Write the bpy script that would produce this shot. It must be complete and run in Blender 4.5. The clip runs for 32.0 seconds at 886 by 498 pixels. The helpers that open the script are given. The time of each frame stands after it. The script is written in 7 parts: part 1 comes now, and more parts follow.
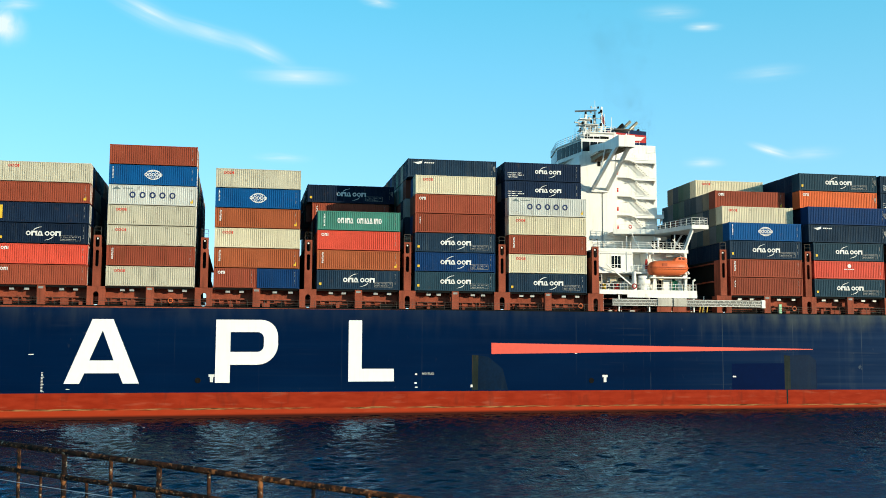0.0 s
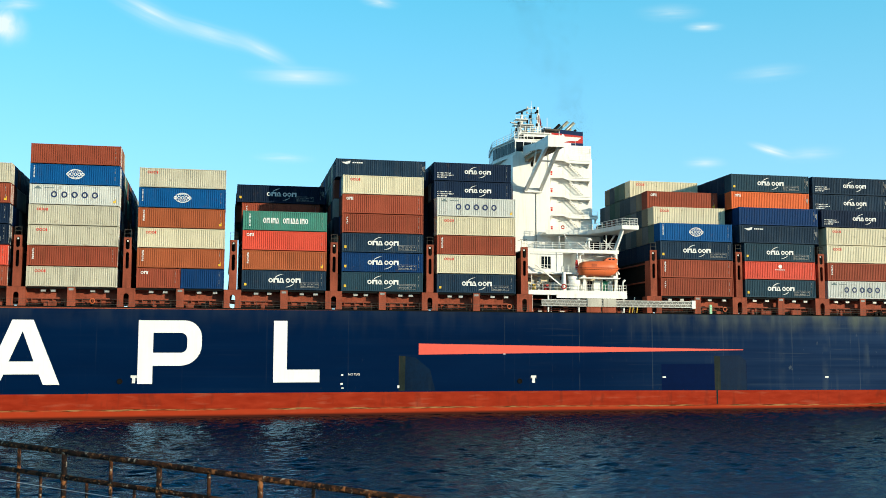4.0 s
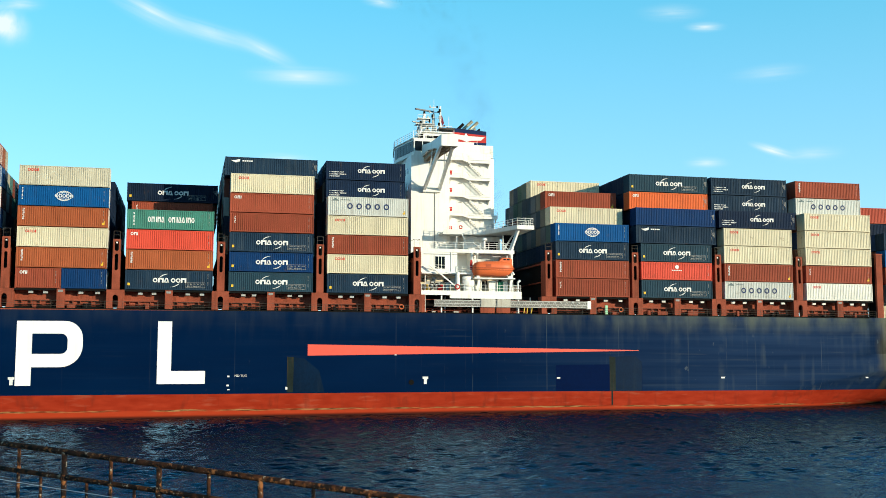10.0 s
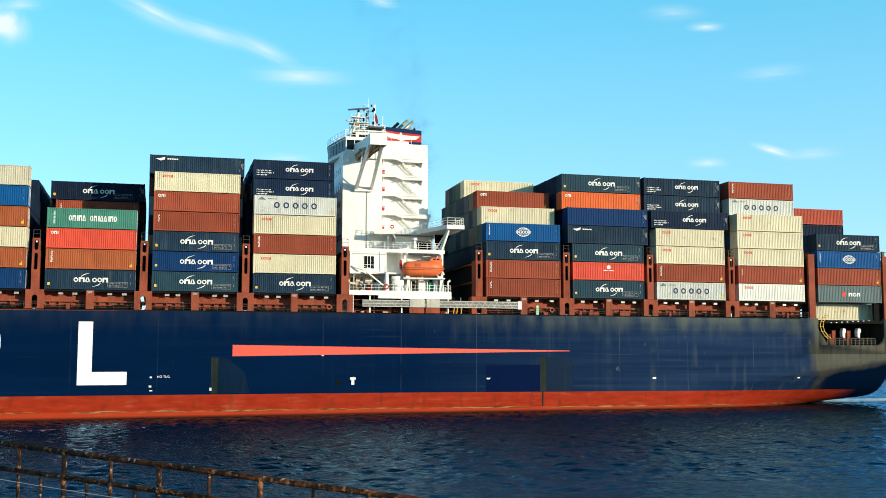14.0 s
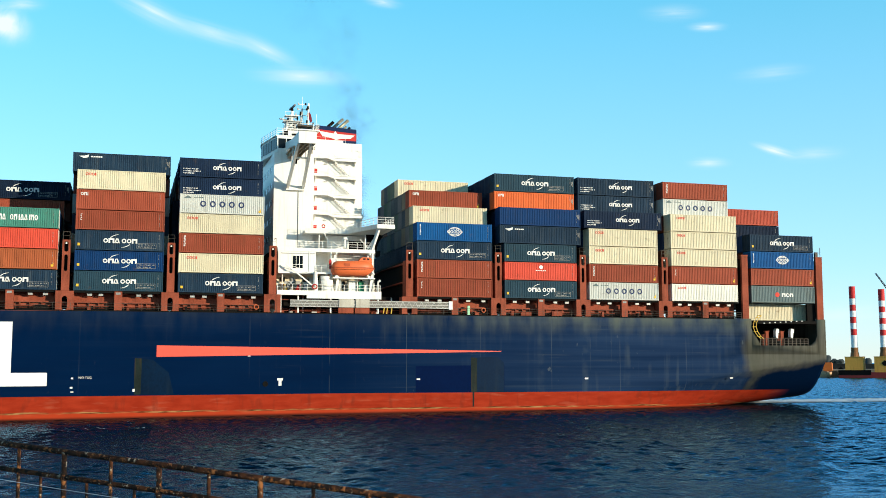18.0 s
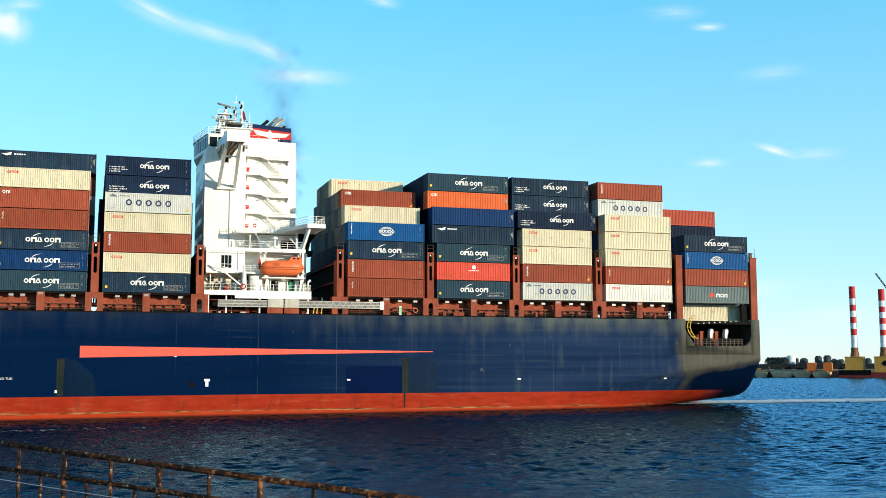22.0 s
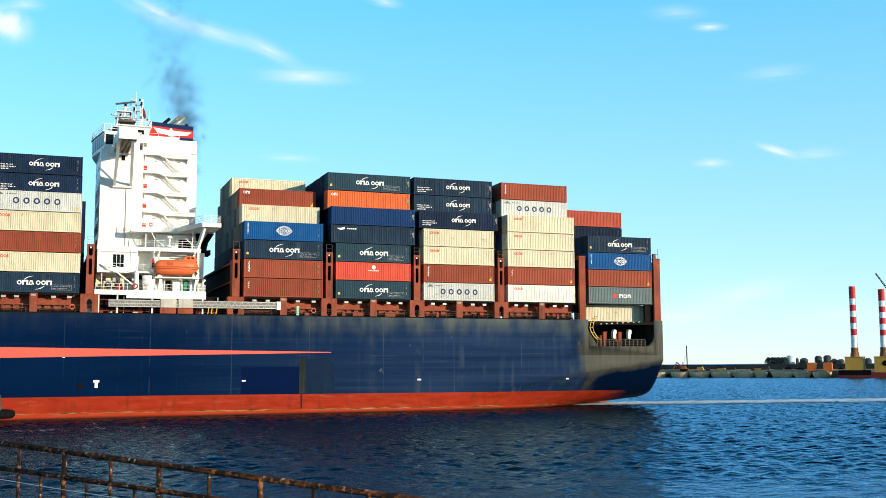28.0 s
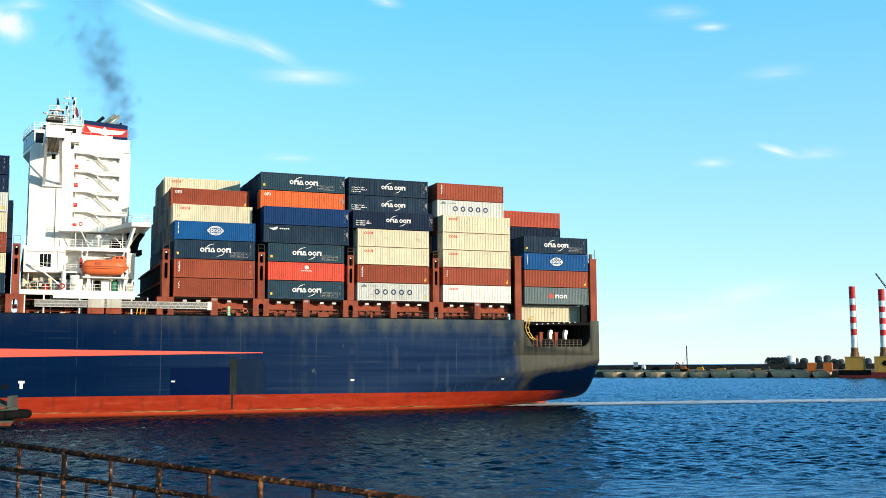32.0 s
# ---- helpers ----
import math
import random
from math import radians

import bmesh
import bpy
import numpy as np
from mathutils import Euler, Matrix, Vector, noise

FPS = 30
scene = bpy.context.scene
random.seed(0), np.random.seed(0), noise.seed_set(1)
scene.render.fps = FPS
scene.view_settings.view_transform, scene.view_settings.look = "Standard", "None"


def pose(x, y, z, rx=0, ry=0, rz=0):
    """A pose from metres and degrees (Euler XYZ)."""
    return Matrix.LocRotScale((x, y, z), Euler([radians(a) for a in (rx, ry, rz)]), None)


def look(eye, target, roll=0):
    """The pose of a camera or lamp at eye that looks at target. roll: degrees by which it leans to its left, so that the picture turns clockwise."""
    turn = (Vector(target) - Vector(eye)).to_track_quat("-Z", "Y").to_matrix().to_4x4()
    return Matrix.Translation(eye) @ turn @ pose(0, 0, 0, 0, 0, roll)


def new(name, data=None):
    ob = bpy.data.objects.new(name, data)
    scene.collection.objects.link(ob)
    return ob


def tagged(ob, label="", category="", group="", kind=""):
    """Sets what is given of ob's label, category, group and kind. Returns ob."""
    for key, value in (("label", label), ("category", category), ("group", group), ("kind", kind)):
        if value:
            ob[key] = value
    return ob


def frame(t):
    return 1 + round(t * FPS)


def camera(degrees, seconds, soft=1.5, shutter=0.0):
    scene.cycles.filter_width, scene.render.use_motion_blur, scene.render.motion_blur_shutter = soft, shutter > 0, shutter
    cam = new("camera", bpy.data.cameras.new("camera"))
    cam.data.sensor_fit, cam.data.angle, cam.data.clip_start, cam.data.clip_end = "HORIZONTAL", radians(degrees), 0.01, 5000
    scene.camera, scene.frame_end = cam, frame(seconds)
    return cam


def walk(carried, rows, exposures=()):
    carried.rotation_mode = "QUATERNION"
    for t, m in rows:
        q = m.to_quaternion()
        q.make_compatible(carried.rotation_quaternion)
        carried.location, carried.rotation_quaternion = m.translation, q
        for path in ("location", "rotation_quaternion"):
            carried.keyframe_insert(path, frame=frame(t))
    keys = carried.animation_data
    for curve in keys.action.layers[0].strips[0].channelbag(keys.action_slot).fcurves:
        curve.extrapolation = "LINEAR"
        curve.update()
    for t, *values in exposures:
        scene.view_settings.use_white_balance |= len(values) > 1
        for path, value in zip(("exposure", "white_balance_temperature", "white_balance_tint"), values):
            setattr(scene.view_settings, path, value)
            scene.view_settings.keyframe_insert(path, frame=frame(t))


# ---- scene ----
# camera: it stands still on the quay
H_EYE = 7.27
cam = camera(43.96, 32.0, soft=0.9)
CAM_POSE = pose(0, 0, H_EYE, 95.999, 0, -9.890) @ pose(0, 0, 0, 0, 0, -0.394)
walk(cam, [(0.0, CAM_POSE), (32.0, CAM_POSE)], [(0.0, 0.05, 6450, 2), (16.0, 0.12, 6480, 5), (32.0, 0.17, 6500, 10)])


def ship_pose(t):
    """Where the ship is at t seconds: she slides off to the left and swings her stern away."""
    k = t / 32.0
    yaw = 0.7596 + 5.2999 * k + 11.2544 * k * k - 5.5768 * k ** 3
    y = 160.697 + 15.060 * k - 19.837 * k * k + 9.234 * k ** 3
    x = 60.0 - 84.990 * k - 10.525 * k * k + 18.659 * k ** 3 - 7.933 * k ** 4
    trim = 0.5474 - 0.3283 * k + 0.0231 * k * k
    heel = 0.4768 - 0.4919 * k - 0.1947 * k * k
    return pose(x, y, 0.107 - 0.136 * k, heel, trim, yaw)


TIMES = [0, 2, 4, 6, 8, 10, 12, 14, 16, 18, 20, 22, 24, 26, 28, 30, 32]
SHIP = [(t, ship_pose(t)) for t in TIMES]
RIDERS = []          # things carried by the ship, with their pose in her space

# ---- light ----
SUN_AZ, SUN_EL = 45.0, 10.0      # degrees from -y towards +x, and above the horizon
world = bpy.data.worlds.new("sky")
scene.world = world
world.use_nodes = True
wn = world.node_tree.nodes
sky = wn.new("ShaderNodeTexSky")
sky.sky_type = "NISHITA"
sky.sun_disc = False
sun_dir = Vector((math.cos(radians(SUN_EL)) * math.sin(radians(SUN_AZ)), -math.cos(radians(SUN_EL)) * math.cos(radians(SUN_AZ)), math.sin(radians(SUN_EL))))
sky.sun_elevation = radians(SUN_EL)
sky.sun_rotation = math.atan2(sun_dir.x, sun_dir.y)
sky.air_density, sky.dust_density, sky.ozone_density = 1.0, 0.05, 2.0
bg = wn["Background"]
bg.inputs["Strength"].default_value = 0.28
# clear, slightly cyan evening air
tint = wn.new("ShaderNodeMix")
tint.data_type, tint.blend_type = "RGBA", "MULTIPLY"
tint.inputs["Factor"].default_value = 1.0
# the air is whiter and cooler towards the horizon, all round
geo = wn.new("ShaderNodeTexCoord")
sepz = wn.new("ShaderNodeSeparateXYZ")
world.node_tree.links.new(geo.outputs["Generated"], sepz.inputs[0])
air = wn.new("ShaderNodeValToRGB")
air.color_ramp.interpolation = "EASE"
air.color_ramp.elements[0].position, air.color_ramp.elements[0].color = 0.0, (0.62, 0.80, 1.32, 1)
air.color_ramp.elements[1].position, air.color_ramp.elements[1].color = 0.42, (0.43, 1.05, 1.0, 1)
overhead = air.color_ramp.elements.new(0.60)
overhead.color = (0.14, 0.32, 0.42, 1)
world.node_tree.links.new(sepz.outputs["Z"], air.inputs["Fac"])
world.node_tree.links.new(air.outputs["Color"], tint.inputs["B"])
world.node_tree.links.new(sky.outputs[0], tint.inputs["A"])
world.node_tree.links.new(tint.outputs["Result"], bg.inputs["Color"])
# an even haze of scattered light over the whole sky, deeper blue overhead
haze = wn.new("ShaderNodeValToRGB")
haze.color_ramp.elements[0].position, haze.color_ramp.elements[0].color = 0.0, (0.74, 0.89, 0.98, 1)
haze.color_ramp.elements[1].position, haze.color_ramp.elements[1].color = 0.34, (0.15, 0.625, 0.97, 1)
low = haze.color_ramp.elements.new(0.08)
low.color = (0.50, 0.85, 0.965, 1)
deep = haze.color_ramp.elements.new(0.58)
deep.color = (0.012, 0.085, 0.25, 1)
world.node_tree.links.new(sepz.outputs["Z"], haze.inputs["Fac"])
bg_haze = wn.new("ShaderNodeBackground")
bg_haze.inputs["Strength"].default_value = 0.94
world.node_tree.links.new(haze.outputs["Color"], bg_haze.inputs["Color"])
blend = wn.new("ShaderNodeMixShader")
blend.inputs["Fac"].default_value = 0.55
world.node_tree.links.new(bg.outputs[0], blend.inputs[1])
world.node_tree.links.new(bg_haze.outputs[0], blend.inputs[2])
world.node_tree.links.new(blend.outputs[0], wn["World Output"].inputs["Surface"])
sun = new("sun", bpy.data.lights.new("sun", "SUN"))
sun.data.energy, sun.data.angle, sun.data.color = 5.2, radians(0.5), (1.0, 0.865, 0.665)
sun.matrix_world = look((0, 0, 200), tuple(Vector((0, 0, 200)) - sun_dir))


# ---- materials ----
def link(m, a, b):
    m.node_tree.links.new(a, b)


def mat(name, color, rough=0.6, metal=0.0, var=0.12, scale=1.5, grime=None, streak=0.0, bump=0.0, bump_scale=30.0, rnd=0.0, spec=0.18, chips=0.0):
    """Paint or other surface: its colour varied at two scales, with runs of dirt or rust down the sides."""
    m = bpy.data.materials.new(name)
    m.use_nodes = True
    n = m.node_tree.nodes
    b = n["Principled BSDF"]
    b.inputs["Roughness"].default_value = rough
    b.inputs["Specular IOR Level"].default_value = spec
    b.inputs["Metallic"].default_value = metal
    tc = n.new("ShaderNodeTexCoord")
    oi = n.new("ShaderNodeObjectInfo")
    off = n.new("ShaderNodeVectorMath")
    off.operation = "ADD"
    mul = n.new("ShaderNodeVectorMath")
    mul.operation = "SCALE"
    mul.inputs[0].default_value = (37.0, 53.0, 19.0)
    link(m, oi.outputs["Random"], mul.inputs["Scale"])
    link(m, tc.outputs["Object"], off.inputs[0])
    link(m, mul.outputs[0], off.inputs[1])
    big = n.new("ShaderNodeTexNoise")
    big.inputs["Scale"].default_value = scale * 0.25
    big.inputs["Detail"].default_value = 6
    fine = n.new("ShaderNodeTexNoise")
    fine.inputs["Scale"].default_value = scale * 4
    fine.inputs["Detail"].default_value = 5
    for t in (big, fine):
        link(m, off.outputs[0], t.inputs["Vector"])
    add = n.new("ShaderNodeMath")
    add.operation = "MULTIPLY_ADD"
    add.inputs[1].default_value = 0.5
    link(m, fine.outputs["Fac"], add.inputs[0])
    link(m, big.outputs["Fac"], add.inputs[2])
    ramp = n.new("ShaderNodeMapRange")
    ramp.inputs["From Min"].default_value, ramp.inputs["From Max"].default_value = 0.45, 1.05
    ramp.inputs["To Min"].default_value, ramp.inputs["To Max"].default_value = 1 - var * 1.3, 1 + var
    link(m, add.outputs[0], ramp.inputs["Value"])
    hsv = n.new("ShaderNodeHueSaturation")
    hsv.inputs["Color"].default_value = (*color, 1)
    val = n.new("ShaderNodeMath")
    val.operation = "MULTIPLY"
    link(m, ramp.outputs[0], val.inputs[0])
    val.inputs[1].default_value = 1.0
    if rnd:
        rr = n.new("ShaderNodeMapRange")
        rr.inputs["To Min"].default_value, rr.inputs["To Max"].default_value = 1 - rnd, 1 + rnd
        link(m, oi.outputs["Random"], rr.inputs["Value"])
        link(m, rr.outputs[0], val.inputs[1])
    link(m, val.outputs[0], hsv.inputs["Value"])
    col = hsv.outputs[0]
    if grime:
        st = n.new("ShaderNodeTexNoise")
        st.inputs["Scale"].default_value = 1.0
        st.inputs["Detail"].default_value = 7
        sc = n.new("ShaderNodeVectorMath")
        sc.operation = "MULTIPLY"
        sc.inputs[1].default_value = (2.2, 2.2, 0.16) if streak else (1.1, 1.1, 1.1)
        link(m, off.outputs[0], sc.inputs[0])
        link(m, sc.outputs[0], st.inputs["Vector"])
        mr = n.new("ShaderNodeMapRange")
        mr.inputs["From Min"].default_value, mr.inputs["From Max"].default_value = 0.52, 0.78
        mr.inputs["To Max"].default_value = streak or 0.6
        link(m, st.outputs["Fac"], mr.inputs["Value"])
        mix = n.new("ShaderNodeMix")
        mix.data_type = "RGBA"
        link(m, mr.outputs[0], mix.inputs["Factor"])
        link(m, col, mix.inputs["A"])
        mix.inputs["B"].default_value = (*grime, 1)
        col = mix.outputs["Result"]
    if chips:
        ch = n.new("ShaderNodeTexNoise")
        ch.inputs["Scale"].default_value, ch.inputs["Detail"].default_value, ch.inputs["Roughness"].default_value = 1.1, 9, 0.68
        link(m, off.outputs[0], ch.inputs["Vector"])
        cm = n.new("ShaderNodeMapRange")
        cm.inputs["From Min"].default_value, cm.inputs["From Max"].default_value = 0.60, 0.72
        cm.inputs["To Max"].default_value = chips
        link(m, ch.outputs["Fac"], cm.inputs["Value"])
        ck = n.new("ShaderNodeMix")
        ck.data_type = "RGBA"
        link(m, cm.outputs[0], ck.inputs["Factor"])
        link(m, col, ck.inputs["A"])
        ck.inputs["B"].default_value = (0.10, 0.055, 0.03, 1)
        col = ck.outputs["Result"]
    link(m, col, b.inputs["Base Color"])
    if bump:
        bn = n.new("ShaderNodeTexNoise")
        bn.inputs["Scale"].default_value = bump_scale
        bn.inputs["Detail"].default_value = 4
        link(m, off.outputs[0], bn.inputs["Vector"])
        bp = n.new("ShaderNodeBump")
        bp.inputs["Strength"].default_value = bump
        bp.inputs["Distance"].default_value = 0.02
        link(m, bn.outputs["Fac"], bp.inputs["Height"])
        link(m, bp.outputs[0], b.inputs["Normal"])
    return m


RUST = (0.12, 0.045, 0.02)
DIRT = (0.10, 0.085, 0.065)
SALT = (0.05, 0.062, 0.07)
PAINT = {
    "cream": mat("cream_paint", (0.63, 0.555, 0.385), 0.55, var=0.10, grime=DIRT, streak=0.35, rnd=0.06, chips=0.55),
    "dull_cream": mat("dull_cream_paint", (0.50, 0.455, 0.34), 0.6, var=0.14, grime=DIRT, streak=0.5, rnd=0.06, chips=0.6),
    "white": mat("white_paint_steel", (0.72, 0.69, 0.60), 0.5, var=0.10, grime=DIRT, streak=0.3, rnd=0.05, chips=0.55),
    "grey": mat("grey_paint", (0.54, 0.54, 0.49), 0.55, var=0.10, grime=DIRT, streak=0.35, rnd=0.05, chips=0.55),
    "brown": mat("brown_paint", (0.28, 0.062, 0.033), 0.6, spec=0.09, var=0.14, grime=RUST, streak=0.45, rnd=0.12, chips=0.4),
    "orange_brown": mat("orange_brown_paint", (0.34, 0.09, 0.035), 0.6, spec=0.09, var=0.14, grime=RUST, streak=0.45, rnd=0.08, chips=0.4),
    "red": mat("red_paint", (0.60, 0.075, 0.044), 0.5, spec=0.09, var=0.12, grime=RUST, streak=0.3, rnd=0.05, chips=0.4),
    "dull_red": mat("dull_red_paint", (0.40, 0.075, 0.045), 0.6, spec=0.09, var=0.14, grime=RUST, streak=0.35, chips=0.4),
    "orange": mat("orange_paint", (0.66, 0.13, 0.035), 0.5, spec=0.09, var=0.12, grime=RUST, streak=0.3, chips=0.4),
    "worn_navy": mat("worn_navy_paint", (0.015, 0.034, 0.060), 0.6, var=0.22, grime=(0.10, 0.12, 0.13), streak=0.35, rnd=0.1, spec=0.06, chips=0.4),
    "navy": mat("navy_paint", (0.0085, 0.0190, 0.043), 0.6, var=0.2, grime=SALT, streak=0.3, rnd=0.25, spec=0.06, chips=0.4),
    "blue": mat("blue_paint", (0.006, 0.080, 0.24), 0.55, var=0.14, grime=SALT, streak=0.25, rnd=0.08, spec=0.06, chips=0.4),
    "midblue": mat("mid_blue_paint", (0.006, 0.036, 0.118), 0.55, var=0.16, grime=SALT, streak=0.3, spec=0.06, chips=0.4),
    "green": mat("green_paint", (0.06, 0.21, 0.16), 0.55, spec=0.09, var=0.14, grime=DIRT, streak=0.35, chips=0.4),
    "slate": mat("slate_paint", (0.13, 0.17, 0.17), 0.6, spec=0.09, var=0.14, grime=DIRT, streak=0.35, chips=0.4),
    "teal": mat("teal_navy_paint", (0.022, 0.052, 0.074), 0.55, var=0.16, grime=SALT, streak=0.3, spec=0.06, chips=0.4),
}
M_MARK_W = mat("white_marking", (0.74, 0.72, 0.68), 0.6, var=0.15, scale=6)
M_MARK_D = mat("faded_marking", (0.27, 0.26, 0.24), 0.6, var=0.3, scale=6)
M_LETTER = mat("white_hull_paint", (0.82, 0.81, 0.79), 0.55, var=0.04, scale=0.3, grime=(0.4, 0.36, 0.3), streak=0.12)
M_MARK_R = mat("red_marking", (0.62, 0.05, 0.03), 0.6, var=0.15, scale=6)
M_MARK_B = mat("blue_marking", (0.02, 0.035, 0.10), 0.6, var=0.15, scale=6)
M_MARK_Y = mat("yellow_marking", (0.75, 0.45, 0.04), 0.6, var=0.15, scale=6)
M_DECK = mat("oxide_red_deck_paint", (0.27, 0.066, 0.036), 0.7, var=0.32, grime=(0.06, 0.022, 0.012), streak=0.6, bump=0.2, spec=0.08)
# near black: dark fittings, and sheets coloured for the shade in gaps
M_DARK = mat("dark_steel_and_shade", (0.009, 0.0085, 0.008), 0.8, var=0.25, grime=(0.022, 0.012, 0.008), streak=0.3, spec=0.05)
M_WHITE = mat("white_ship_paint", (0.80, 0.775, 0.71), 0.4, var=0.05, scale=0.6, grime=(0.42, 0.32, 0.20), streak=0.34)
M_GLASS = mat("dark_window_glass", (0.006, 0.008, 0.010), 0.12, var=0.05, spec=0.12)
M_ORANGE = mat("lifeboat_orange", (0.66, 0.14, 0.045), 0.4, var=0.08, grime=(0.25, 0.10, 0.05), streak=0.25)
M_DIM_ORANGE = mat("faded_dark_orange", (0.42, 0.085, 0.03), 0.6, var=0.15)
M_GALV = mat("galvanised_steel", (0.42, 0.41, 0.38), 0.5, 0.3, var=0.2, grime=RUST, streak=0.3)
M_YELLOW = mat("yellow_steel", (0.65, 0.40, 0.05), 0.5, var=0.1, grime=RUST, streak=0.3)
M_GREEN = mat("green_machine", (0.03, 0.20, 0.11), 0.5)
M_RUBBER = mat("black_rubber", (0.008, 0.008, 0.008), 0.85, bump=0.3, spec=0.05)
M_STRIPE = mat("coral_red_stripe", (0.75, 0.10, 0.065), 0.5, var=0.08, scale=0.4)
M_FUNNEL_B = mat("funnel_navy", (0.008, 0.022, 0.07), 0.5, spec=0.06)
M_FUNNEL_R = mat("funnel_red", (0.45, 0.035, 0.03), 0.5, spec=0.08)
M_RAILGREY = mat("weathered_rail_steel", (0.085, 0.07, 0.055), 0.6, var=0.3, grime=RUST, streak=0.4)
M_BRASS = mat("exhaust_pipe_steel", (0.45, 0.40, 0.28), 0.4, 0.6, var=0.2)


# ---- building helpers ----
class Geo:
    """Gathers faces for one mesh."""

    def __init__(self):
        self.v, self.f = [], []

    def add(self, verts, faces):
        k = len(self.v)
        self.v += [tuple(p) for p in verts]
        self.f += [tuple(k + i for i in f) for f in faces]
        return self

    def box(self, x0, x1, y0, y1, z0, z1):
        return self.add([(x, y, z) for x in (x0, x1) for y in (y0, y1) for z in (z0, z1)],
                        [(0, 1, 3, 2), (4, 6, 7, 5), (0, 4, 5, 1), (2, 3, 7, 6), (0, 2, 6, 4), (1, 5, 7, 3)])

    def bar(self, p, q, w, h=None, up=(0, 0, 1)):
        """A square bar from p to q."""
        p, q = Vector(p), Vector(q)
        d = (q - p).normalized()
        u = Vector(up)
        if abs(d.dot(u)) > 0.95:
            u = Vector((1, 0, 0))
        s = d.cross(u).normalized() * (w / 2)
        t = s.cross(d).normalized() * ((h or w) / 2)
        return self.add([a + i * s + j * t for a in (p, q) for i, j in ((-1, -1), (1, -1), (1, 1), (-1, 1))],
                        [(0, 1, 2, 3), (7, 6, 5, 4), (0, 4, 5, 1), (1, 5, 6, 2), (2, 6, 7, 3), (3, 7, 4, 0)])

    def rod(self, p, q, r, n=8, r2=None):
        """A round rod or cone from p to q."""
        p, q = Vector(p), Vector(q)
        d = (q - p).normalized()
        u = Vector((0, 0, 1)) if abs(d.z) < 0.95 else Vector((1, 0, 0))
        s = d.cross(u).normalized()
        t = s.cross(d)
        r2 = r if r2 is None else r2
        vs = []
        for a, rad in ((p, r), (q, r2)):
            vs += [a + rad * (math.cos(i * 2 * math.pi / n) * s + math.sin(i * 2 * math.pi / n) * t) for i in range(n)]
        fs = [(i, (i + 1) % n, n + (i + 1) % n, n + i) for i in range(n)]
        return self.add(vs, fs + [tuple(range(n))[::-1], tuple(range(n, 2 * n))])

    def prism(self, pts, a, b, axis="y"):
        """A polygon pushed from a to b along an axis; pts are the other two coordinates."""
        n = len(pts)
        put = {"y": lambda u, w, k: (u, k, w), "x": lambda u, w, k: (k, u, w), "z": lambda u, w, k: (u, w, k)}[axis]
        vs = [put(u, w, a) for u, w in pts] + [put(u, w, b) for u, w in pts]
        fs = [(i, (i + 1) % n, n + (i + 1) % n, n + i) for i in range(n)]
        return self.add(vs, fs + [tuple(range(n))[::-1], tuple(range(n, 2 * n))])

    def ring(self, c, r, tube, axis="y", n=18, m=6, sx=1.0):
        vs, fs = [], []
        for i in range(n):
            a = i * 2 * math.pi / n
            for j in range(m):
                b = j * 2 * math.pi / m
                u, w, k = (r + tube * math.cos(b)) * math.cos(a) * sx, (r + tube * math.cos(b)) * math.sin(a), tube * math.sin(b)
                vs.append({"y": (c[0] + u, c[1] + k, c[2] + w), "z": (c[0] + u, c[1] + w, c[2] + k), "x": (c[0] + k, c[1] + u, c[2] + w)}[axis])
                fs.append((i * m + j, ((i + 1) % n) * m + j, ((i + 1) % n) * m + (j + 1) % m, i * m + (j + 1) % m))
        return self.add(vs, fs)

    def mesh(self, name, *mats):
        me = bpy.data.meshes.new(name)
        me.from_pydata(self.v, [], self.f)
        me.update()
        bm = bmesh.new()
        bm.from_mesh(me)
        bmesh.ops.recalc_face_normals(bm, faces=bm.faces)
        bm.to_mesh(me)
        bm.free()
        for m in mats:
            me.materials.append(m)
        return me


def part(name, geo, material, parent, label="", smooth=False, at=None):
    """Links a Geo as one mesh object under a thing or a part."""
    ob = new(name, geo.mesh(name, material) if isinstance(geo, Geo) else geo)
    ob.parent = parent
    if at is not None:
        ob.matrix_basis = at
    if smooth:
        ob.data.shade_smooth()
    if label:
        tagged(ob, label)
    return ob


def own_paint(ob, material):
    ob.material_slots[0].link = "OBJECT"
    ob.material_slots[0].material = material


def empty(name, label, category, group="", m=None, kind=""):
    ob = tagged(new(name), label, category, group, kind)
    if m is not None:
        ob.matrix_basis = m
    return ob


def ride(ob, m):
    """ob is carried by the ship at the pose m in her space."""
    ob.matrix_basis = SHIP[0][1] @ m
    RIDERS.append((ob, m))
    return ob


def railing(name, pts, parent, material, h=1.0, step=1.6, r=0.03, rails=3):
    """Guard rail along a polyline."""
    g = Geo()
    for a, b in zip(pts, pts[1:]):
        a, b = Vector(a), Vector(b)
        n = max(1, round((b - a).length / step))
        for i in range(n + 1):
            p = a.lerp(b, i / n)
            g.bar(p, p + Vector((0, 0, h)), r * 2)
        for k in range(rails):
            z = Vector((0, 0, h * (k + 1) / rails))
            g.bar(a + z, b + z, r * 1.6)
    return part(name, g, material, parent)


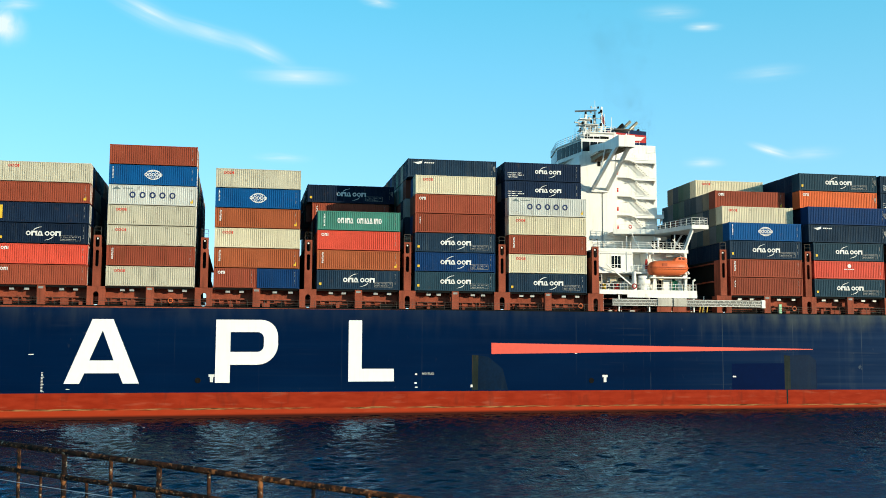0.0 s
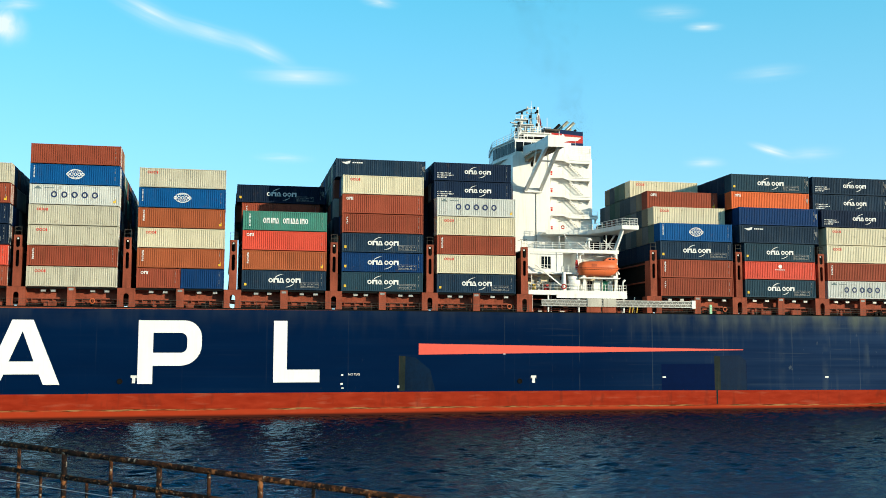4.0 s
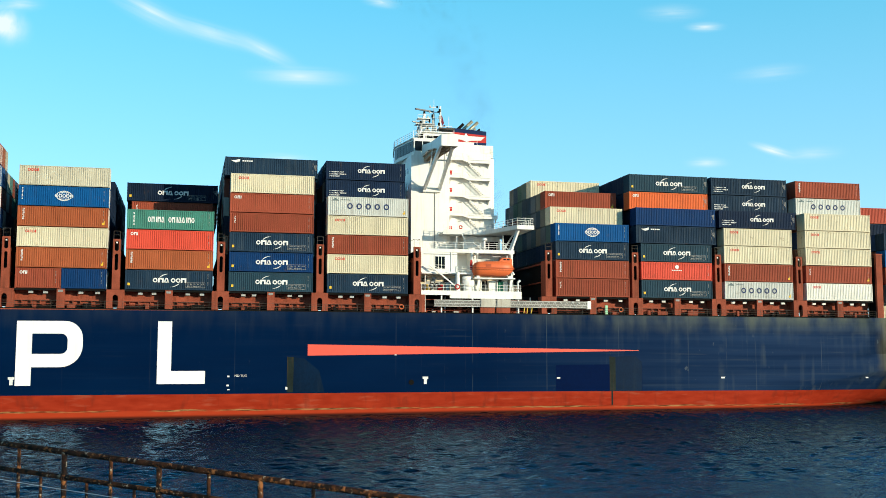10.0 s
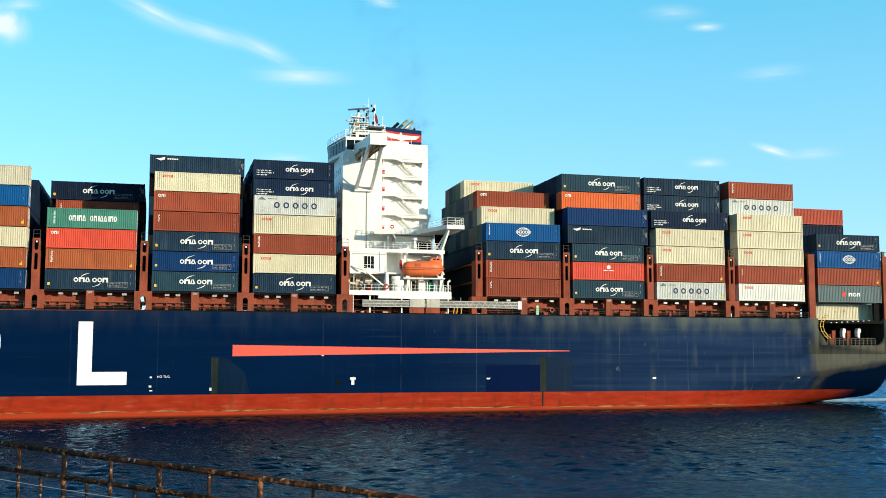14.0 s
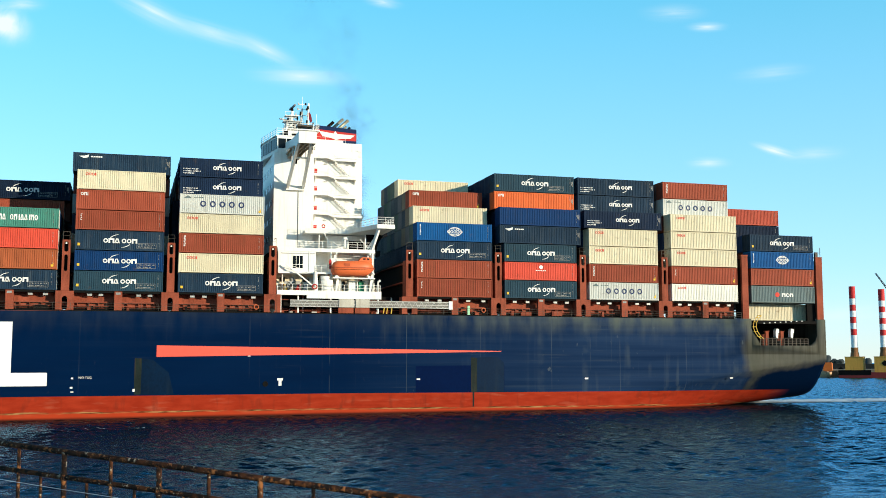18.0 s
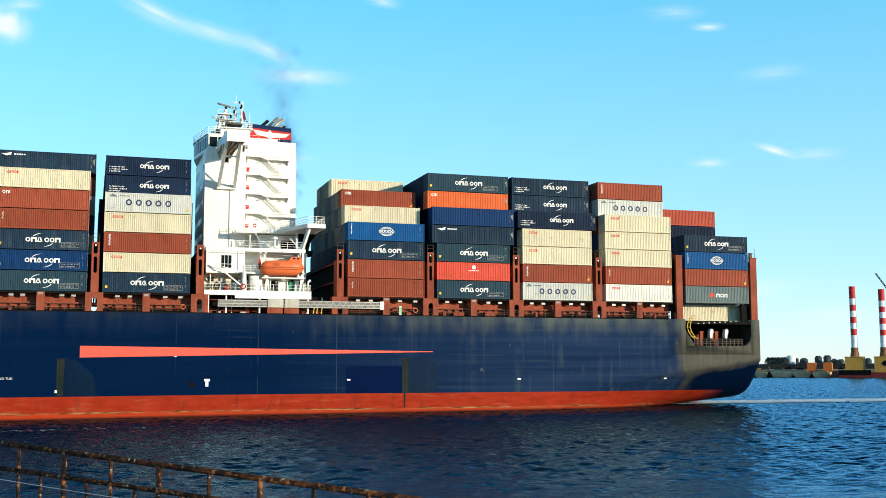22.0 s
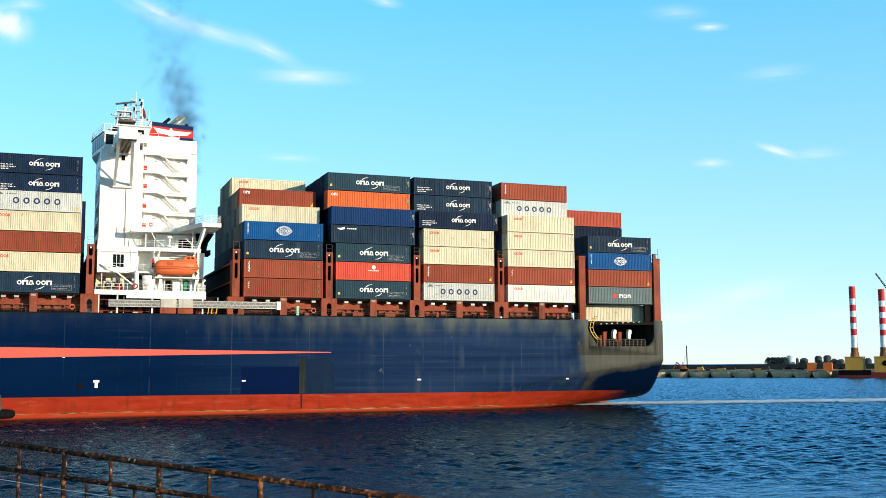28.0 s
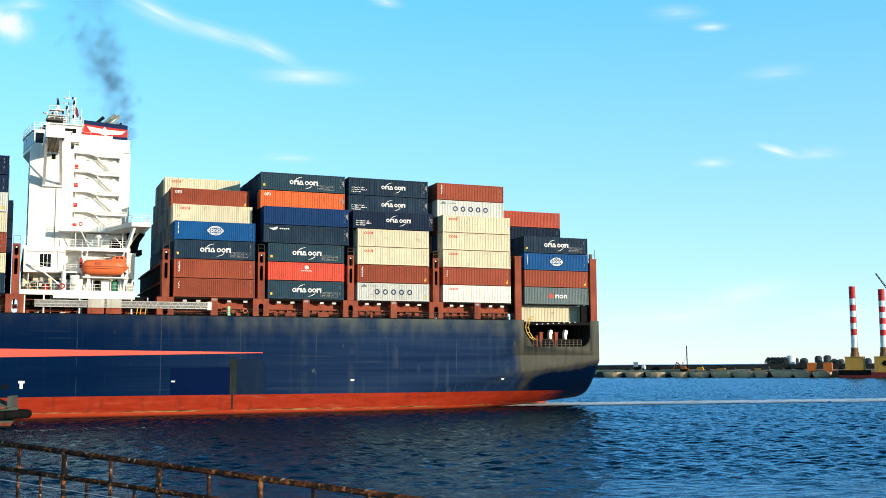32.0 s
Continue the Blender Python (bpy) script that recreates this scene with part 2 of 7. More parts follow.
# ---- water ----
def water_material():
    m = bpy.data.materials.new("harbour_water")
    m.use_nodes = True
    n = m.node_tree.nodes
    n.remove(n["Principled BSDF"])
    out = [k for k in n if k.bl_idname == "ShaderNodeOutputMaterial"][0]
    body, gloss, both = n.new("ShaderNodeBsdfDiffuse"), n.new("ShaderNodeBsdfGlossy"), n.new("ShaderNodeMixShader")
    body.inputs["Color"].default_value = (0.0003, 0.0056, 0.0100, 1)
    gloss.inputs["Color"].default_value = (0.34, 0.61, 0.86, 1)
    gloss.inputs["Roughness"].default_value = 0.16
    fres = n.new("ShaderNodeFresnel")
    fres.inputs["IOR"].default_value = 1.31
    link(m, fres.outputs[0], both.inputs["Fac"])
    link(m, body.outputs[0], both.inputs[1])
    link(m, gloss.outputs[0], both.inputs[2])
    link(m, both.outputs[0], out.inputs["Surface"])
    tc = n.new("ShaderNodeTexCoord")
    prev = None
    for size, stretch, dist, strength in ((0.24, 2.0, 0.30, 1.0), (1.7, 1.4, 0.08, 1.0), (4.5, 1.3, 0.025, 1.0)):
        mp = n.new("ShaderNodeMapping")
        mp.inputs["Rotation"].default_value = (0, 0, 0.35 + size)
        mp.inputs["Scale"].default_value = (size, size * stretch, size)
        nt = n.new("ShaderNodeTexNoise")
        nt.inputs["Scale"].default_value = 1.0
        nt.inputs["Detail"].default_value = 3
        nt.inputs["Roughness"].default_value = 0.55
        bp = n.new("ShaderNodeBump")
        bp.inputs["Strength"].default_value = strength
        bp.inputs["Distance"].default_value = dist
        link(m, tc.outputs["Object"], mp.inputs["Vector"])
        link(m, mp.outputs[0], nt.inputs["Vector"])
        link(m, nt.outputs["Fac"], bp.inputs["Height"])
        if prev:
            link(m, prev.outputs[0], bp.inputs["Normal"])
        prev = bp
    for k in (body, gloss, fres):
        link(m, prev.outputs[0], k.inputs["Normal"])
    return m


def sea():
    """One sheet to the horizon; in the harbour it carries real wavelets, which die out towards its rim."""
    rng = np.random.default_rng(4)
    x0, x1, y0, y1 = -130.0, 330.0, 45.0, 520.0
    xs = np.linspace(x0, x1, 1080)
    ys = y0 * (y1 / y0) ** np.linspace(0, 1, 760)
    nx, ny = len(xs), len(ys)
    gx, gy = np.meshgrid(xs, ys, indexing="ij")
    h = np.zeros_like(gx)
    for _ in range(60):
        wl = 0.85 * (3.6 ** rng.random())
        a = radians(-62) + rng.normal(0, 0.75)
        k = 2 * np.pi / wl
        s = np.sin(k * (np.cos(a) * gx + np.sin(a) * gy) + rng.random() * 6.28)
        h += WAVE * wl * (s - 0.25 * s * s)
    edge = np.minimum.reduce([gx - x0, x1 - gx, gy - y0, y1 - gy])
    h *= np.clip(edge / 25.0, 0, 1)
    verts = np.stack([gx, gy, h], -1).reshape(-1, 3)
    i = np.arange(nx * ny).reshape(nx, ny)
    quads = np.stack([i[:-1, :-1], i[1:, :-1], i[1:, 1:], i[:-1, 1:]], -1).reshape(-1, 4)
    far = [(-4800, -600, 0), (4800, -600, 0), (4800, 4800, 0), (-4800, 4800, 0)]
    k = nx * ny
    c = [int(i[0, 0]), int(i[-1, 0]), int(i[-1, -1]), int(i[0, -1])]
    ring = [i[:, 0], i[-1, :], i[::-1, -1], i[0, ::-1]]
    faces = quads.tolist()
    for e in range(4):
        faces.append([k + e, k + (e + 1) % 4] + [int(q) for q in ring[e][::-1]])
    me = bpy.data.meshes.new("water")
    me.from_pydata(verts.tolist() + far, [], faces)
    me.update()
    me.shade_smooth()
    me.materials.append(water_material())
    return me


WAVE = 0.0062
water = tagged(new("water", sea()), "dark blue rippled harbour water reflecting the ship", "water", kind="structure")

# ---- the ship ----
BEAM = 42.8
ship = empty("container_ship", "large navy blue container ship with oxide red bottom paint, under way", "ship", m=SHIP[0][1])


def lerp_table(x, tab):
    for (a, u), (b, w) in zip(tab, tab[1:]):
        if x <= b:
            k = max(0.0, (x - a) / (b - a))
            return u + (w - u) * k
    return tab[-1][1]


def hull_material():
    """Navy topsides over red antifouling, chalked and scuffed, with grey primer and runs of dirt aft."""
    m = bpy.data.materials.new("hull_paint")
    m.use_nodes = True
    n = m.node_tree.nodes
    b = n["Principled BSDF"]
    tc = n.new("ShaderNodeTexCoord")
    sep = n.new("ShaderNodeSeparateXYZ")
    link(m, tc.outputs["Object"], sep.inputs[0])

    def noise_at(scale, detail=6):
        sc = n.new("ShaderNodeVectorMath")
        sc.operation = "MULTIPLY"
        sc.inputs[1].default_value = scale
        link(m, tc.outputs["Object"], sc.inputs[0])
        t = n.new("ShaderNodeTexNoise")
        t.inputs["Scale"].default_value = 1.0
        t.inputs["Detail"].default_value = detail
        link(m, sc.outputs[0], t.inputs["Vector"])
        return t.outputs["Fac"]

    def ramp(v, a, b_, lo=0.0, hi=1.0):
        r = n.new("ShaderNodeMapRange")
        for key, x in (("From Min", a), ("From Max", b_), ("To Min", lo), ("To Max", hi)):
            r.inputs[key].default_value = x
        link(m, v, r.inputs["Value"])
        return r.outputs[0]

    def times(a, b_):
        t = n.new("ShaderNodeMath")
        t.operation = "MULTIPLY"
        link(m, a, t.inputs[0])
        link(m, b_, t.inputs[1])
        return t.outputs[0]

    def mix(f, a, b_):
        t = n.new("ShaderNodeMix")
        t.data_type = "RGBA"
        link(m, f, t.inputs["Factor"])
        for key, c in (("A", a), ("B", b_)):
            if isinstance(c, tuple):
                t.inputs[key].default_value = (*c, 1)
            else:
                link(m, c, t.inputs[key])
        return t.outputs["Result"]

    x = sep.outputs["X"]
    # heights counted from the ship's slightly falling fore body
    fall = n.new("ShaderNodeMath")
    fall.operation = "MULTIPLY_ADD"
    fall.inputs[1].default_value = 1.0
    ahead = ramp(x, -100.0, 0.0, 0.0040 * 100.0, 0.0)
    link(m, sep.outputs["Z"], fall.inputs[0])
    link(m, ahead, fall.inputs[2])
    z = fall.outputs[0]
    navy = mix(ramp(noise_at((0.05, 0.05, 0.25)), 0.3, 0.75), (0.0003, 0.0080, 0.034), (0.0007, 0.0116, 0.045))
    # chalked paint, stronger aft and towards the deck edge
    aft = ramp(x, 2.0, 45.0)
    chalk = times(aft, ramp(noise_at((0.03, 0.03, 1.1)), 0.30, 0.7, 0.35, 1.0))
    navy = mix(ramp(chalk, 0.0, 1.0, 0.0, 0.8), navy, (0.0175, 0.0385, 0.088))
    # grime gathers unevenly under the deck edge
    high = n.new("ShaderNodeMath")
    high.operation = "ADD"
    link(m, z, high.inputs[0])
    link(m, ramp(noise_at((0.25, 0.25, 0.25)), 0.3, 0.7, -0.5, 0.5), high.inputs[1])
    runs = times(ramp(noise_at((0.8, 0.8, 0.10), 9), 0.46, 0.74), ramp(high.outputs[0], 10.0, 15.0))
    runs = times(runs, ramp(noise_at((0.11, 0.11, 0.02), 4), 0.38, 0.62))
    runs = times(runs, ramp(x, 0.0, 40.0, 0.1, 1.0))
    navy = mix(ramp(runs, 0.0, 1.0, 0.0, 0.7), navy, (0.115, 0.135, 0.115))
    # grey primer round the stern, its lower edge rising aft, its forward edge ragged
    rag = n.new("ShaderNodeMath")
    rag.operation = "MULTIPLY_ADD"
    rag.inputs[1].default_value = 3.2
    link(m, noise_at((0.35, 0.35, 0.3), 6), rag.inputs[0])
    link(m, x, rag.inputs[2])
    rise = n.new("ShaderNodeMath")
    rise.operation = "MULTIPLY_ADD"
    rise.inputs[1].default_value = -0.15
    link(m, x, rise.inputs[0])
    link(m, high.outputs[0], rise.inputs[2])
    grey = times(ramp(rag.outputs[0], 70.6, 72.6), ramp(noise_at((0.16, 0.16, 0.4)), 0.2, 0.6, 0.75, 1.0))
    grey = times(grey, ramp(rise.outputs[0], -5.6, -4.3))
    drip = times(ramp(noise_at((1.6, 1.6, 0.12), 7), 0.46, 0.66), ramp(z, 8.0, 10.8, 0.3, 1.0))
    navy = mix(ramp(rag.outputs[0], 71.5, 73.5), navy, (0.0008, 0.0068, 0.0250))
    navy = mix(grey, navy, mix(ramp(drip, 0.0, 1.0, 0.0, 0.85), (0.092, 0.090, 0.072), (0.034, 0.029, 0.021)))
    fore = ramp(x, 71.0, 69.8)
    # scraped strip at the forward edge of the primer
    navy = mix(times(times(ramp(rag.outputs[0], 72.2, 73.0), ramp(rag.outputs[0], 75.4, 74.0)), ramp(noise_at((0.5, 0.5, 0.3)), 0.25, 0.6, 0.15, 0.6)), navy, (0.062, 0.064, 0.048))
    longrun = times(times(fore, ramp(noise_at((0.55, 0.55, 0.035), 9), 0.52, 0.70)), ramp(noise_at((0.15, 0.15, 0.25), 5), 0.42, 0.6))
    navy = mix(ramp(times(longrun, ramp(x, 15.0, 50.0)), 0.0, 1.0, 0.0, 0.38), navy, (0.095, 0.12, 0.125))
    edge = times(ramp(high.outputs[0], 11.9, 15.0), ramp(noise_at((0.35, 0.35, 0.15), 7), 0.32, 0.62))
    navy = mix(ramp(times(edge, ramp(x, 0.0, 42.0, 0.12, 1.0)), 0.0, 1.0, 0.0, 0.85), navy, (0.105, 0.118, 0.092))
    # fine lines along the plating where tugs and fenders have rubbed
    rub = times(times(fore, ramp(noise_at((0.02, 0.02, 2.2), 6), 0.50, 0.66)), ramp(noise_at((0.05, 0.05, 0.12), 3), 0.40, 0.6))
    navy = mix(ramp(times(rub, ramp(x, 0.0, 30.0, 0.15, 1.0)), 0.0, 1.0, 0.0, 0.22), navy, (0.045, 0.07, 0.105))
    # thin pale scrapes along and down the plating
    scrape = times(times(fore, ramp(noise_at((0.10, 0.10, 3.2), 8), 0.60, 0.68)), ramp(noise_at((0.06, 0.06, 0.3), 3), 0.45, 0.6))
    navy = mix(ramp(times(scrape, ramp(x, -20.0, 40.0, 0.15, 1.0)), 0.0, 1.0, 0.0, 0.35), navy, (0.05, 0.065, 0.085))
    seam = times(times(fore, ramp(noise_at((2.2, 2.2, 0.012), 4), 0.63, 0.70)), ramp(noise_at((0.2, 0.2, 0.5), 5), 0.42, 0.62))
    navy = mix(ramp(times(seam, ramp(x, -30.0, 30.0, 0.2, 1.0)), 0.0, 1.0, 0.0, 0.26), navy, (0.075, 0.09, 0.10))
    plate = n.new("ShaderNodeMath")
    plate.operation = "PINGPONG"
    plate.inputs[1].default_value = 5.9
    link(m, x, plate.inputs[0])
    weld = times(times(fore, ramp(plate.outputs[0], 0.09, 0.03)), ramp(noise_at((0.4, 0.4, 0.22), 5), 0.38, 0.62))
    navy = mix(ramp(times(weld, ramp(x, -40.0, 0.0, 0.2, 1.0)), 0.0, 1.0, 0.0, 0.3), navy, (0.10, 0.12, 0.13))
    chip = times(times(fore, ramp(noise_at((1.1, 1.1, 0.7), 6), 0.66, 0.72)), ramp(noise_at((0.09, 0.09, 0.1), 3), 0.46, 0.6))
    navy = mix(ramp(times(chip, ramp(x, -10.0, 50.0, 0.15, 1.0)), 0.0, 1.0, 0.0, 0.55), navy, (0.11, 0.13, 0.14))
    red = mix(ramp(noise_at((0.35, 0.35, 1.2)), 0.35, 0.7), (0.25, 0.021, 0.008), (0.33, 0.034, 0.013))
    red = mix(ramp(noise_at((0.22, 0.22, 1.3), 8), 0.58, 0.74, 0.0, 0.4), red, (0.40, 0.13, 0.07))
    red = mix(ramp(noise_at((0.9, 0.9, 0.28), 7), 0.56, 0.72, 0.0, 0.55), red, (0.13, 0.022, 0.012))
    red = mix(ramp(z, 0.85, 0.70, 0.0, 0.6), red, (0.42, 0.05, 0.016))
    # a dried weed line just above the water, broken along its length
    off = n.new("ShaderNodeMath")
    off.operation = "ADD"
    link(m, z, off.inputs[0])
    link(m, ramp(noise_at((0.30, 0.30, 0.02), 7), 0.3, 0.7, -0.09, 0.09), off.inputs[1])
    band = times(ramp(off.outputs[0], 0.60, 0.68), ramp(off.outputs[0], 0.92, 0.84))
    line = times(band, ramp(noise_at((0.11, 0.11, 0.02), 6), 0.40, 0.54))
    red = mix(ramp(line, 0.0, 1.0, 0.0, 0.85), red, mix(ramp(noise_at((0.5, 0.5, 5.0), 6), 0.42, 0.6), (0.055, 0.030, 0.010), (0.34, 0.20, 0.08)))
    # a thin wet and weedy line along the water, which she sits in slightly by the bow
    wet = n.new("ShaderNodeMath")
    wet.operation = "MULTIPLY_ADD"
    wet.inputs[1].default_value = -0.0045
    link(m, x, wet.inputs[0])
    link(m, z, wet.inputs[2])
    red = mix(ramp(wet.outputs[0], 0.40, 0.05), red, (0.05, 0.012, 0.008))
    # red turns navy under the counter, colour in place of its shade
    keel = n.new("ShaderNodeMath")
    keel.operation = "MAXIMUM"
    link(m, ramp(z, 3.05, 3.07), keel.inputs[0])
    link(m, ramp(x, 76.0, 81.0), keel.inputs[1])
    color = mix(keel.outputs[0], red, navy)
    link(m, color, b.inputs["Base Color"])
    b.inputs["Specular IOR Level"].default_value = 0.012
    link(m, ramp(noise_at((0.12, 0.12, 0.5)), 0.3, 0.7, 0.5, 0.65), b.inputs["Roughness"])
    bp = n.new("ShaderNodeBump")
    bp.inputs["Strength"].default_value = 0.25
    bp.inputs["Distance"].default_value = 0.03
    link(m, noise_at((0.28, 0.28, 0.22), 3), bp.inputs["Height"])
    link(m, bp.outputs[0], b.inputs["Normal"])
    return m


M_HULL = hull_material()
M_RUDDER = mat("red_rudder_paint", (0.42, 0.05, 0.018), 0.6, var=0.25, grime=(0.08, 0.02, 0.012), streak=0.4)
DECK_Z = 14.95
ZS = [(-230, -8.0), (34, -6.0), (42, -1.5), (50, 2.9), (58, 4.4), (68, 6.0), (76, 7.0), (85.6, 8.1)]
ZB = [(-230, -11.5), (40, -11.5), (50, -9.0), (60, -4.0), (68, -0.8), (75, 0.4), (85.6, 1.5)]
RY = [(-230, 4.0), (40, 5.0), (50, 10.0), (58, 15.0), (68, 16.0), (78, 14.0), (85.6, 13.0)]
SECTION = [(0.0, 0.0), (0.04, 0.09), (0.1, 0.25), (0.18, 0.47), (0.27, 0.66), (0.36, 0.79), (0.5, 0.9), (0.7, 0.97), (1.0, 1.0)]


def hull():
    xs = [-232, -225, -215, -200, -180, -160, -140, -120, -105, -80, -40, 0, 30, 40, 45, 50, 55, 60, 64, 68, 71, 74, 77, 80, 83, 85, 85.6]
    rows = []
    for x in xs:
        zs, zb, ry = (lerp_table(x, t) for t in (ZS, ZB, RY))
        k = max(0.0, (-x - 105) / 127.0)
        pts = []
        for i in range(15):
            a = (1 - i / 14) ** 1.4
            pts.append((ry * a, zs - (zs - zb) * lerp_table(a, SECTION)))
        pts = [(BEAM / 2, zb)] + pts
        lo = max(9.0, zs + 0.3)
        pts += [(0.0, zs + (lo - zs) * f) for f in (0.33, 0.66, 1.0)] + [(0.0, lo + (DECK_Z - lo) * f) for f in (0.5, 1.0)]
        out = []
        for y, z in pts:
            pinch = k ** (2.6 if z > 9 else 1.9)
            out.append((x - (3.0 * k * max(0.0, z) / 15 if k else 0), y + (BEAM / 2 - y) * min(0.985, pinch), z + (4.0 * k * k if z > 12 else 0) + 0.0040 * min(0.0, max(x, -100.0))))
        rows.append(out)
    g = Geo()
    n = len(rows[0])
    for side in (0, 1):
        vs = [(p[0], p[1] if not side else BEAM - p[1], p[2]) for r in rows for p in r]
        fs = []
        for i in range(len(rows) - 1):
            for j in range(n - 1):
                if not side and xs[i] >= 68 and rows[i][j][2] >= 8.99 and j >= n - 3:
                    continue
                fs.append((i * n + j, (i + 1) * n + j, (i + 1) * n + j + 1, i * n + j + 1))
        g.add(vs, fs)
    # transom
    last = rows[-1]
    g.add([(85.6, p[1], p[2]) for p in last] + [(85.6, BEAM - p[1], p[2]) for p in last],
          [(j, j + 1, n + j + 1, n + j) for j in range(n - 1)])
    # side plate round the mooring opening aft, with cut corners
    t = 0.35
    for poly in ([(68, 9), (71.3, 9), (71.3, DECK_Z), (68, DECK_Z)], [(71.3, 9), (83.9, 9), (83.9, 10.5), (71.3, 10.5)],
                 [(83.9, 9), (85.6, 9), (85.6, DECK_Z), (83.9, DECK_Z)], [(71.3, 10.5), (73.0, 10.5), (71.3, 13.2)], [(82.2, 10.5), (83.9, 10.5), (83.9, 12.2), (83.55, 11.3), (83.0, 10.75)]):
        g.prism(poly, 0.0, t)
    ob = part("hull", g, M_HULL, ship)
    bm = bmesh.new()
    bm.from_mesh(ob.data)
    bmesh.ops.remove_doubles(bm, verts=bm.verts, dist=0.0005)
    for f in bm.faces:
        f.smooth = abs(f.normal.x) < 0.9
    bm.to_mesh(ob.data)
    bm.free()
    # skeg and rudder under the counter
    part("rudder", Geo().prism([(78.5, -9), (85.6, -9), (85.8, 0.9), (85.5, 1.3), (79.5, 1.0)], BEAM / 2 - 0.6, BEAM / 2 + 0.6), M_RUDDER, ship, "red rudder head just above the water")
    return ob


hull()
g = Geo()
g.prism([(-222, 20.5), (-200, 12.0), (-170, 4.5), (-140, 1.0), (-105, 0.05), (68, 0.05), (68, 42.7), (-105, 42.7), (-140, 41.8), (-170, 38.3), (-200, 30.8), (-222, 22.3)], 14.6, 14.9, "z")
part("deck", g, M_DECK, ship)
# mooring deck inside the stern opening, its shade put into near-black colour
g = Geo()
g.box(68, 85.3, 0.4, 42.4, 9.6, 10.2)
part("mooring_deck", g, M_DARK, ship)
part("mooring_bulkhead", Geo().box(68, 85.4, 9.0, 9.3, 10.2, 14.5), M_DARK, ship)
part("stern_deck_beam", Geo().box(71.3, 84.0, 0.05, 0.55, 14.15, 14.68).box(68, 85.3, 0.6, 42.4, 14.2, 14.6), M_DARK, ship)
for i in range(8):
    part("deck_light", Geo().box(73.6 + i * 1.04, 73.86 + i * 1.04, 0.0, 0.06, 14.16 + i * 0.06, 14.3 + i * 0.06), M_MARK_W, ship, "small white deck light")
for x in (75.7, 78.6):
    part("mooring_post", Geo().box(x - 0.5, x + 0.1, 2.0, 2.5, 10.2, 12.9).box(x - 0.6, x + 0.2, 1.95, 2.55, 12.9, 13.0), M_DECK, ship)
    part("bollard", Geo().rod((x - 1.2, 1.8, 10.2), (x - 1.2, 1.8, 12.2), 0.24, 10).rod((x - 1.2, 1.8, 12.2), (x - 1.2, 1.8, 12.4), 0.32, 10), M_DECK, ship)
    part("winch_cover", Geo().prism([(x + 0.95, 11.9), (x + 1.35, 11.75), (x + 1.45, 12.6), (x + 1.6, 12.7), (x + 1.6, 13.25), (x + 1.15, 13.4), (x + 0.95, 12.9)], 1.2, 2.0), M_WHITE, ship, "white mooring winch cover")
    part("winch_bed", Geo().box(x + 0.3, x + 2.0, 1.3, 1.95, 10.2, 11.3).rod((x + 0.4, 1.6, 11.5), (x + 0.85, 1.6, 11.5), 0.45, 12), M_DARK, ship)
railing("mooring_rail", [(73.2, 0.5, 10.5), (82.4, 0.5, 10.5)], ship, M_RAILGREY, 1.15, 0.75, 0.045)
g = Geo()
arc = [(72.5, 15.5), (72.1, 15.1), (71.6, 14.4), (71.45, 13.6), (71.7, 12.8), (72.3, 12.0), (72.9, 11.6)]
for dx, y in ((0.0, -0.25), (0.55, -0.25), (0.28, 0.2)):
    for (xa, za), (xb, zb) in zip(arc, arc[1:]):
        g.bar((xa + dx, y, za), (xb + dx, y, zb), 0.08)
for xa, za in arc[:-1]:
    g.ring((xa + 0.28, -0.05, za), 0.32, 0.05, "z", 12, 5)
part("yellow_ladder_cage", g, M_YELLOW, ship, "yellow ladder cage")

def fallen(g):
    """Lower what is painted on the fore body as the plating falls."""
    g.v = [(x, y, z + 0.0040 * min(0.0, x)) for x, y, z in g.v]
    return g


# painted marks on the side
W = -0.012


def corner(cx, cz, r, a0, a1, n=7):
    """Points of a rounded corner."""
    return [(cx + r * math.cos(radians(a0 + (a1 - a0) * i / n)), cz + r * math.sin(radians(a0 + (a1 - a0) * i / n))) for i in range(n + 1)]


# the three large marks are the letters A, P and L
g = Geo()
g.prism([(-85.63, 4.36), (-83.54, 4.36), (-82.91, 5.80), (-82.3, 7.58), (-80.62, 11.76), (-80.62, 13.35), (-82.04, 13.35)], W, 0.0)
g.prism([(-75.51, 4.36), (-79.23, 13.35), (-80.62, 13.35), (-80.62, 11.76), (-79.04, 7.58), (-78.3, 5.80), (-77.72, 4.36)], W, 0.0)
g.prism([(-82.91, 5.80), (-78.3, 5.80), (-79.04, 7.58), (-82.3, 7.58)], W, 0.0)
part("hull_mark", fallen(g), M_LETTER, ship, "large white painted letter A")
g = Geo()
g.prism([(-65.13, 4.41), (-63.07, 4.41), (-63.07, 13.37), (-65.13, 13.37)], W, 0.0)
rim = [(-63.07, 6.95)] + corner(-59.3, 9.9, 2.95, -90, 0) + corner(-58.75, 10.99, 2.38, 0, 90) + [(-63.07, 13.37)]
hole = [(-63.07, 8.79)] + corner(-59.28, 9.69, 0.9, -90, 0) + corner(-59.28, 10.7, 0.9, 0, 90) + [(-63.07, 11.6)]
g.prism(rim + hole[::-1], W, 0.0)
part("hull_mark", fallen(g), M_LETTER, ship, "large white painted letter P")
part("hull_mark", fallen(Geo().prism([(-46.22, 4.52), (-39.55, 4.52), (-39.55, 6.36), (-44.28, 6.36), (-44.28, 13.4), (-46.22, 13.4)], W, 0.0)), M_LETTER, ship, "large white painted letter L")
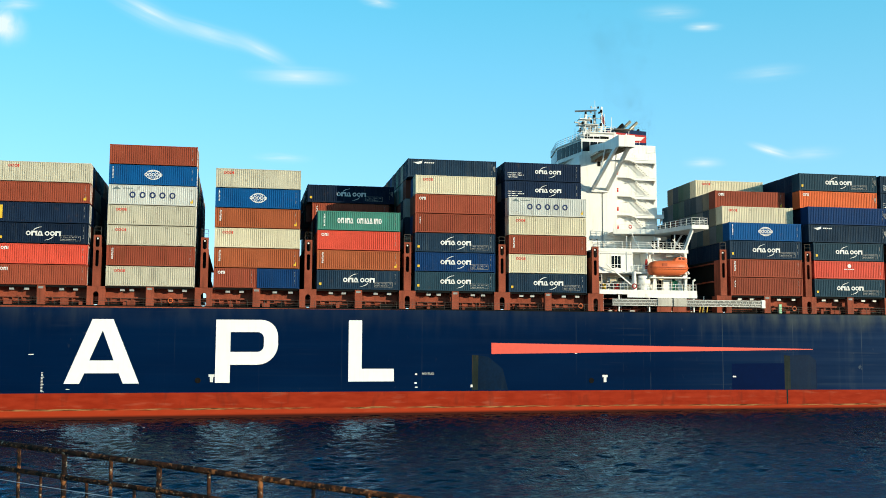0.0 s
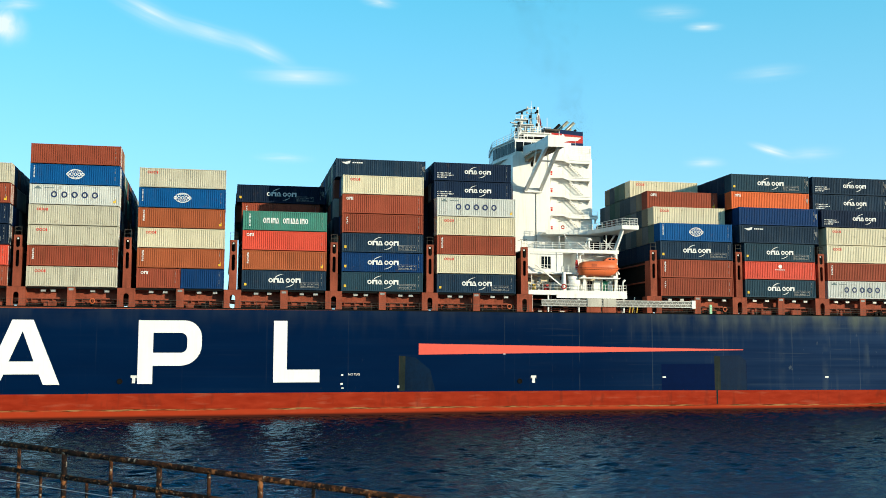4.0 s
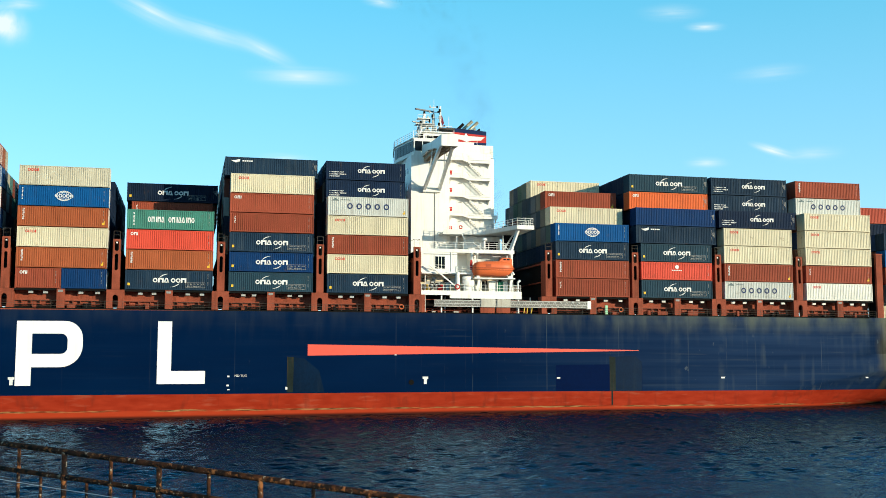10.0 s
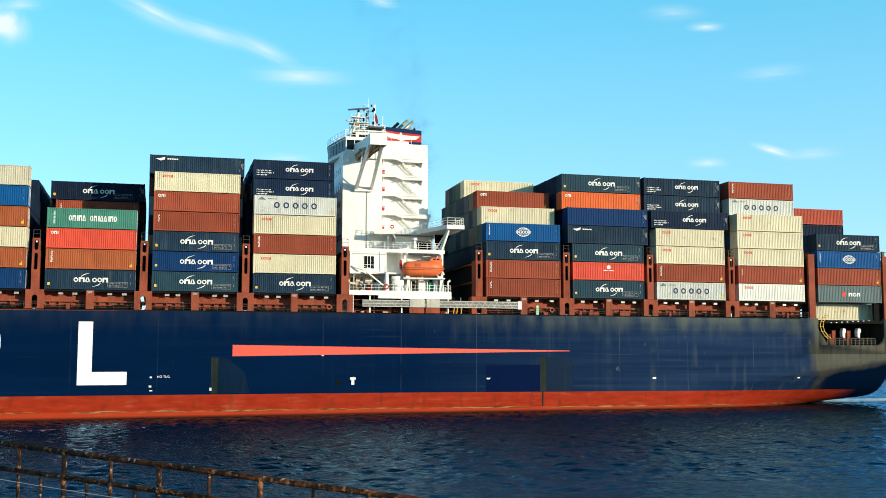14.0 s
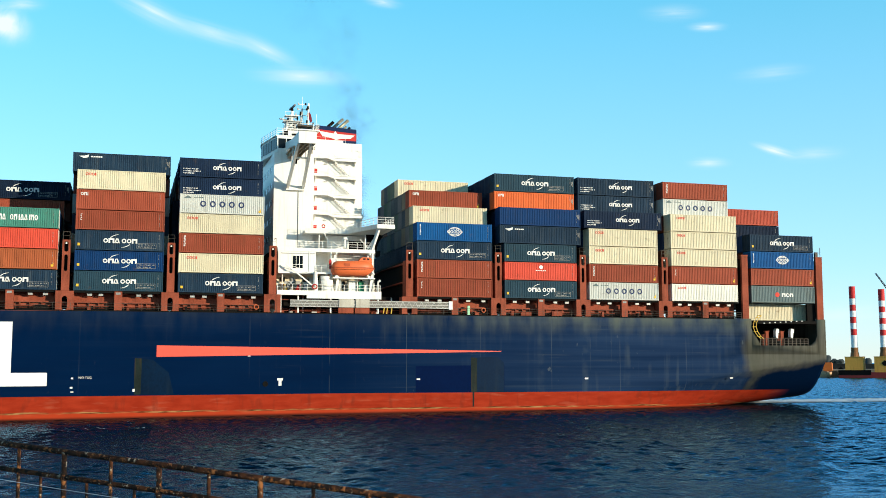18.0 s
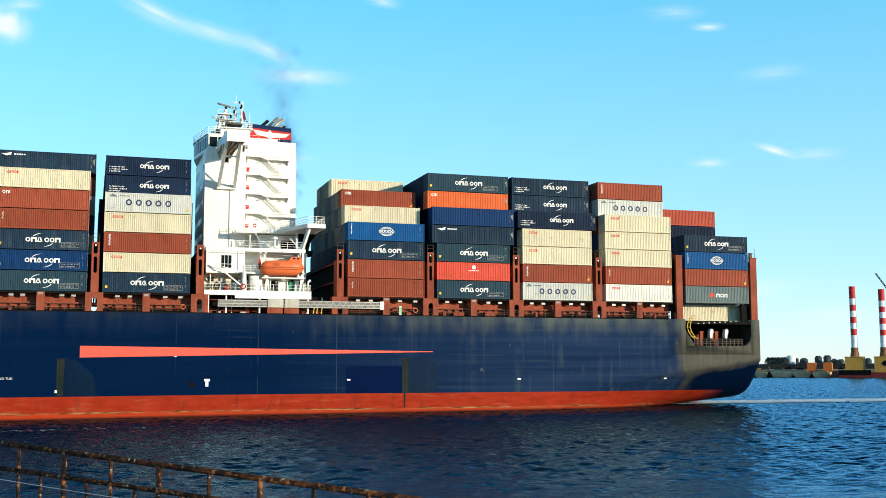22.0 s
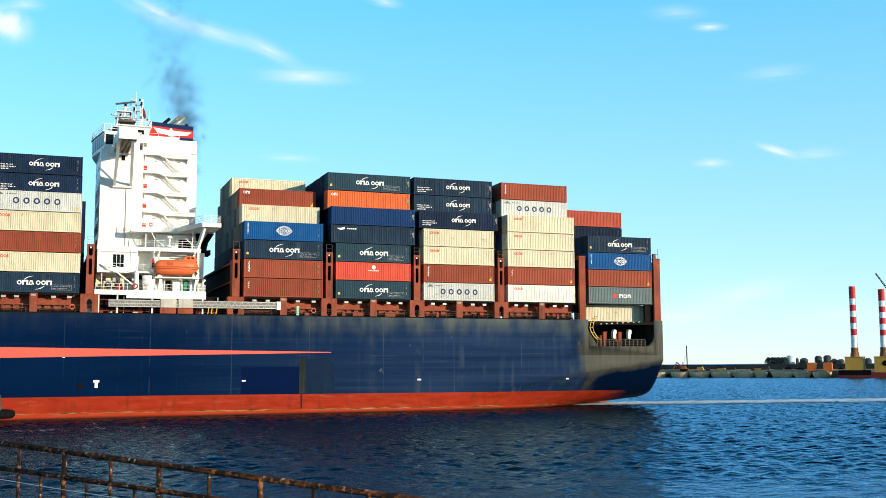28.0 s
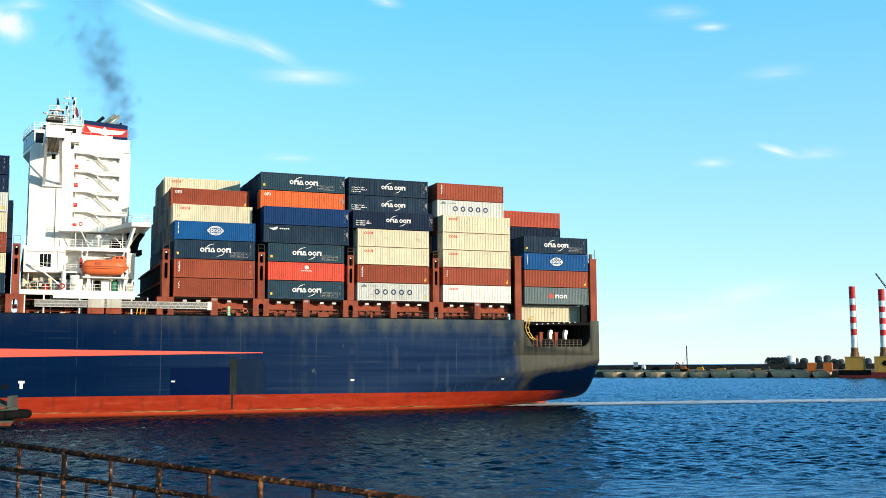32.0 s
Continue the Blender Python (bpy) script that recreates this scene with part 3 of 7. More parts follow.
part("hull_stripe", fallen(Geo().prism([(-24.93, 8.51), (27.0, 9.32), (27.0, 9.42), (-24.93, 10.16)], W, 0.0)), M_STRIPE, ship, "coral red tapering stripe")
M_PATCH = mat("fresh_navy_patch", (0.0003, 0.0068, 0.040), 0.6, var=0.15, scale=0.5, spec=0.02)
M_OLIVE = mat("scuffed_olive_patch", (0.013, 0.020, 0.018), 0.6, var=0.3, scale=1.2, grime=RUST, streak=0.28, spec=0.05)
M_OLIVE2 = mat("scuffed_teal_patch", (0.0012, 0.0115, 0.034), 0.5, var=0.3, scale=0.8, grime=(0.02, 0.03, 0.03), streak=0.2, spec=0.05)
part("paint_patch", Geo().prism([(13.25, 3.08), (27.5, 3.08), (27.5, 7.25), (13.25, 7.1)], -0.006, 0.0), M_PATCH, ship)
part("paint_patch", Geo().prism([(23.05, 3.1), (27.45, 3.1), (27.45, 7.6), (26.4, 8.5), (23.05, 8.4)], -0.010, -0.006), M_OLIVE2, ship)
part("tug_push_mark", Geo().prism([(22.05, 3.12), (23.05, 3.12), (23.05, 8.35), (22.05, 8.45)], -0.010, -0.006), M_OLIVE, ship)
part("tug_push_mark", Geo().prism([(22.3, 0.9), (22.55, 0.9), (22.6, 3.1), (22.3, 3.1)], -0.008, 0.0), M_OLIVE, ship)
part("tug_push_mark", Geo().prism([(-27.9, 3.1), (-27.0, 3.1), (-26.9, 8.2), (-27.9, 8.25)], -0.006, 0.0), M_OLIVE, ship)
part("paint_patch", Geo().prism([(-27.0, 3.1), (-22.4, 3.1), (-23.2, 6.2), (-25.4, 8.0), (-26.9, 8.2)], -0.004, 0.0), M_OLIVE2, ship)
for x in (-67.5, -9.45):
    g = Geo()
    g.ring((x, 0.0, 4.5), 0.34, 0.07, "y", 16, 6)
    part("overboard_pipe", g, M_DARK, ship)
    part("overboard_hole", Geo().rod((x, 0.05, 4.5), (x, -0.01, 4.5), 0.33, 14), M_RUBBER, ship)
for x in (-65.6, -7.3):
    part("white_mark", Geo().prism([(x - 0.42, 5.0), (x + 0.42, 5.0), (x + 0.42, 5.35), (x - 0.42, 5.35)], W, 0.0).prism([(x - 0.22, 4.25), (x + 0.22, 4.25), (x + 0.22, 5.0), (x - 0.22, 5.0)], W, 0.0), M_MARK_W, ship)
g = Geo()
for i in range(14):
    g.box(-88.62, -88.62 + (0.42 if i % 5 == 0 else 0.26), W, 0.0, 2.9 + i * 0.2, 2.98 + i * 0.2)
part("draught_marks", g, M_MARK_W, ship)
for x, z, w, h in ((-36.4, 5.3, 0.3, 0.22), (-36.5, 4.0, 0.35, 0.25), (-36.4, 3.45, 0.4, 0.15), (-28.1, 3.5, 0.3, 0.4), (-85.3, 3.2, 0.5, 0.12), (13.4, 5.0, 0.55, 0.22), (41.0, 5.0, 0.6, 0.25), (-90.4, 8.0, 0.7, 0.12), (67.0, 5.0, 0.5, 0.2), (-12.0, 8.5, 0.35, 0.12)):
    part("white_mark", Geo().box(x, x + w, W, 0.0, z, z + h), M_MARK_W, ship)
tx = bpy.data.curves.new("tug_notice", "FONT")
tx.body, tx.size, tx.extrude = "NO TUG", 0.45, 0.004
tx.materials.append(M_MARK_W)
tob = new("tug_notice", tx)
tob.parent = ship
tob.matrix_basis = pose(-35.4, -0.012, 5.35, 90)
tagged(tob, "white painted notice on the hull")
# weld seams down the plating
for x in (-99, -71.3, -55, -33, -14.5, 3.0, 3.6, 20, 36.5, 48, 60):
    part("weld_seam", Geo().box(x, x + 0.05, -0.004, 0.0, 3.2 + (x % 3), 14.9), M_HULL, ship)
part("deck_edge_bar", Geo().box(-105, 68, -0.03, 0.08, DECK_Z - 0.12, DECK_Z + 0.03), M_DARK, ship)

# ---- cargo fittings on deck ----
BAYS = {"A": -89.1, "B": -74.43, "C": -59.57, "D": -44.85, "E": -30.4, "F": -16.1, "G": 19.55, "H": 33.8, "I": 48.22, "J": 62.87, "K": 77.67}
BASE, TIER, ROW = 17.67, 2.9, 2.52


def slot_plate(x, w, z0, z1, holes, y0, y1):
    """An upright steel plate of width w with upright slots, as [(z0, z1, width)]."""
    g = Geo()
    zs = sorted([z0, z1] + [z for a, b, _ in holes for z in (a, b)])
    for a, b in zip(zs, zs[1:]):
        hw = [c for p, q, c in holes if p <= a and b <= q]
        if not hw:
            g.box(x - w / 2, x + w / 2, y0, y1, a, b)
            continue
        h = hw[0] / 2
        r = min(h, (b - a) / 2)
        for s in (-1, 1):
            n = 5
            pts = [(x + s * w / 2, a), (x + s * w / 2, b)]
            pts += [(x + s * h * math.sin(i / n * math.pi / 2), b - r * (1 - math.cos(i / n * math.pi / 2))) for i in range(n + 1)]
            pts += [(x + s * h * math.cos(i / n * math.pi / 2), a + r * (1 - math.sin(i / n * math.pi / 2))) for i in range(n + 1)]
            g.prism(pts, y0, y1)
    return g


def lashing_column(x, ztop=24.85, inner=40.3, shade_top=24.3):
    """A lashing bridge's outer column on its forked pedestal."""
    col = part("lashing_column", slot_plate(x, 1.08, 17.66, ztop, [(20.4, 22.75, 0.46), (23.15, 24.6, 0.56)], 0.15, 0.45), M_DECK, ship)
    part("column_flange", Geo().box(x - 0.54, x - 0.44, 0.45, 2.4, 17.66, ztop - 1.6).box(x + 0.44, x + 0.54, 0.45, 2.4, 17.66, ztop - 1.6), M_DECK, col)
    part("column_lamp", Geo().box(x - 0.11, x + 0.11, 0.3, 0.5, 24.25, 24.48), M_MARK_W, col, "small white lamp")
    part("top_guard", Geo().bar((x - 0.45, 0.3, ztop), (x - 0.45, 0.3, ztop + 1.15), 0.045).bar((x + 0.45, 0.3, ztop), (x + 0.45, 0.3, ztop + 1.15), 0.045).bar((x - 0.45, 0.3, ztop + 1.15), (x + 0.45, 0.3, ztop + 1.15), 0.045).bar((x - 0.45, 0.3, ztop + 0.6), (x + 0.45, 0.3, ztop + 0.6), 0.035).bar((x - 0.45, 0.3, ztop + 1.15), (x - 0.45, 2.3, ztop + 1.15), 0.045).bar((x + 0.45, 0.3, ztop + 1.15), (x + 0.45, 2.3, ztop + 1.15), 0.045), M_RAILGREY, col, "thin grey guard rail on top")
    # added near-black sheet for the darkness behind the open slots
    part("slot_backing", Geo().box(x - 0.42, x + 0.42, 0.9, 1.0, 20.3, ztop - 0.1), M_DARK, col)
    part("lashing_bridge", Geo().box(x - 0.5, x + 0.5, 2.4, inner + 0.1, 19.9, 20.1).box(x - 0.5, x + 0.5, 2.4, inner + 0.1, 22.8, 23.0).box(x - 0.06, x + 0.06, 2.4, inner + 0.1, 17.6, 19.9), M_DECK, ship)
    # added near-black sheet standing for the deep shade across the gap
    part("bridge_screen", Geo().box(x - 0.1, x + 0.1, 2.5, inner, 17.6, shade_top), M_DARK, ship)
    part("pedestal", slot_plate(x, 2.45, DECK_Z, 17.64, [(DECK_Z, 16.9, 0.75)], 0.12, 0.5), M_DECK, ship)
    part("pedestal_web", Geo().box(x - 1.2, x - 0.9, 0.5, 2.0, DECK_Z, 17.6).box(x + 0.9, x + 1.2, 0.5, 2.0, DECK_Z, 17.6).box(x - 0.35, x + 0.35, 1.0, 1.2, 15.6, 16.2), M_DECK, ship)


order = list(BAYS)
for a, b in zip(order, order[1:]):
    if (a, b) in (("F", "G"), ("J", "K")):
        continue
    lashing_column((BAYS[a] + BAYS[b]) / 2)
lashing_column(-8.6)
lashing_column(12.3, inner=33.8, shade_top=23.4)
lashing_column(-96.6)
for x, w in ((70.35, 1.15), (84.75, 1.25)):
    col = part("stern_column", Geo().box(x - w / 2, x + w / 2, 0.05, 0.5, DECK_Z - 0.1, 25.5), M_DECK, ship)
    part("column_flange", Geo().box(x - w / 2, x - w / 2 + 0.15, 0.5, 2.2, DECK_Z, 25.0), M_DARK, col)
    part("column_cap", Geo().box(x - w / 2 - 0.06, x + w / 2 + 0.06, 0.0, 0.6, 25.5, 25.65), M_DECK, col)
g = Geo()
g.box(84.2, 84.7, 0.2, 0.6, 25.6, 26.5).bar((85.2, 0.3, 25.6), (85.2, 0.3, 27.3), 0.07).bar((84.6, 0.3, 26.4), (85.2, 0.3, 26.4), 0.06)
part("stern_light_post", g, M_RAILGREY, ship, "grey stern light post")
for k, xc in BAYS.items():
    if k == "K":
        continue
    part("pedestal", Geo().box(xc - 0.53, xc + 0.53, 0.12, 0.9, DECK_Z, 17.64), M_DECK, ship)
    part("pedestal_plate", Geo().box(xc - 0.35, xc + 0.3, 0.09, 0.12, 17.2, 17.5), M_MARK_D, ship, "white numbered plate, unreadable")
    part("coaming", Geo().box(xc - 6.3, xc + 6.3, 1.9, 2.1, DECK_Z, 16.9).box(xc - 6.3, xc + 6.3, 1.3, 1.9, 16.05, 16.25).box(xc - 6.3, xc + 6.3, 1.75, 1.9, 15.3, 15.42), M_DECK, ship)
    part("hatch_cover", Geo().box(xc - 6.6, xc + 6.6, 2.2, 40.6, 16.9, 17.62), M_DECK, ship)
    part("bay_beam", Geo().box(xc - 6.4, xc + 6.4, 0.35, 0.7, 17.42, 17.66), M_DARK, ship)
    for i in range(9):
        x = xc - 5.4 + i * 1.35 + random.uniform(-0.2, 0.2)
        part("coaming_stay", Geo().box(x, x + 0.08, 1.35, 1.9, DECK_Z, 16.05), M_DECK, ship)
    for i in (-4.4, -2.6, 2.3, 4.3):
        x = xc + i + random.uniform(-0.3, 0.3)
        part("cell_light", Geo().box(x, x + 0.62, 0.9, 1.25, 17.02, 17.36), M_GALV, ship, "grey box light under the cargo")
    for z, r in ((15.12, 0.10), (15.36, 0.07), (15.56, 0.05)):
        part("fire_main", Geo().rod((xc - 6.2, 1.15, z), (xc + 6.2, 1.15, z), r, 8), M_DARK if r > 0.06 else M_DECK, ship)
    for i in range(3):
        x = xc + random.uniform(-5.8, 5.2)
        w = random.choice((0.35, 0.5, 1.1, 1.7))
        if abs(x + w / 2 - xc) < 0.6 + w / 2:
            continue
        part("deck_fitting", Geo().box(x, x + w, 0.7, 1.2, DECK_Z, DECK_Z + random.uniform(0.4, 0.95)), random.choice((M_DECK, M_DARK, M_DECK)), ship)
for x in (-71.6, -10.9, 24.3):
    g = Geo()
    g.ring((x, 0.5, 15.75), 0.32, 0.08, "y", 16, 6)
    part("life_ring", g, M_ORANGE, ship, "orange life ring")
part("green_box", Geo().box(21.6, 22.0, 0.25, 0.6, 15.0, 16.4), mat("pale_green_paint", (0.35, 0.62, 0.38), 0.5), ship, "pale green locker")
railing("side_rail", [(-104, 0.12, DECK_Z), (-8, 0.12, DECK_Z)], ship, M_RAILGREY, 1.0, 2.4, 0.016)
railing("side_rail", [(13, 0.12, DECK_Z), (69.5, 0.12, DECK_Z)], ship, M_RAILGREY, 1.0, 2.4, 0.016)

# ---- containers ----
CW, CH = 2.44, 2.85


def corrugated(g, a, b, z0, z1, plane, axis, out, period=0.29, depth=0.052):
    """A trapezoid-folded panel from a to b along x or y, at a plane of the other axis."""
    n = max(2, round((b - a) / period))
    p = (b - a) / n
    line = []
    for i in range(n):
        for f, d in ((0.0, 0.0), (0.38, 0.0), (0.54, 1.0), (0.84, 1.0)):
            line.append((a + (i + f) * p, plane - out * d * depth))
    line.append((b, plane))
    put = (lambda u, w, z: (u, w, z)) if axis == "x" else (lambda u, w, z: (w, u, z))
    vs = [put(u, w, z) for u, w in line for z in (z0, z1)]
    g.add(vs, [(2 * i, 2 * i + 2, 2 * i + 3, 2 * i + 1) for i in range(len(line) - 1)])


def container_meshes(length):
    l, w = length / 2, CW / 2
    g = Geo()
    for s in (-1, 1):
        corrugated(g, -l + 0.1, l - 0.1, 0.2, CH - 0.12, s * (w - 0.015), "x", s)
    corrugated(g, -w + 0.1, w - 0.1, 0.14, CH - 0.09, -l + 0.02, "y", -1)
    g.box(-l + 0.05, l - 0.05, -w + 0.06, w - 0.06, CH - 0.06, CH - 0.02)
    g.box(-l + 0.05, l - 0.05, -w + 0.06, w - 0.06, 0.05, 0.14)
    g.box(l - 0.07, l - 0.03, -w + 0.1, -0.01, 0.14, CH - 0.09).box(l - 0.07, l - 0.03, 0.01, w - 0.1, 0.14, CH - 0.09)
    body = g.mesh("body", PAINT["cream"])
    g = Geo()
    for sx in (-1, 1):
        for sy in (-1, 1):
            x0, x1 = sorted((sx * l, sx * (l - 0.13)))
            y0, y1 = sorted((sy * w, sy * (w - 0.13)))
            g.box(x0, x1, y0, y1, 0.1, CH - 0.1)
            for z in (0.0, CH - 0.12):
                x0, x1 = sorted((sx * (l + 0.006), sx * (l - 0.17)))
                y0, y1 = sorted((sy * (w + 0.006), sy * (w - 0.16)))
                g.box(x0, x1, y0, y1, z, z + 0.12)
    for sy in (-1, 1):
        y0, y1 = sorted((sy * w, sy * (w - 0.08)))
        g.box(-l + 0.17, l - 0.17, y0, y1, 0.08, 0.21).box(-l + 0.17, l - 0.17, y0, y1, CH - 0.14, CH - 0.05)
    for sx in (-1, 1):
        x0, x1 = sorted((sx * l, sx * (l - 0.08)))
        g.box(x0, x1, -w + 0.16, w - 0.16, 0.02, 0.16).box(x0, x1, -w + 0.16, w - 0.16, CH - 0.11, CH - 0.005)
    frame_me = g.mesh("frame", PAINT["cream"])
    rods = [Geo().rod((l - 0.01, y, 0.1), (l - 0.01, y, CH - 0.1), 0.022, 6).box(l - 0.02, l + 0.03, y - 0.1, y + 0.1, 1.1, 1.18).mesh("lock_rod", M_GALV) for y in (-0.85, -0.35, 0.35, 0.85)]
    return body, frame_me, rods


MESHES = {40: container_meshes(12.19), 45: container_meshes(13.72), 20: container_meshes(6.06)}
FACE = -CW / 2 - 0.001


def block(g, x0, x1, z0, z1, slant=0.0):
    g.prism([(x0, z0), (x1, z0), (x1 + slant, z1), (x0 + slant, z1)], FACE, FACE + 0.018)


def arc(g, x, z, r, a0, a1, thick, squash=0.45):
    n = 10
    outer, inner = [], []
    for i in range(n + 1):
        a = radians(a0 + (a1 - a0) * i / n)
        t = thick * math.sin(math.pi * (i / n)) ** 0.7 + 0.02
        outer.append((x + r * math.cos(a), z + r * squash * math.sin(a)))
        inner.append((x + (r - t) * math.cos(a), z + (r - t) * squash * math.sin(a) - 0.0))
    g.prism(outer + inner[::-1], FACE, FACE + 0.018)


def oval(g, x, z, rx, rz, t, a0=0, a1=360, n=14):
    """A flat oval band, whole or in part."""
    for i in range(n):
        a, b = radians(a0 + (a1 - a0) * i / n), radians(a0 + (a1 - a0) * (i + 1) / n)
        g.prism([(x + k * math.cos(c), z + m * math.sin(c)) for k, m, c in ((rx, rz, a), (rx, rz, b), (rx - t, rz - t, b), (rx - t, rz - t, a))], FACE, FACE + 0.018)


def comb(g, x, z, w, h):
    """A plain block with a notch cut into its foot or head."""
    block(g, x - w, x - w * 0.4, z - h, z + h), block(g, x + w * 0.4, x + w, z - h, z + h)
    block(g, x - w * 0.4, x + w * 0.4, z + h * 0.3, z + h)


def fork(g, x, z, w, h):
    g.prism([(x - w, z - h), (x - w * 0.45, z - h), (x - w * 0.1, z + h), (x - w * 0.4, z + h)], FACE, FACE + 0.018)
    g.prism([(x + w * 0.45, z - h), (x + w, z - h), (x + w * 0.4, z + h), (x - w * 0.1, z + h)], FACE, FACE + 0.018)
    block(g, x - w * 0.75, x + w * 0.75, z - h, z - h * 0.55)


def strokes(g, x0, n, step, z, h, seed):
    """A run of small unreadable marks."""
    rnd = random.Random(seed)
    for i in range(n):
        x = x0 + i * step
        block(g, x, x + step * 0.28, z, z + h)
        if rnd.random() < 0.8:
            block(g, x + step * 0.28, x + step * 0.7, z + h * rnd.choice((0.0, 0.4, 0.75)), z + h * rnd.choice((0.8, 1.0)))


def swoosh(g, x, z, k=1.0):
    """Two groups of three plain shapes between two thin crescents."""
    h = 0.33 * k
    for c, w, form in ((-1.95, 0.33, "o"), (-1.17, 0.40, "m"), (-0.38, 0.38, "a"), (0.55, 0.33, "o"), (1.25, 0.33, "g"), (2.0, 0.38, "m")):
        if form in "og":
            oval(g, x + c * k, z, w * k, h, 0.16 * k, n=10)
        elif form == "m":
            comb(g, x + c * k, z, w * k, h)
        else:
            fork(g, x + c * k, z, w * k, h)
    arc(g, x + 0.05 * k, z + 0.26 * k, 1.42 * k, 98, 172, 0.15 * k, 0.48)
    arc(g, x - 0.0 * k, z - 0.30 * k, 1.42 * k, 278, 352, 0.15 * k, 0.48)


def logo_geo(kind, l):
    """Plain shapes that stand for a carrier's painted marks: [(part name, Geo, material)]."""
    out = []
    g = Geo()
    if kind == "swoosh":
        swoosh(g, 0.0, 1.42)
        out.append(("logo", g, M_MARK_W))
        g = Geo()
        block(g, 2.35, 5.0, 0.42, 0.46), block(g, 2.35, 5.0, 1.12, 1.16)
        block(g, 2.31, 2.35, 0.42, 1.16), block(g, 5.0, 5.04, 0.42, 1.16)
        strokes(g, 2.5, 12, 0.2, 0.86, 0.15, 3), strokes(g, 2.5, 10, 0.2, 0.55, 0.15, 4)
        out.append(("marking", g, M_MARK_D))
        g = Geo()
        block(g, -l + 0.35, -l + 0.68, 0.62, 0.98)
        out.append(("label_plate", g, M_MARK_Y))
    elif kind == "swoosh_l":
        swoosh(g, 0.75, 1.45, 0.9)
        out.append(("logo", g, M_MARK_W))
        g = Geo()
        for z, n in ((0.45, 8), (0.78, 13), (1.11, 11)):
            strokes(g, -l + 0.5, n, 0.2, z, 0.16, n)
        out.append(("marking", g, M_MARK_W))
    elif kind == "rings":
        for i in range(5):
            x = -2.8 + i * 1.38
            oval(g, x, 1.45, 0.43, 0.46, 0.2)
        out.append(("logo", g, M_MARK_B))
        g = Geo()
        for i in range(4):
            block(g, -l + 2.0 + i * 0.35, -l + 2.25 + i * 0.35, 2.3, 2.42)
        g.prism([(-l + 0.5, 2.2), (-l + 1.7, 2.2), (-l + 1.1, 2.62)], FACE, FACE + 0.018)
        out.append(("marking", g, PAINT["slate"]))
    elif kind == "globe":
        oval(g, 0, 1.5, 1.08, 0.72, 0.1, n=22)
        for k in (0.35, 0.72):
            oval(g, 0, 1.5, k, 0.70, 0.06, 20, 70), oval(g, 0, 1.5, k, 0.70, 0.06, 110, 160)
            oval(g, 0, 1.5, k, 0.70, 0.06, 200, 250), oval(g, 0, 1.5, k, 0.70, 0.06, 290, 340)
        for z in (1.02, 1.93):
            block(g, -0.75, 0.75, z, z + 0.06)
        for i in range(5):
            oval(g, -1.0 + i * 0.5, 1.5, 0.24, 0.25, 0.1, n=10)
        out.append(("logo", g, M_MARK_W))
        g = Geo()
        for i in range(9):
            block(g, -l + 0.46, -l + 0.62, 0.9 + i * 0.19, 1.0 + i * 0.19)
        out.append(("marking", g, M_MARK_W))
    elif kind == "tag":
        for i in range(3):
            oval(g, -l + 1.3 + i * 0.42, 2.2, 0.2, 0.2, 0.075, n=10)
        block(g, -l + 2.4, -l + 2.56, 2.0, 2.4)
        out.append(("logo", g, M_MARK_R))
    elif kind == "column":
        for i in range(6):
            z = 0.95 + i * 0.27
            block(g, -l + 0.66, -l + 0.92, z, z + 0.07), block(g, -l + (0.66, 0.85)[i % 2], -l + (0.73, 0.92)[i % 2], z + 0.07, z + 0.2)
            block(g, -l + 0.72, -l + 0.88, z + 0.13, z + 0.2)
        out.append(("marking", g, M_MARK_W))
    elif kind == "column_small":
        for i in range(4):
            z = 1.35 + i * 0.27
            block(g, -l + 0.64, -l + 0.84, z, z + 0.07), block(g, -l + (0.64, 0.78)[i % 2], -l + (0.70, 0.84)[i % 2], z + 0.07, z + 0.19)
        out.append(("marking", g, M_MARK_W))
    elif kind == "wide":
        x = -3.2
        for i in range(14):
            if i == 5:
                x += 0.5
                continue
            c = x + 0.21
            if i in (0, 6, 13):
                oval(g, c, 1.45, 0.23, 0.4, 0.14, n=10)
            elif i in (4, 10, 9):
                fork(g, c, 1.45, 0.24, 0.4)
            elif i in (2, 8, 11):
                block(g, c - 0.09, c + 0.09, 1.05, 1.85)
            else:
                comb(g, c, 1.45, 0.22, 0.4)
            x += 0.36 if i in (2, 8, 11) else 0.50
        out.append(("logo", g, M_MARK_W))
        g = Geo()
        for i in range(5):
            z = 0.6 + i * 0.38
            block(g, -l + 0.85, -l + 1.1, z, z + 0.07), block(g, -l + 0.85, -l + 1.1, z + 0.19, z + 0.26), block(g, -l + 0.94, -l + 1.02, z + 0.07, z + 0.19)
        out.append(("marking", g, M_MARK_W))
    elif kind == "corner":
        oval(g, -l + 0.78, 2.22, 0.21, 0.22, 0.09, n=10)
        comb(g, -l + 1.22, 2.22, 0.18, 0.22), block(g, -l + 1.48, -l + 1.58, 2.0, 2.44)
        out.append(("logo", g, M_MARK_W))
    elif kind == "disc":
        comb(g, 0.05, 1.35, 0.36, 0.3), oval(g, 0.85, 1.35, 0.36, 0.32, 0.15)
        comb(g, 1.6, 1.35, 0.3, 0.3)
        out.append(("logo", g, M_MARK_W))
        g = Geo()
        n = 16
        g.prism([(-1.15 + 0.42 * math.cos(k * 2 * math.pi / n), 1.4 + 0.42 * math.sin(k * 2 * math.pi / n)) for k in range(n)], FACE, FACE + 0.018)
        out.append(("emblem", g, M_MARK_R))
    elif kind == "bird":
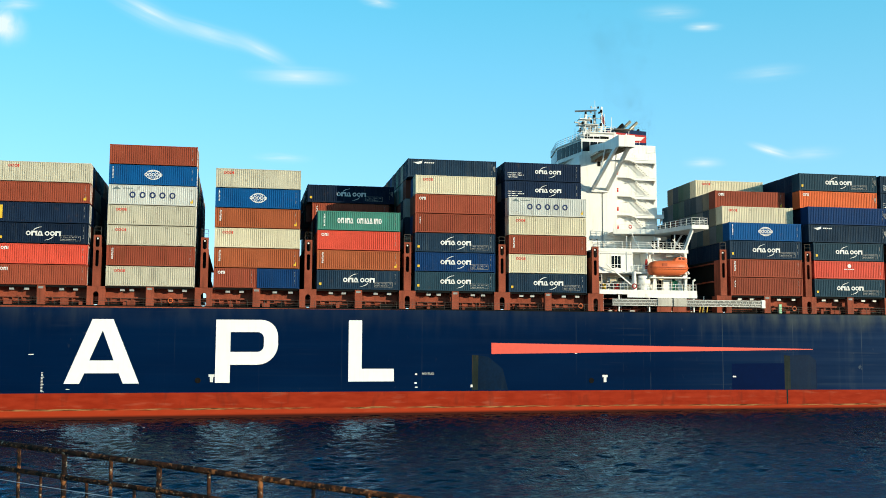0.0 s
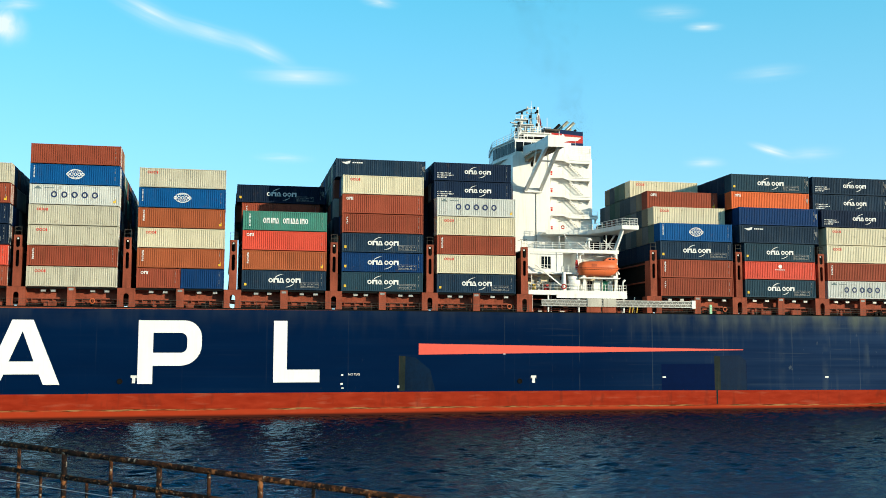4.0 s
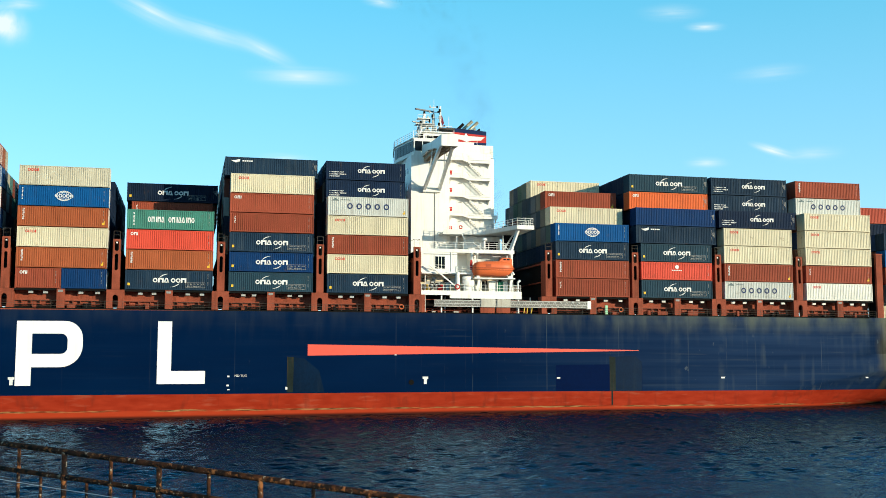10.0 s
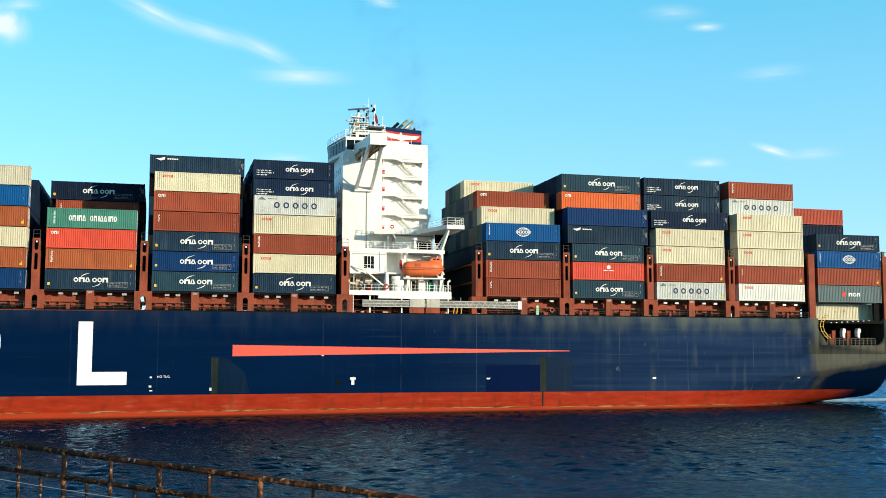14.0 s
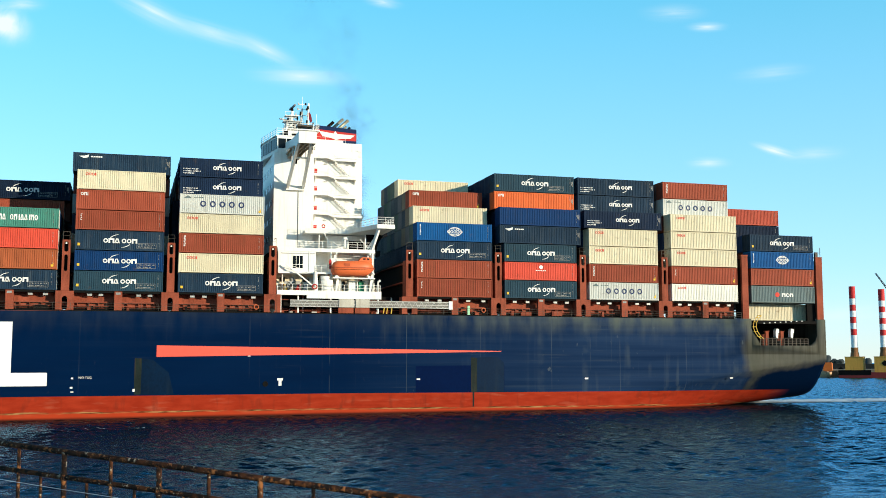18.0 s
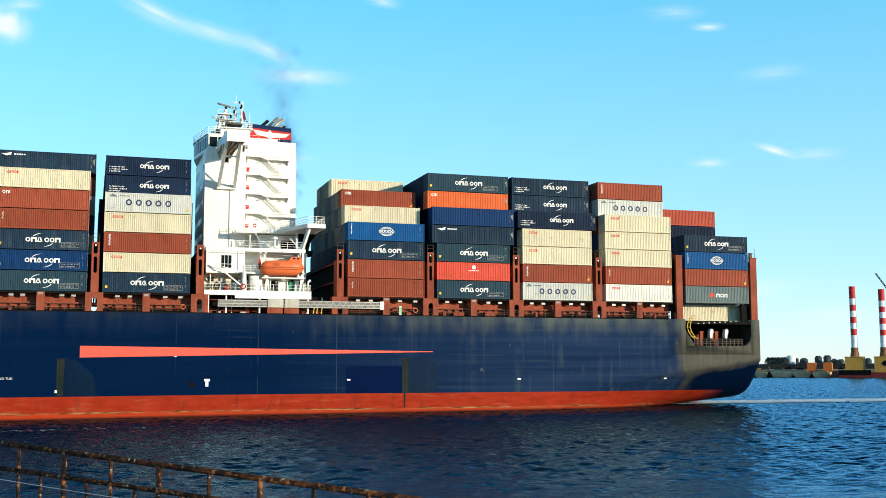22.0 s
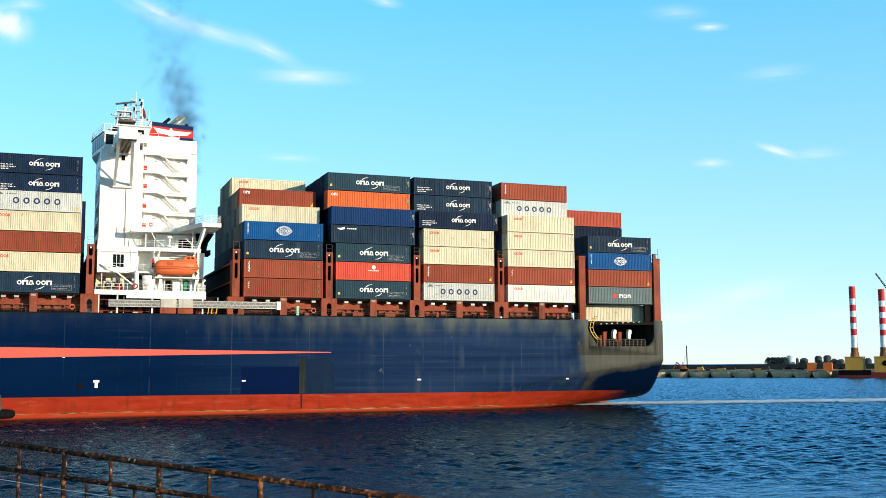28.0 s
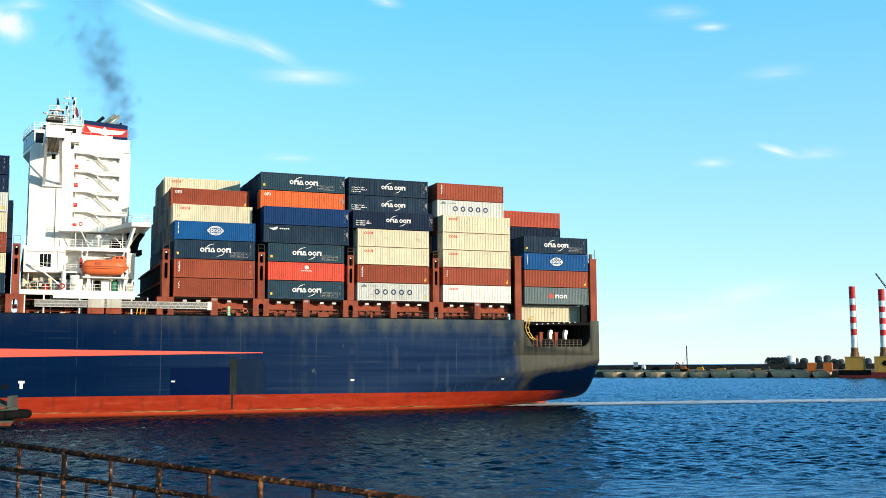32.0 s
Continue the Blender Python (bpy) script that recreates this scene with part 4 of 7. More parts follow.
        g.prism([(-l + 0.8, 2.3), (-l + 1.5, 2.0), (-l + 2.1, 2.15), (-l + 2.2, 2.55), (-l + 1.5, 2.35)], FACE, FACE + 0.018)
        for i in range(5):
            block(g, -l + 2.5 + i * 0.32, -l + 2.75 + i * 0.32, 2.18, 2.36)
        out.append(("logo", g, M_MARK_W))
    elif kind == "small_disc":
        n = 14
        g.prism([(0.0 + 0.32 * math.cos(k * 2 * math.pi / n), 2.1 + 0.32 * math.sin(k * 2 * math.pi / n)) for k in range(n)], FACE, FACE + 0.018)
        for i in range(6):
            block(g, -0.9 + i * 0.3, -0.68 + i * 0.3, 1.5, 1.64)
        out.append(("logo", g, M_MARK_W))
    elif kind == "yellow":
        block(g, -l + 0.15, -l + 0.6, 0.5, 2.4)
        out.append(("label_plate", g, M_MARK_Y))
    return [(a, b.mesh(a, m)) for a, b, m in out]


def end_marks(l, long):
    g = Geo()
    for i in (0, 1, 2, 5, 6, 7, 8):
        block(g, l - 0.74, l - 0.64, 0.8 + i * 0.19, 0.87 + i * 0.19)
    if long:
        block(g, l - 0.5, l - 0.18, 1.45, 1.62), block(g, l - 0.3, l - 0.18, 1.2, 2.05), block(g, l - 0.5, l - 0.4, 1.5, 2.0)
    return g.mesh("id_marking", M_MARK_D)


TAGS = {}
LOGOS, ENDS = {}, {n: end_marks(l, n == 45) for n, l in ((40, 6.095), (45, 6.86), (20, 3.03))}
COLOUR_WORD = {"cream": "cream", "dull_cream": "dirty cream", "white": "off-white", "grey": "light grey", "brown": "reddish brown", "orange_brown": "orange-brown", "red": "bright red", "dull_red": "dull red", "orange": "orange", "navy": "dark navy",
               "blue": "bright blue", "midblue": "deep blue", "green": "sea green", "worn_navy": "weathered navy", "slate": "slate grey", "teal": "dark teal-blue"}
LOGO_WORD = {"swoosh": "with a white carrier mark", "swoosh_l": "with white carrier marks", "rings": "with five dark blue rings", "globe": "with a white globe emblem", "tag": "with a small red carrier tag",
             "column": "with an upright white mark", "column_small": "with a small white mark", "wide": "with a wide white carrier mark", "corner": "with a white corner mark", "disc": "with a red disc emblem",
             "bird": "with a small white emblem", "small_disc": "with a small white emblem", "yellow": "with a yellow label", "": "with plain sides"}


def container(paint, logo, feet, x, row, z):
    """One container: x its middle, row counted inboard, z its foot."""
    l = {40: 6.095, 45: 6.86, 20: 3.03}[feet]
    ob = empty("shipping_container", f"{COLOUR_WORD[paint]} corrugated steel container {LOGO_WORD[logo]}", "container", "containers on the ship")
    body, frame_me, rods = MESHES[feet]
    own_paint(part("body", body, None, ob), PAINT[paint])
    own_paint(part("frame", frame_me, None, ob), PAINT[paint])
    for rod in rods:
        part("lock_rod", rod, None, ob)
    tagged(part("id_marking", ENDS[feet], None, ob), kind="stuff")
    if paint in ("brown", "orange_brown", "grey") and int(x + z * 3) % 3:
        if feet not in TAGS:
            g = Geo()
            block(g, l - 0.85, l - 0.6, 0.42, 0.72), block(g, l - 0.6, l - 0.5, 0.42, 0.95)
            TAGS[feet] = g.mesh("label_plate", M_MARK_Y)
        part("label_plate", TAGS[feet], None, ob, "small yellow label")
    if logo:
        if (logo, feet) not in LOGOS:
            LOGOS[logo, feet] = logo_geo(logo, l)
        for name, me in LOGOS[logo, feet]:
            tagged(part(name, me, None, ob), kind="stuff")
    random.seed(int(x * 7 + row * 131 + z * 17))
    ride(ob, pose(x + random.uniform(-0.02, 0.02), 0.15 + CW / 2 + row * ROW + random.uniform(-0.025, 0.025), z))
    return ob


# bay: (paint, logo, feet, row) from the lowest tier up
CARGO = {
    "A": ["brown,corner,40,0", "red,corner,40,0", "navy,swoosh,40,0", "navy,yellow,40,0", "brown,,40,0", "dull_cream,tag,40,0"],
    "B": ["dull_cream,tag,40,0", "brown,column,40,0", "dull_cream,tag,40,0", "dull_cream,tag,40,0", "grey,rings,40,0", "blue,globe,40,0", "brown,,40,0"],
    "C": ["", "orange_brown,column,40,0", "cream,tag,40,0", "orange_brown,column,40,0", "blue,globe,40,0", "dull_cream,tag,40,0"],
    "D": ["worn_navy,swoosh,40,0", "orange_brown,column,40,0", "red,corner,40,0", "green,wide,40,0", "brown,column_small,40,5", "navy,swoosh,45,5"],
    "E": ["teal,swoosh,40,0", "midblue,swoosh,40,0", "worn_navy,swoosh,40,0", "brown,column_small,40,0", "brown,corner,40,0", "cream,tag,40,0", "worn_navy,bird,45,1"],
    "F": ["worn_navy,swoosh,40,0", "cream,tag,40,0", "brown,column,40,0", "cream,tag,40,0", "grey,rings,40,0", "navy,swoosh_l,40,1", "navy,swoosh_l,40,1"],
    "G": ["brown,column_small,40,0", "brown,column,40,0", "worn_navy,swoosh,40,0", "blue,globe,40,0", "cream,tag,40,1", "brown,corner,40,2", "cream,tag,40,5"],
    "H": ["teal,swoosh,40,0", "red,small_disc,40,0", "teal,swoosh,40,0", "worn_navy,bird,45,0", "midblue,,45,0", "orange,corner,45,1", "teal,swoosh,45,1"],
    "I": ["grey,rings,40,0", "brown,column,40,0", "cream,tag,40,0", "cream,tag,40,0", "navy,swoosh_l,45,0", "worn_navy,swoosh_l,45,1", "worn_navy,swoosh_l,45,1"],
    "J": ["white,tag,40,0", "brown,column_small,40,0", "cream,tag,40,0", "cream,tag,40,0", "cream,tag,40,0", "grey,rings,40,1", "brown,column,40,1"],
    "K": ["slate,disc,40,0", "brown,,40,0", "blue,globe,40,0", "worn_navy,swoosh,40,0", "navy,,40,4", "dull_red,,40,4"],
}
for bay, tiers in CARGO.items():
    for i, spec in enumerate(tiers):
        if spec:
            paint, logo, feet, row = spec.split(",")
            container(paint, logo, int(feet), BAYS[bay], int(row), BASE + i * TIER)
container("brown", "corner", 20, BAYS["C"] - 3.06, 0, BASE)
container("midblue", "", 20, BAYS["C"] + 3.06, 0, BASE)
container("cream", "", 40, BAYS["K"] - 0.1, 1, 14.76)
# added dark box for the shaded gap at the container's aft end
part("stern_cell_guide", Geo().box(82.6, 84.1, 0.7, 1.2, 14.7, 17.6), M_DARK, ship)

# the stacks further inboard: how many tiers stand in each row
HEIGHTS = {
    "A": [6] * 17, "B": [7] * 3 + [6] * 14, "C": [6, 5, 5, 5, 5] + [6] * 12, "D": [4, 4, 4, 4, 4] + [6] * 12, "E": [6] + [7] * 16, "F": [5] + [7] * 16,
    "G": [4, 5, 6, 6, 6] + [7] * 5 + [6, 5], "H": [5] + [7] * 16, "I": [5] + [7] * 16, "J": [5] + [7] * 16, "K": [4, 4, 4, 4] + [6] * 13,
}


def stack_material(name, tones):
    """Container paints, one to each box of a stack, darkened for the shade inboard."""
    m = mat(name, (0.3, 0.3, 0.3), 0.6, var=0.2, grime=DIRT, streak=0.4)
    n = m.node_tree.nodes
    geo = n.new("ShaderNodeNewGeometry")
    cr = n.new("ShaderNodeValToRGB")
    cr.color_ramp.interpolation = "CONSTANT"
    while len(cr.color_ramp.elements) < len(tones):
        cr.color_ramp.elements.new(0.5)
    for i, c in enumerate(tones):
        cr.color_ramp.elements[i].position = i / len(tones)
        # tones halved: the shade between the stacks is in the colour
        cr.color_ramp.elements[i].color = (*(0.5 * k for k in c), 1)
    link(m, geo.outputs["Random Per Island"], cr.inputs["Fac"])
    hsv = [k for k in n if k.bl_idname == "ShaderNodeHueSaturation"][0]
    link(m, cr.outputs[0], hsv.inputs["Color"])
    return m


M_STACK = stack_material("shaded_stack_paint", [(0.028, 0.045, 0.085), (0.60, 0.55, 0.41), (0.28, 0.085, 0.05), (0.016, 0.085, 0.27), (0.28, 0.075, 0.045), (0.45, 0.46, 0.43), (0.03, 0.075, 0.10), (0.10, 0.25, 0.20), (0.40, 0.125, 0.055), (0.028, 0.045, 0.085)])
M_STACK_GREY = stack_material("shaded_grey_stack_paint", [(0.19, 0.22, 0.24), (0.07, 0.16, 0.12), (0.32, 0.28, 0.20), (0.05, 0.09, 0.13), (0.12, 0.20, 0.17), (0.22, 0.085, 0.05), (0.11, 0.16, 0.19), (0.04, 0.075, 0.12)])


def ribbed_box(g, x0, x1, y0, y1, z0, z1):
    """A closed box whose two ends are folded like a container's."""
    n = 7
    line = []
    for i in range(n):
        p = (y1 - y0 - 0.2) / n
        for f, d in ((0, 0.0), (0.3, 0.0), (0.5, 0.05), (0.8, 0.05)):
            line.append((y0 + 0.1 + (i + f) * p, d))
    line = [(y0, 0.0), (y0 + 0.1, 0.0)] + line + [(y1 - 0.1, 0.0), (y1, 0.0)]
    k = len(line)
    vs = [(x0 + d, y, z) for y, d in line for z in (z0, z1)] + [(x1 - d, y, z) for y, d in line for z in (z0, z1)]
    fs = [(2 * i, 2 * i + 1, 2 * i + 3, 2 * i + 2) for i in range(k - 1)]
    fs += [(2 * k + 2 * i, 2 * k + 2 * i + 2, 2 * k + 2 * i + 3, 2 * k + 2 * i + 1) for i in range(k - 1)]
    fs += [(0, 2 * k, 2 * k + 1, 1), (2 * k - 2, 2 * k - 1, 4 * k - 1, 4 * k - 2)]
    fs.append(tuple(2 * i + 1 for i in range(k)) + tuple(2 * k + 2 * i + 1 for i in reversed(range(k))))
    fs.append(tuple(2 * i for i in range(k)) + tuple(2 * k + 2 * i for i in reversed(range(k))))
    g.add(vs, fs)


for bay, heights in HEIGHTS.items():
    random.seed(ord(bay))
    singles = {(int(s.split(",")[3]), i) for i, s in enumerate(CARGO[bay]) if s}
    g, dark = Geo(), Geo()
    for row, top in enumerate(heights):
        if row == 0:
            continue
        for i in range(top):
            if (row, i) in singles:
                continue
            feet = 45 if (bay in "HI" and i >= 5) or (bay == "E" and row > 1) or (bay == "F" and row > 2 and i < 5) or (bay == "D" and i >= 4) else 40
            l = 6.86 if feet == 45 else 6.095
            y = 0.15 + row * ROW
            dx = random.uniform(-0.04, 0.04)
            # bay G's lower tiers are coloured navy for the shade they stand in
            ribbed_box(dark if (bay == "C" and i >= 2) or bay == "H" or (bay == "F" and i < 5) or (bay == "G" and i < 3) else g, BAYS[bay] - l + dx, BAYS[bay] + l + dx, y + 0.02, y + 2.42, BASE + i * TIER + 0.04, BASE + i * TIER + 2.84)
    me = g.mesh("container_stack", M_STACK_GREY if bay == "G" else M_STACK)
    st = tagged(new("container_stack", me), "many-coloured steel containers, darkened for shade, stacked close inboard on deck", "containers", "inboard stacks", "stuff")
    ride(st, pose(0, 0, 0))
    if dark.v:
        st = tagged(new("container_stack", dark.mesh("container_stack", PAINT["navy"])), "navy and shade-darkened steel containers stacked close inboard on deck", "containers", "inboard stacks", "stuff")
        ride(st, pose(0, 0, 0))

# ---- deckhouse ----
def white(name, g, label="", parent=None, m=None):
    return part(name, g, m or M_WHITE, parent or ship, label)


# boat deck slab, with lower house behind
white("boat_deck", Geo().box(-7.93, 7.9, 0.35, 8.0, 17.75, 18.0).box(-7.93, 7.9, 0.3, 0.42, 17.62, 18.32).box(-7.93, -7.81, 0.42, 6, 17.62, 18.32).box(7.78, 7.9, 0.42, 6, 17.62, 18.32))
white("boat_deck_rail_plate", Geo().box(-3.5, 7.9, 0.27, 0.3, 17.15, 17.75))
house = white("lower_house", Geo().box(-7.6, 7.2, 4.6, 38.2, 15.0, 24.3).box(7.2, 8.6, 8.5, 38.2, 15.0, 24.3))
white("gallery_deck", Geo().box(-7.6, 0.5, 1.6, 4.6, 20.95, 21.2))
box = white("gallery_cabin", Geo().box(-7.6, -1.9, 2.0, 4.6, 21.2, 24.3))
part("window", Geo().box(-5.4, -3.88, 1.97, 2.02, 21.77, 23.64), M_GLASS, box, "tall dark window")
part("window_frame", Geo().box(-4.92, -4.86, 1.95, 2.0, 21.77, 23.64).box(-4.42, -4.36, 1.95, 2.0, 21.77, 23.64).box(-5.46, -5.4, 1.95, 2.0, 21.7, 23.7).box(-3.88, -3.82, 1.95, 2.0, 21.7, 23.7).box(-5.46, -3.82, 1.95, 2.0, 23.64, 23.7).box(-5.4, -3.88, 1.955, 1.995, 22.3, 22.35), M_WHITE, box)
railing("gallery_rail", [(-1.9, 1.7, 21.2), (0.5, 1.7, 21.2)], ship, M_WHITE, 1.0, 0.8, 0.03)
white("upper_deck", Geo().box(-7.7, 7.25, 1.9, 40.9, 24.3, 24.85).box(7.25, 8.7, 8.3, 40.9, 24.3, 24.85))
white("boat_bay_side", Geo().box(0.3, 0.55, 2.0, 4.6, 18.0, 24.3))
white("boat_bay_side", Geo().box(6.75, 7.05, 2.0, 4.6, 18.0, 24.3))
railing("upper_deck_rail", [(-7.6, 2.0, 24.85), (7.15, 2.0, 24.85)], ship, M_WHITE, 1.05, 1.3, 0.03)
railing("boat_deck_rail", [(-7.85, 0.4, 18.3), (7.8, 0.4, 18.3), (7.8, 4.5, 18.3)], ship, M_WHITE, 0.95, 1.1, 0.03, 2)
# props under the boat deck
for x in (-7.3, -4.7, 0.2, 7.5):
    white("deck_prop", Geo().box(x - 0.1, x + 0.1, 0.6, 0.8, DECK_Z, 17.75))
# near-black sheet added for the shade under the boat deck
part("deck_gap_wall", Geo().box(-7.6, 12.0, 3.2, 3.4, DECK_Z, 17.7), M_DARK, ship)
part("red_fender_plate", Geo().box(1.3, 3.6, 0.2, 0.5, DECK_Z, 15.85).box(3.85, 6.05, 0.2, 0.5, DECK_Z, 15.85), M_DECK, ship)
# pipes, valves and a stair in the gap under the boat deck
random.seed(77)
for i in range(16):
    x = -7.2 + i * 1.15 + random.uniform(-0.3, 0.3)
    if i % 4 == 3:
        part("gap_pipe", Geo().rod((x, 2.6, DECK_Z), (x, 2.6, 17.6), random.uniform(0.05, 0.1), 8), M_WHITE, ship, "white upright pipe")
    else:
        h = random.uniform(0.35, 1.5)
        part("gap_fitting", Geo().box(x, x + random.uniform(0.3, 0.9), 2.2, 2.9, DECK_Z, DECK_Z + h).rod((x + 0.15, 2.4, DECK_Z + h), (x + 0.15, 2.4, DECK_Z + h + 0.25), 0.1, 8), (M_DECK, M_GALV, M_DECK)[i % 3], ship)
for z in (15.35, 15.6, 17.0):
    part("gap_pipe", Geo().rod((-7.4, 2.1, z), (11.8, 2.1, z), 0.06, 8), M_DECK, ship, "rust-red pipe along the deck")
# stowed gangway: a long lattice with two lockers
gang = part("gangway", Geo().box(-5.97, 18.5, 0.0, 0.06, 16.78, 16.9).box(-5.97, 18.5, 0.0, 0.06, 15.88, 15.98).box(-5.97, 18.5, 0.05, 0.9, 15.88, 15.94).box(-5.97, 18.5, 0.0, 0.05, 16.3, 16.4), M_GALV, ship, "long grey stowed gangway")
for i in range(25):
    x = -5.95 + i * 0.98
    part("gangway_bar", Geo().bar((x, 0.03, 15.9), (x + 0.5, 0.03, 16.85), 0.06).bar((x + 0.5, 0.03, 16.85), (x + 0.98, 0.03, 15.9), 0.06), M_GALV, gang)
M_LOCKER = mat("stained_locker_paint", (0.50, 0.46, 0.38), 0.6, var=0.2, grime=RUST, streak=0.4)
for a, b in ((1.34, 3.6), (3.9, 6.0)):
    part("gangway_locker", Geo().box(a, b, -0.1, 0.5, 15.85, 17.1), M_LOCKER, gang, "off-white locker")
part("gangway_end", Geo().box(18.5, 19.1, -0.05, 0.6, 15.75, 17.0), M_WHITE, gang)
g = Geo()
for x in (8.2, 8.7, 9.4):
    g.bar((x, 0.2, DECK_Z), (x + 0.25, 0.2, 16.6), 0.12)
part("yellow_frame", g, M_YELLOW, ship, "yellow steel support frame")
# things on the boat deck
for x, w, h, m, n in ((-6.6, 0.5, 0.9, M_YELLOW, "yellow_box"), (-5.9, 0.5, 1.3, M_GALV, "winch"), (-4.7, 0.7, 0.9, M_FUNNEL_R, "fire_box"), (-3.6, 0.5, 1.2, M_GALV, "winch"), (0.3, 1.3, 0.8, M_WHITE, "raft_cradle"),
                      (3.3, 1.2, 1.6, M_WHITE, "locker"), (4.9, 0.85, 1.5, M_GREEN, "green_machine"), (5.6, 0.8, 1.9, M_WHITE, "locker"), (6.6, 0.5, 0.9, M_YELLOW, "yellow_box")):
    part(n, Geo().box(x, x + w, 2.6, 3.4, 18.0, 18.0 + 0.45 + h).box(x - 0.06, x + w + 0.06, 2.55, 3.45, 18.0 + 0.42 + h, 18.0 + 0.5 + h), m, ship)
part("life_raft", Geo().rod((-1.2, 1.6, 19.6), (0.6, 1.6, 19.6), 0.5, 14).box(-1.1, 0.5, 1.3, 1.9, 18.0, 19.1), M_WHITE, ship, "white life raft canister on its cradle", True)
for x, z in ((-0.6, 20.3),):
    part("life_raft", Geo().rod((x - 0.6, 1.6, z), (x + 0.7, 1.6, z), 0.36, 14), M_WHITE, ship, "white life raft canister on its cradle", True)
g = Geo()
g.ring((-2.3, 0.28, 18.9), 0.34, 0.09, "y", 16, 6)
part("life_ring", g, M_FUNNEL_R, ship, "red life ring")
for x, y, z in ((0.2, 10.95, 25.4), (0.5, 9.5, 29.2)):
    g = Geo()
    g.ring((x, y - 0.1, z), 0.24, 0.09, "y", 16, 6)
    part("life_ring", g, M_FUNNEL_R, ship, "red life ring")
part("fire_station", Geo().box(0.1, 0.5, 1.85, 2.0, 21.7, 22.9).box(0.15, 0.42, 1.8, 1.95, 22.9, 23.2), M_FUNNEL_R, ship, "red fire equipment post")
# white wall tinted cream for the warm light inside, with rust runs
M_WARM_LIT_WALL = mat("warm_lit_house_paint", (0.74, 0.63, 0.42), 0.5, var=0.12, scale=1.2, grime=RUST, streak=0.35)
for a, b in ((-7.55, 0.28), (0.57, 6.73)):
    part("house_wall", Geo().box(a, b, 4.562, 4.6, 18.02, 20.93), M_WARM_LIT_WALL, ship, "wall behind the boat deck, coloured cream for warm light")
for x in (-6.3, -4.6, 1.7, 3.1, 4.4, 5.7, 7.0):
    part("house_door", Geo().box(x, x + 0.8, 4.54, 4.62, 18.05, 20.0), mat("door_grey", (0.35, 0.36, 0.34), 0.5) if x < 2 else M_GALV, ship)
for x in (3.4, 6.2):
    part("house_window", Geo().box(x, x + 1.1, 4.52, 4.6, 19.0, 20.2), M_GLASS, ship)
part("gangway_net", Geo().box(-5.97, 18.5, 0.07, 0.1, 15.98, 16.78), mat("grey_netting", (0.20, 0.19, 0.17), 0.8, var=0.3, scale=3), gang, "grey netting along the gangway")
M_BLACKISH = mat("black_fittings", (0.02, 0.02, 0.02), 0.6, var=0.3)
for i, (x, z, w, h) in enumerate(((-6.9, 19.9, 0.7, 0.6), (-5.3, 19.7, 0.5, 0.9), (-3.4, 19.9, 0.9, 0.5), (-1.6, 20.2, 0.6, 0.6), (1.4, 19.2, 0.5, 1.0), (2.5, 18.9, 0.6, 1.2), (5.5, 19.7, 0.9, 0.7), (6.6, 18.9, 0.5, 0.9), (7.2, 19.9, 0.6, 0.6), (-6.4, 18.7, 0.5, 0.7), (-4.4, 18.6, 0.7, 0.6), (0.2, 18.6, 0.5, 0.8), (3.7, 18.5, 0.9, 0.7))):
    part("deck_fitting", Geo().box(x, x + w, 4.3, 4.6, z, z + h).box(x + 0.1, x + w - 0.1, 4.2, 4.3, z + 0.1, z + h - 0.1), (M_BLACKISH, M_GALV, M_BLACKISH)[i % 3], ship)
for x in (-6.0, -5.2):
    g = Geo()
    g.ring((x, 1.6, 19.1), 0.36, 0.12, "y", 14, 6)
    part("cable_reel", g, M_BLACKISH, ship, "dark cable reel")
for x, y, z0, z1 in ((-6.9, 2.3, 18.0, 21.2), (-0.2, 2.0, 18.0, 21.2), (2.0, 2.2, 18.0, 20.6), (4.6, 2.4, 18.0, 20.6), (6.6, 2.2, 18.0, 20.6), (-2.9, 1.95, 21.2, 24.3), (0.4, 1.95, 18.0, 24.3)):
    part("stanchion", Geo().rod((x, y, z0), (x, y, z1), 0.08, 6), M_WHITE, ship)
for p, q in (((1.2, 3.0, 24.2), (4.0, 3.0, 24.2)), ((4.0, 3.0, 23.9), (6.9, 3.0, 23.9)), ((-7.2, 1.95, 24.0), (-2.0, 1.95, 24.0)), ((1.0, 1.9, 25.6), (3.0, 1.9, 24.85))):
    part("deck_pipe", Geo().bar(p, q, 0.12), M_GALV, ship)
g = Geo()
g.rod((7.5, 0.9, 18.0), (7.5, 0.9, 19.8), 0.13, 8).rod((7.5, 0.9, 19.8), (7.85, 0.9, 20.1), 0.17, 8)
part("vent_cowl", g, M_WHITE, ship, "white goose-neck vent")
part("name_plate", Geo().box(-2.9, -1.0, 4.48, 4.6, 19.2, 20.6), mat("pale_panel", (0.55, 0.55, 0.5), 0.5), ship)
# deck crane beside the cabin
g = Geo()
g.rod((-2.1, 1.0, 18.0), (-2.1, 1.0, 21.2), 0.42, 12, 0.3).bar((-6.6, 1.0, 22.3), (-2.5, 1.0, 19.1), 0.2).bar((-6.4, 1.0, 22.2), (-2.1, 1.0, 21.0), 0.06)
part("provision_crane", g, M_WHITE, ship, "small white deck crane")

# platform with an outboard corner at the aft end
PLAT = [(-2.4, 9.5), (4.4, 8.5), (7.2, 0.2), (9.9, 0.2), (9.9, 16.0), (-2.4, 16.0)]
plat = white("wing_platform", Geo().prism(PLAT, 28.15, 28.35, "z"))
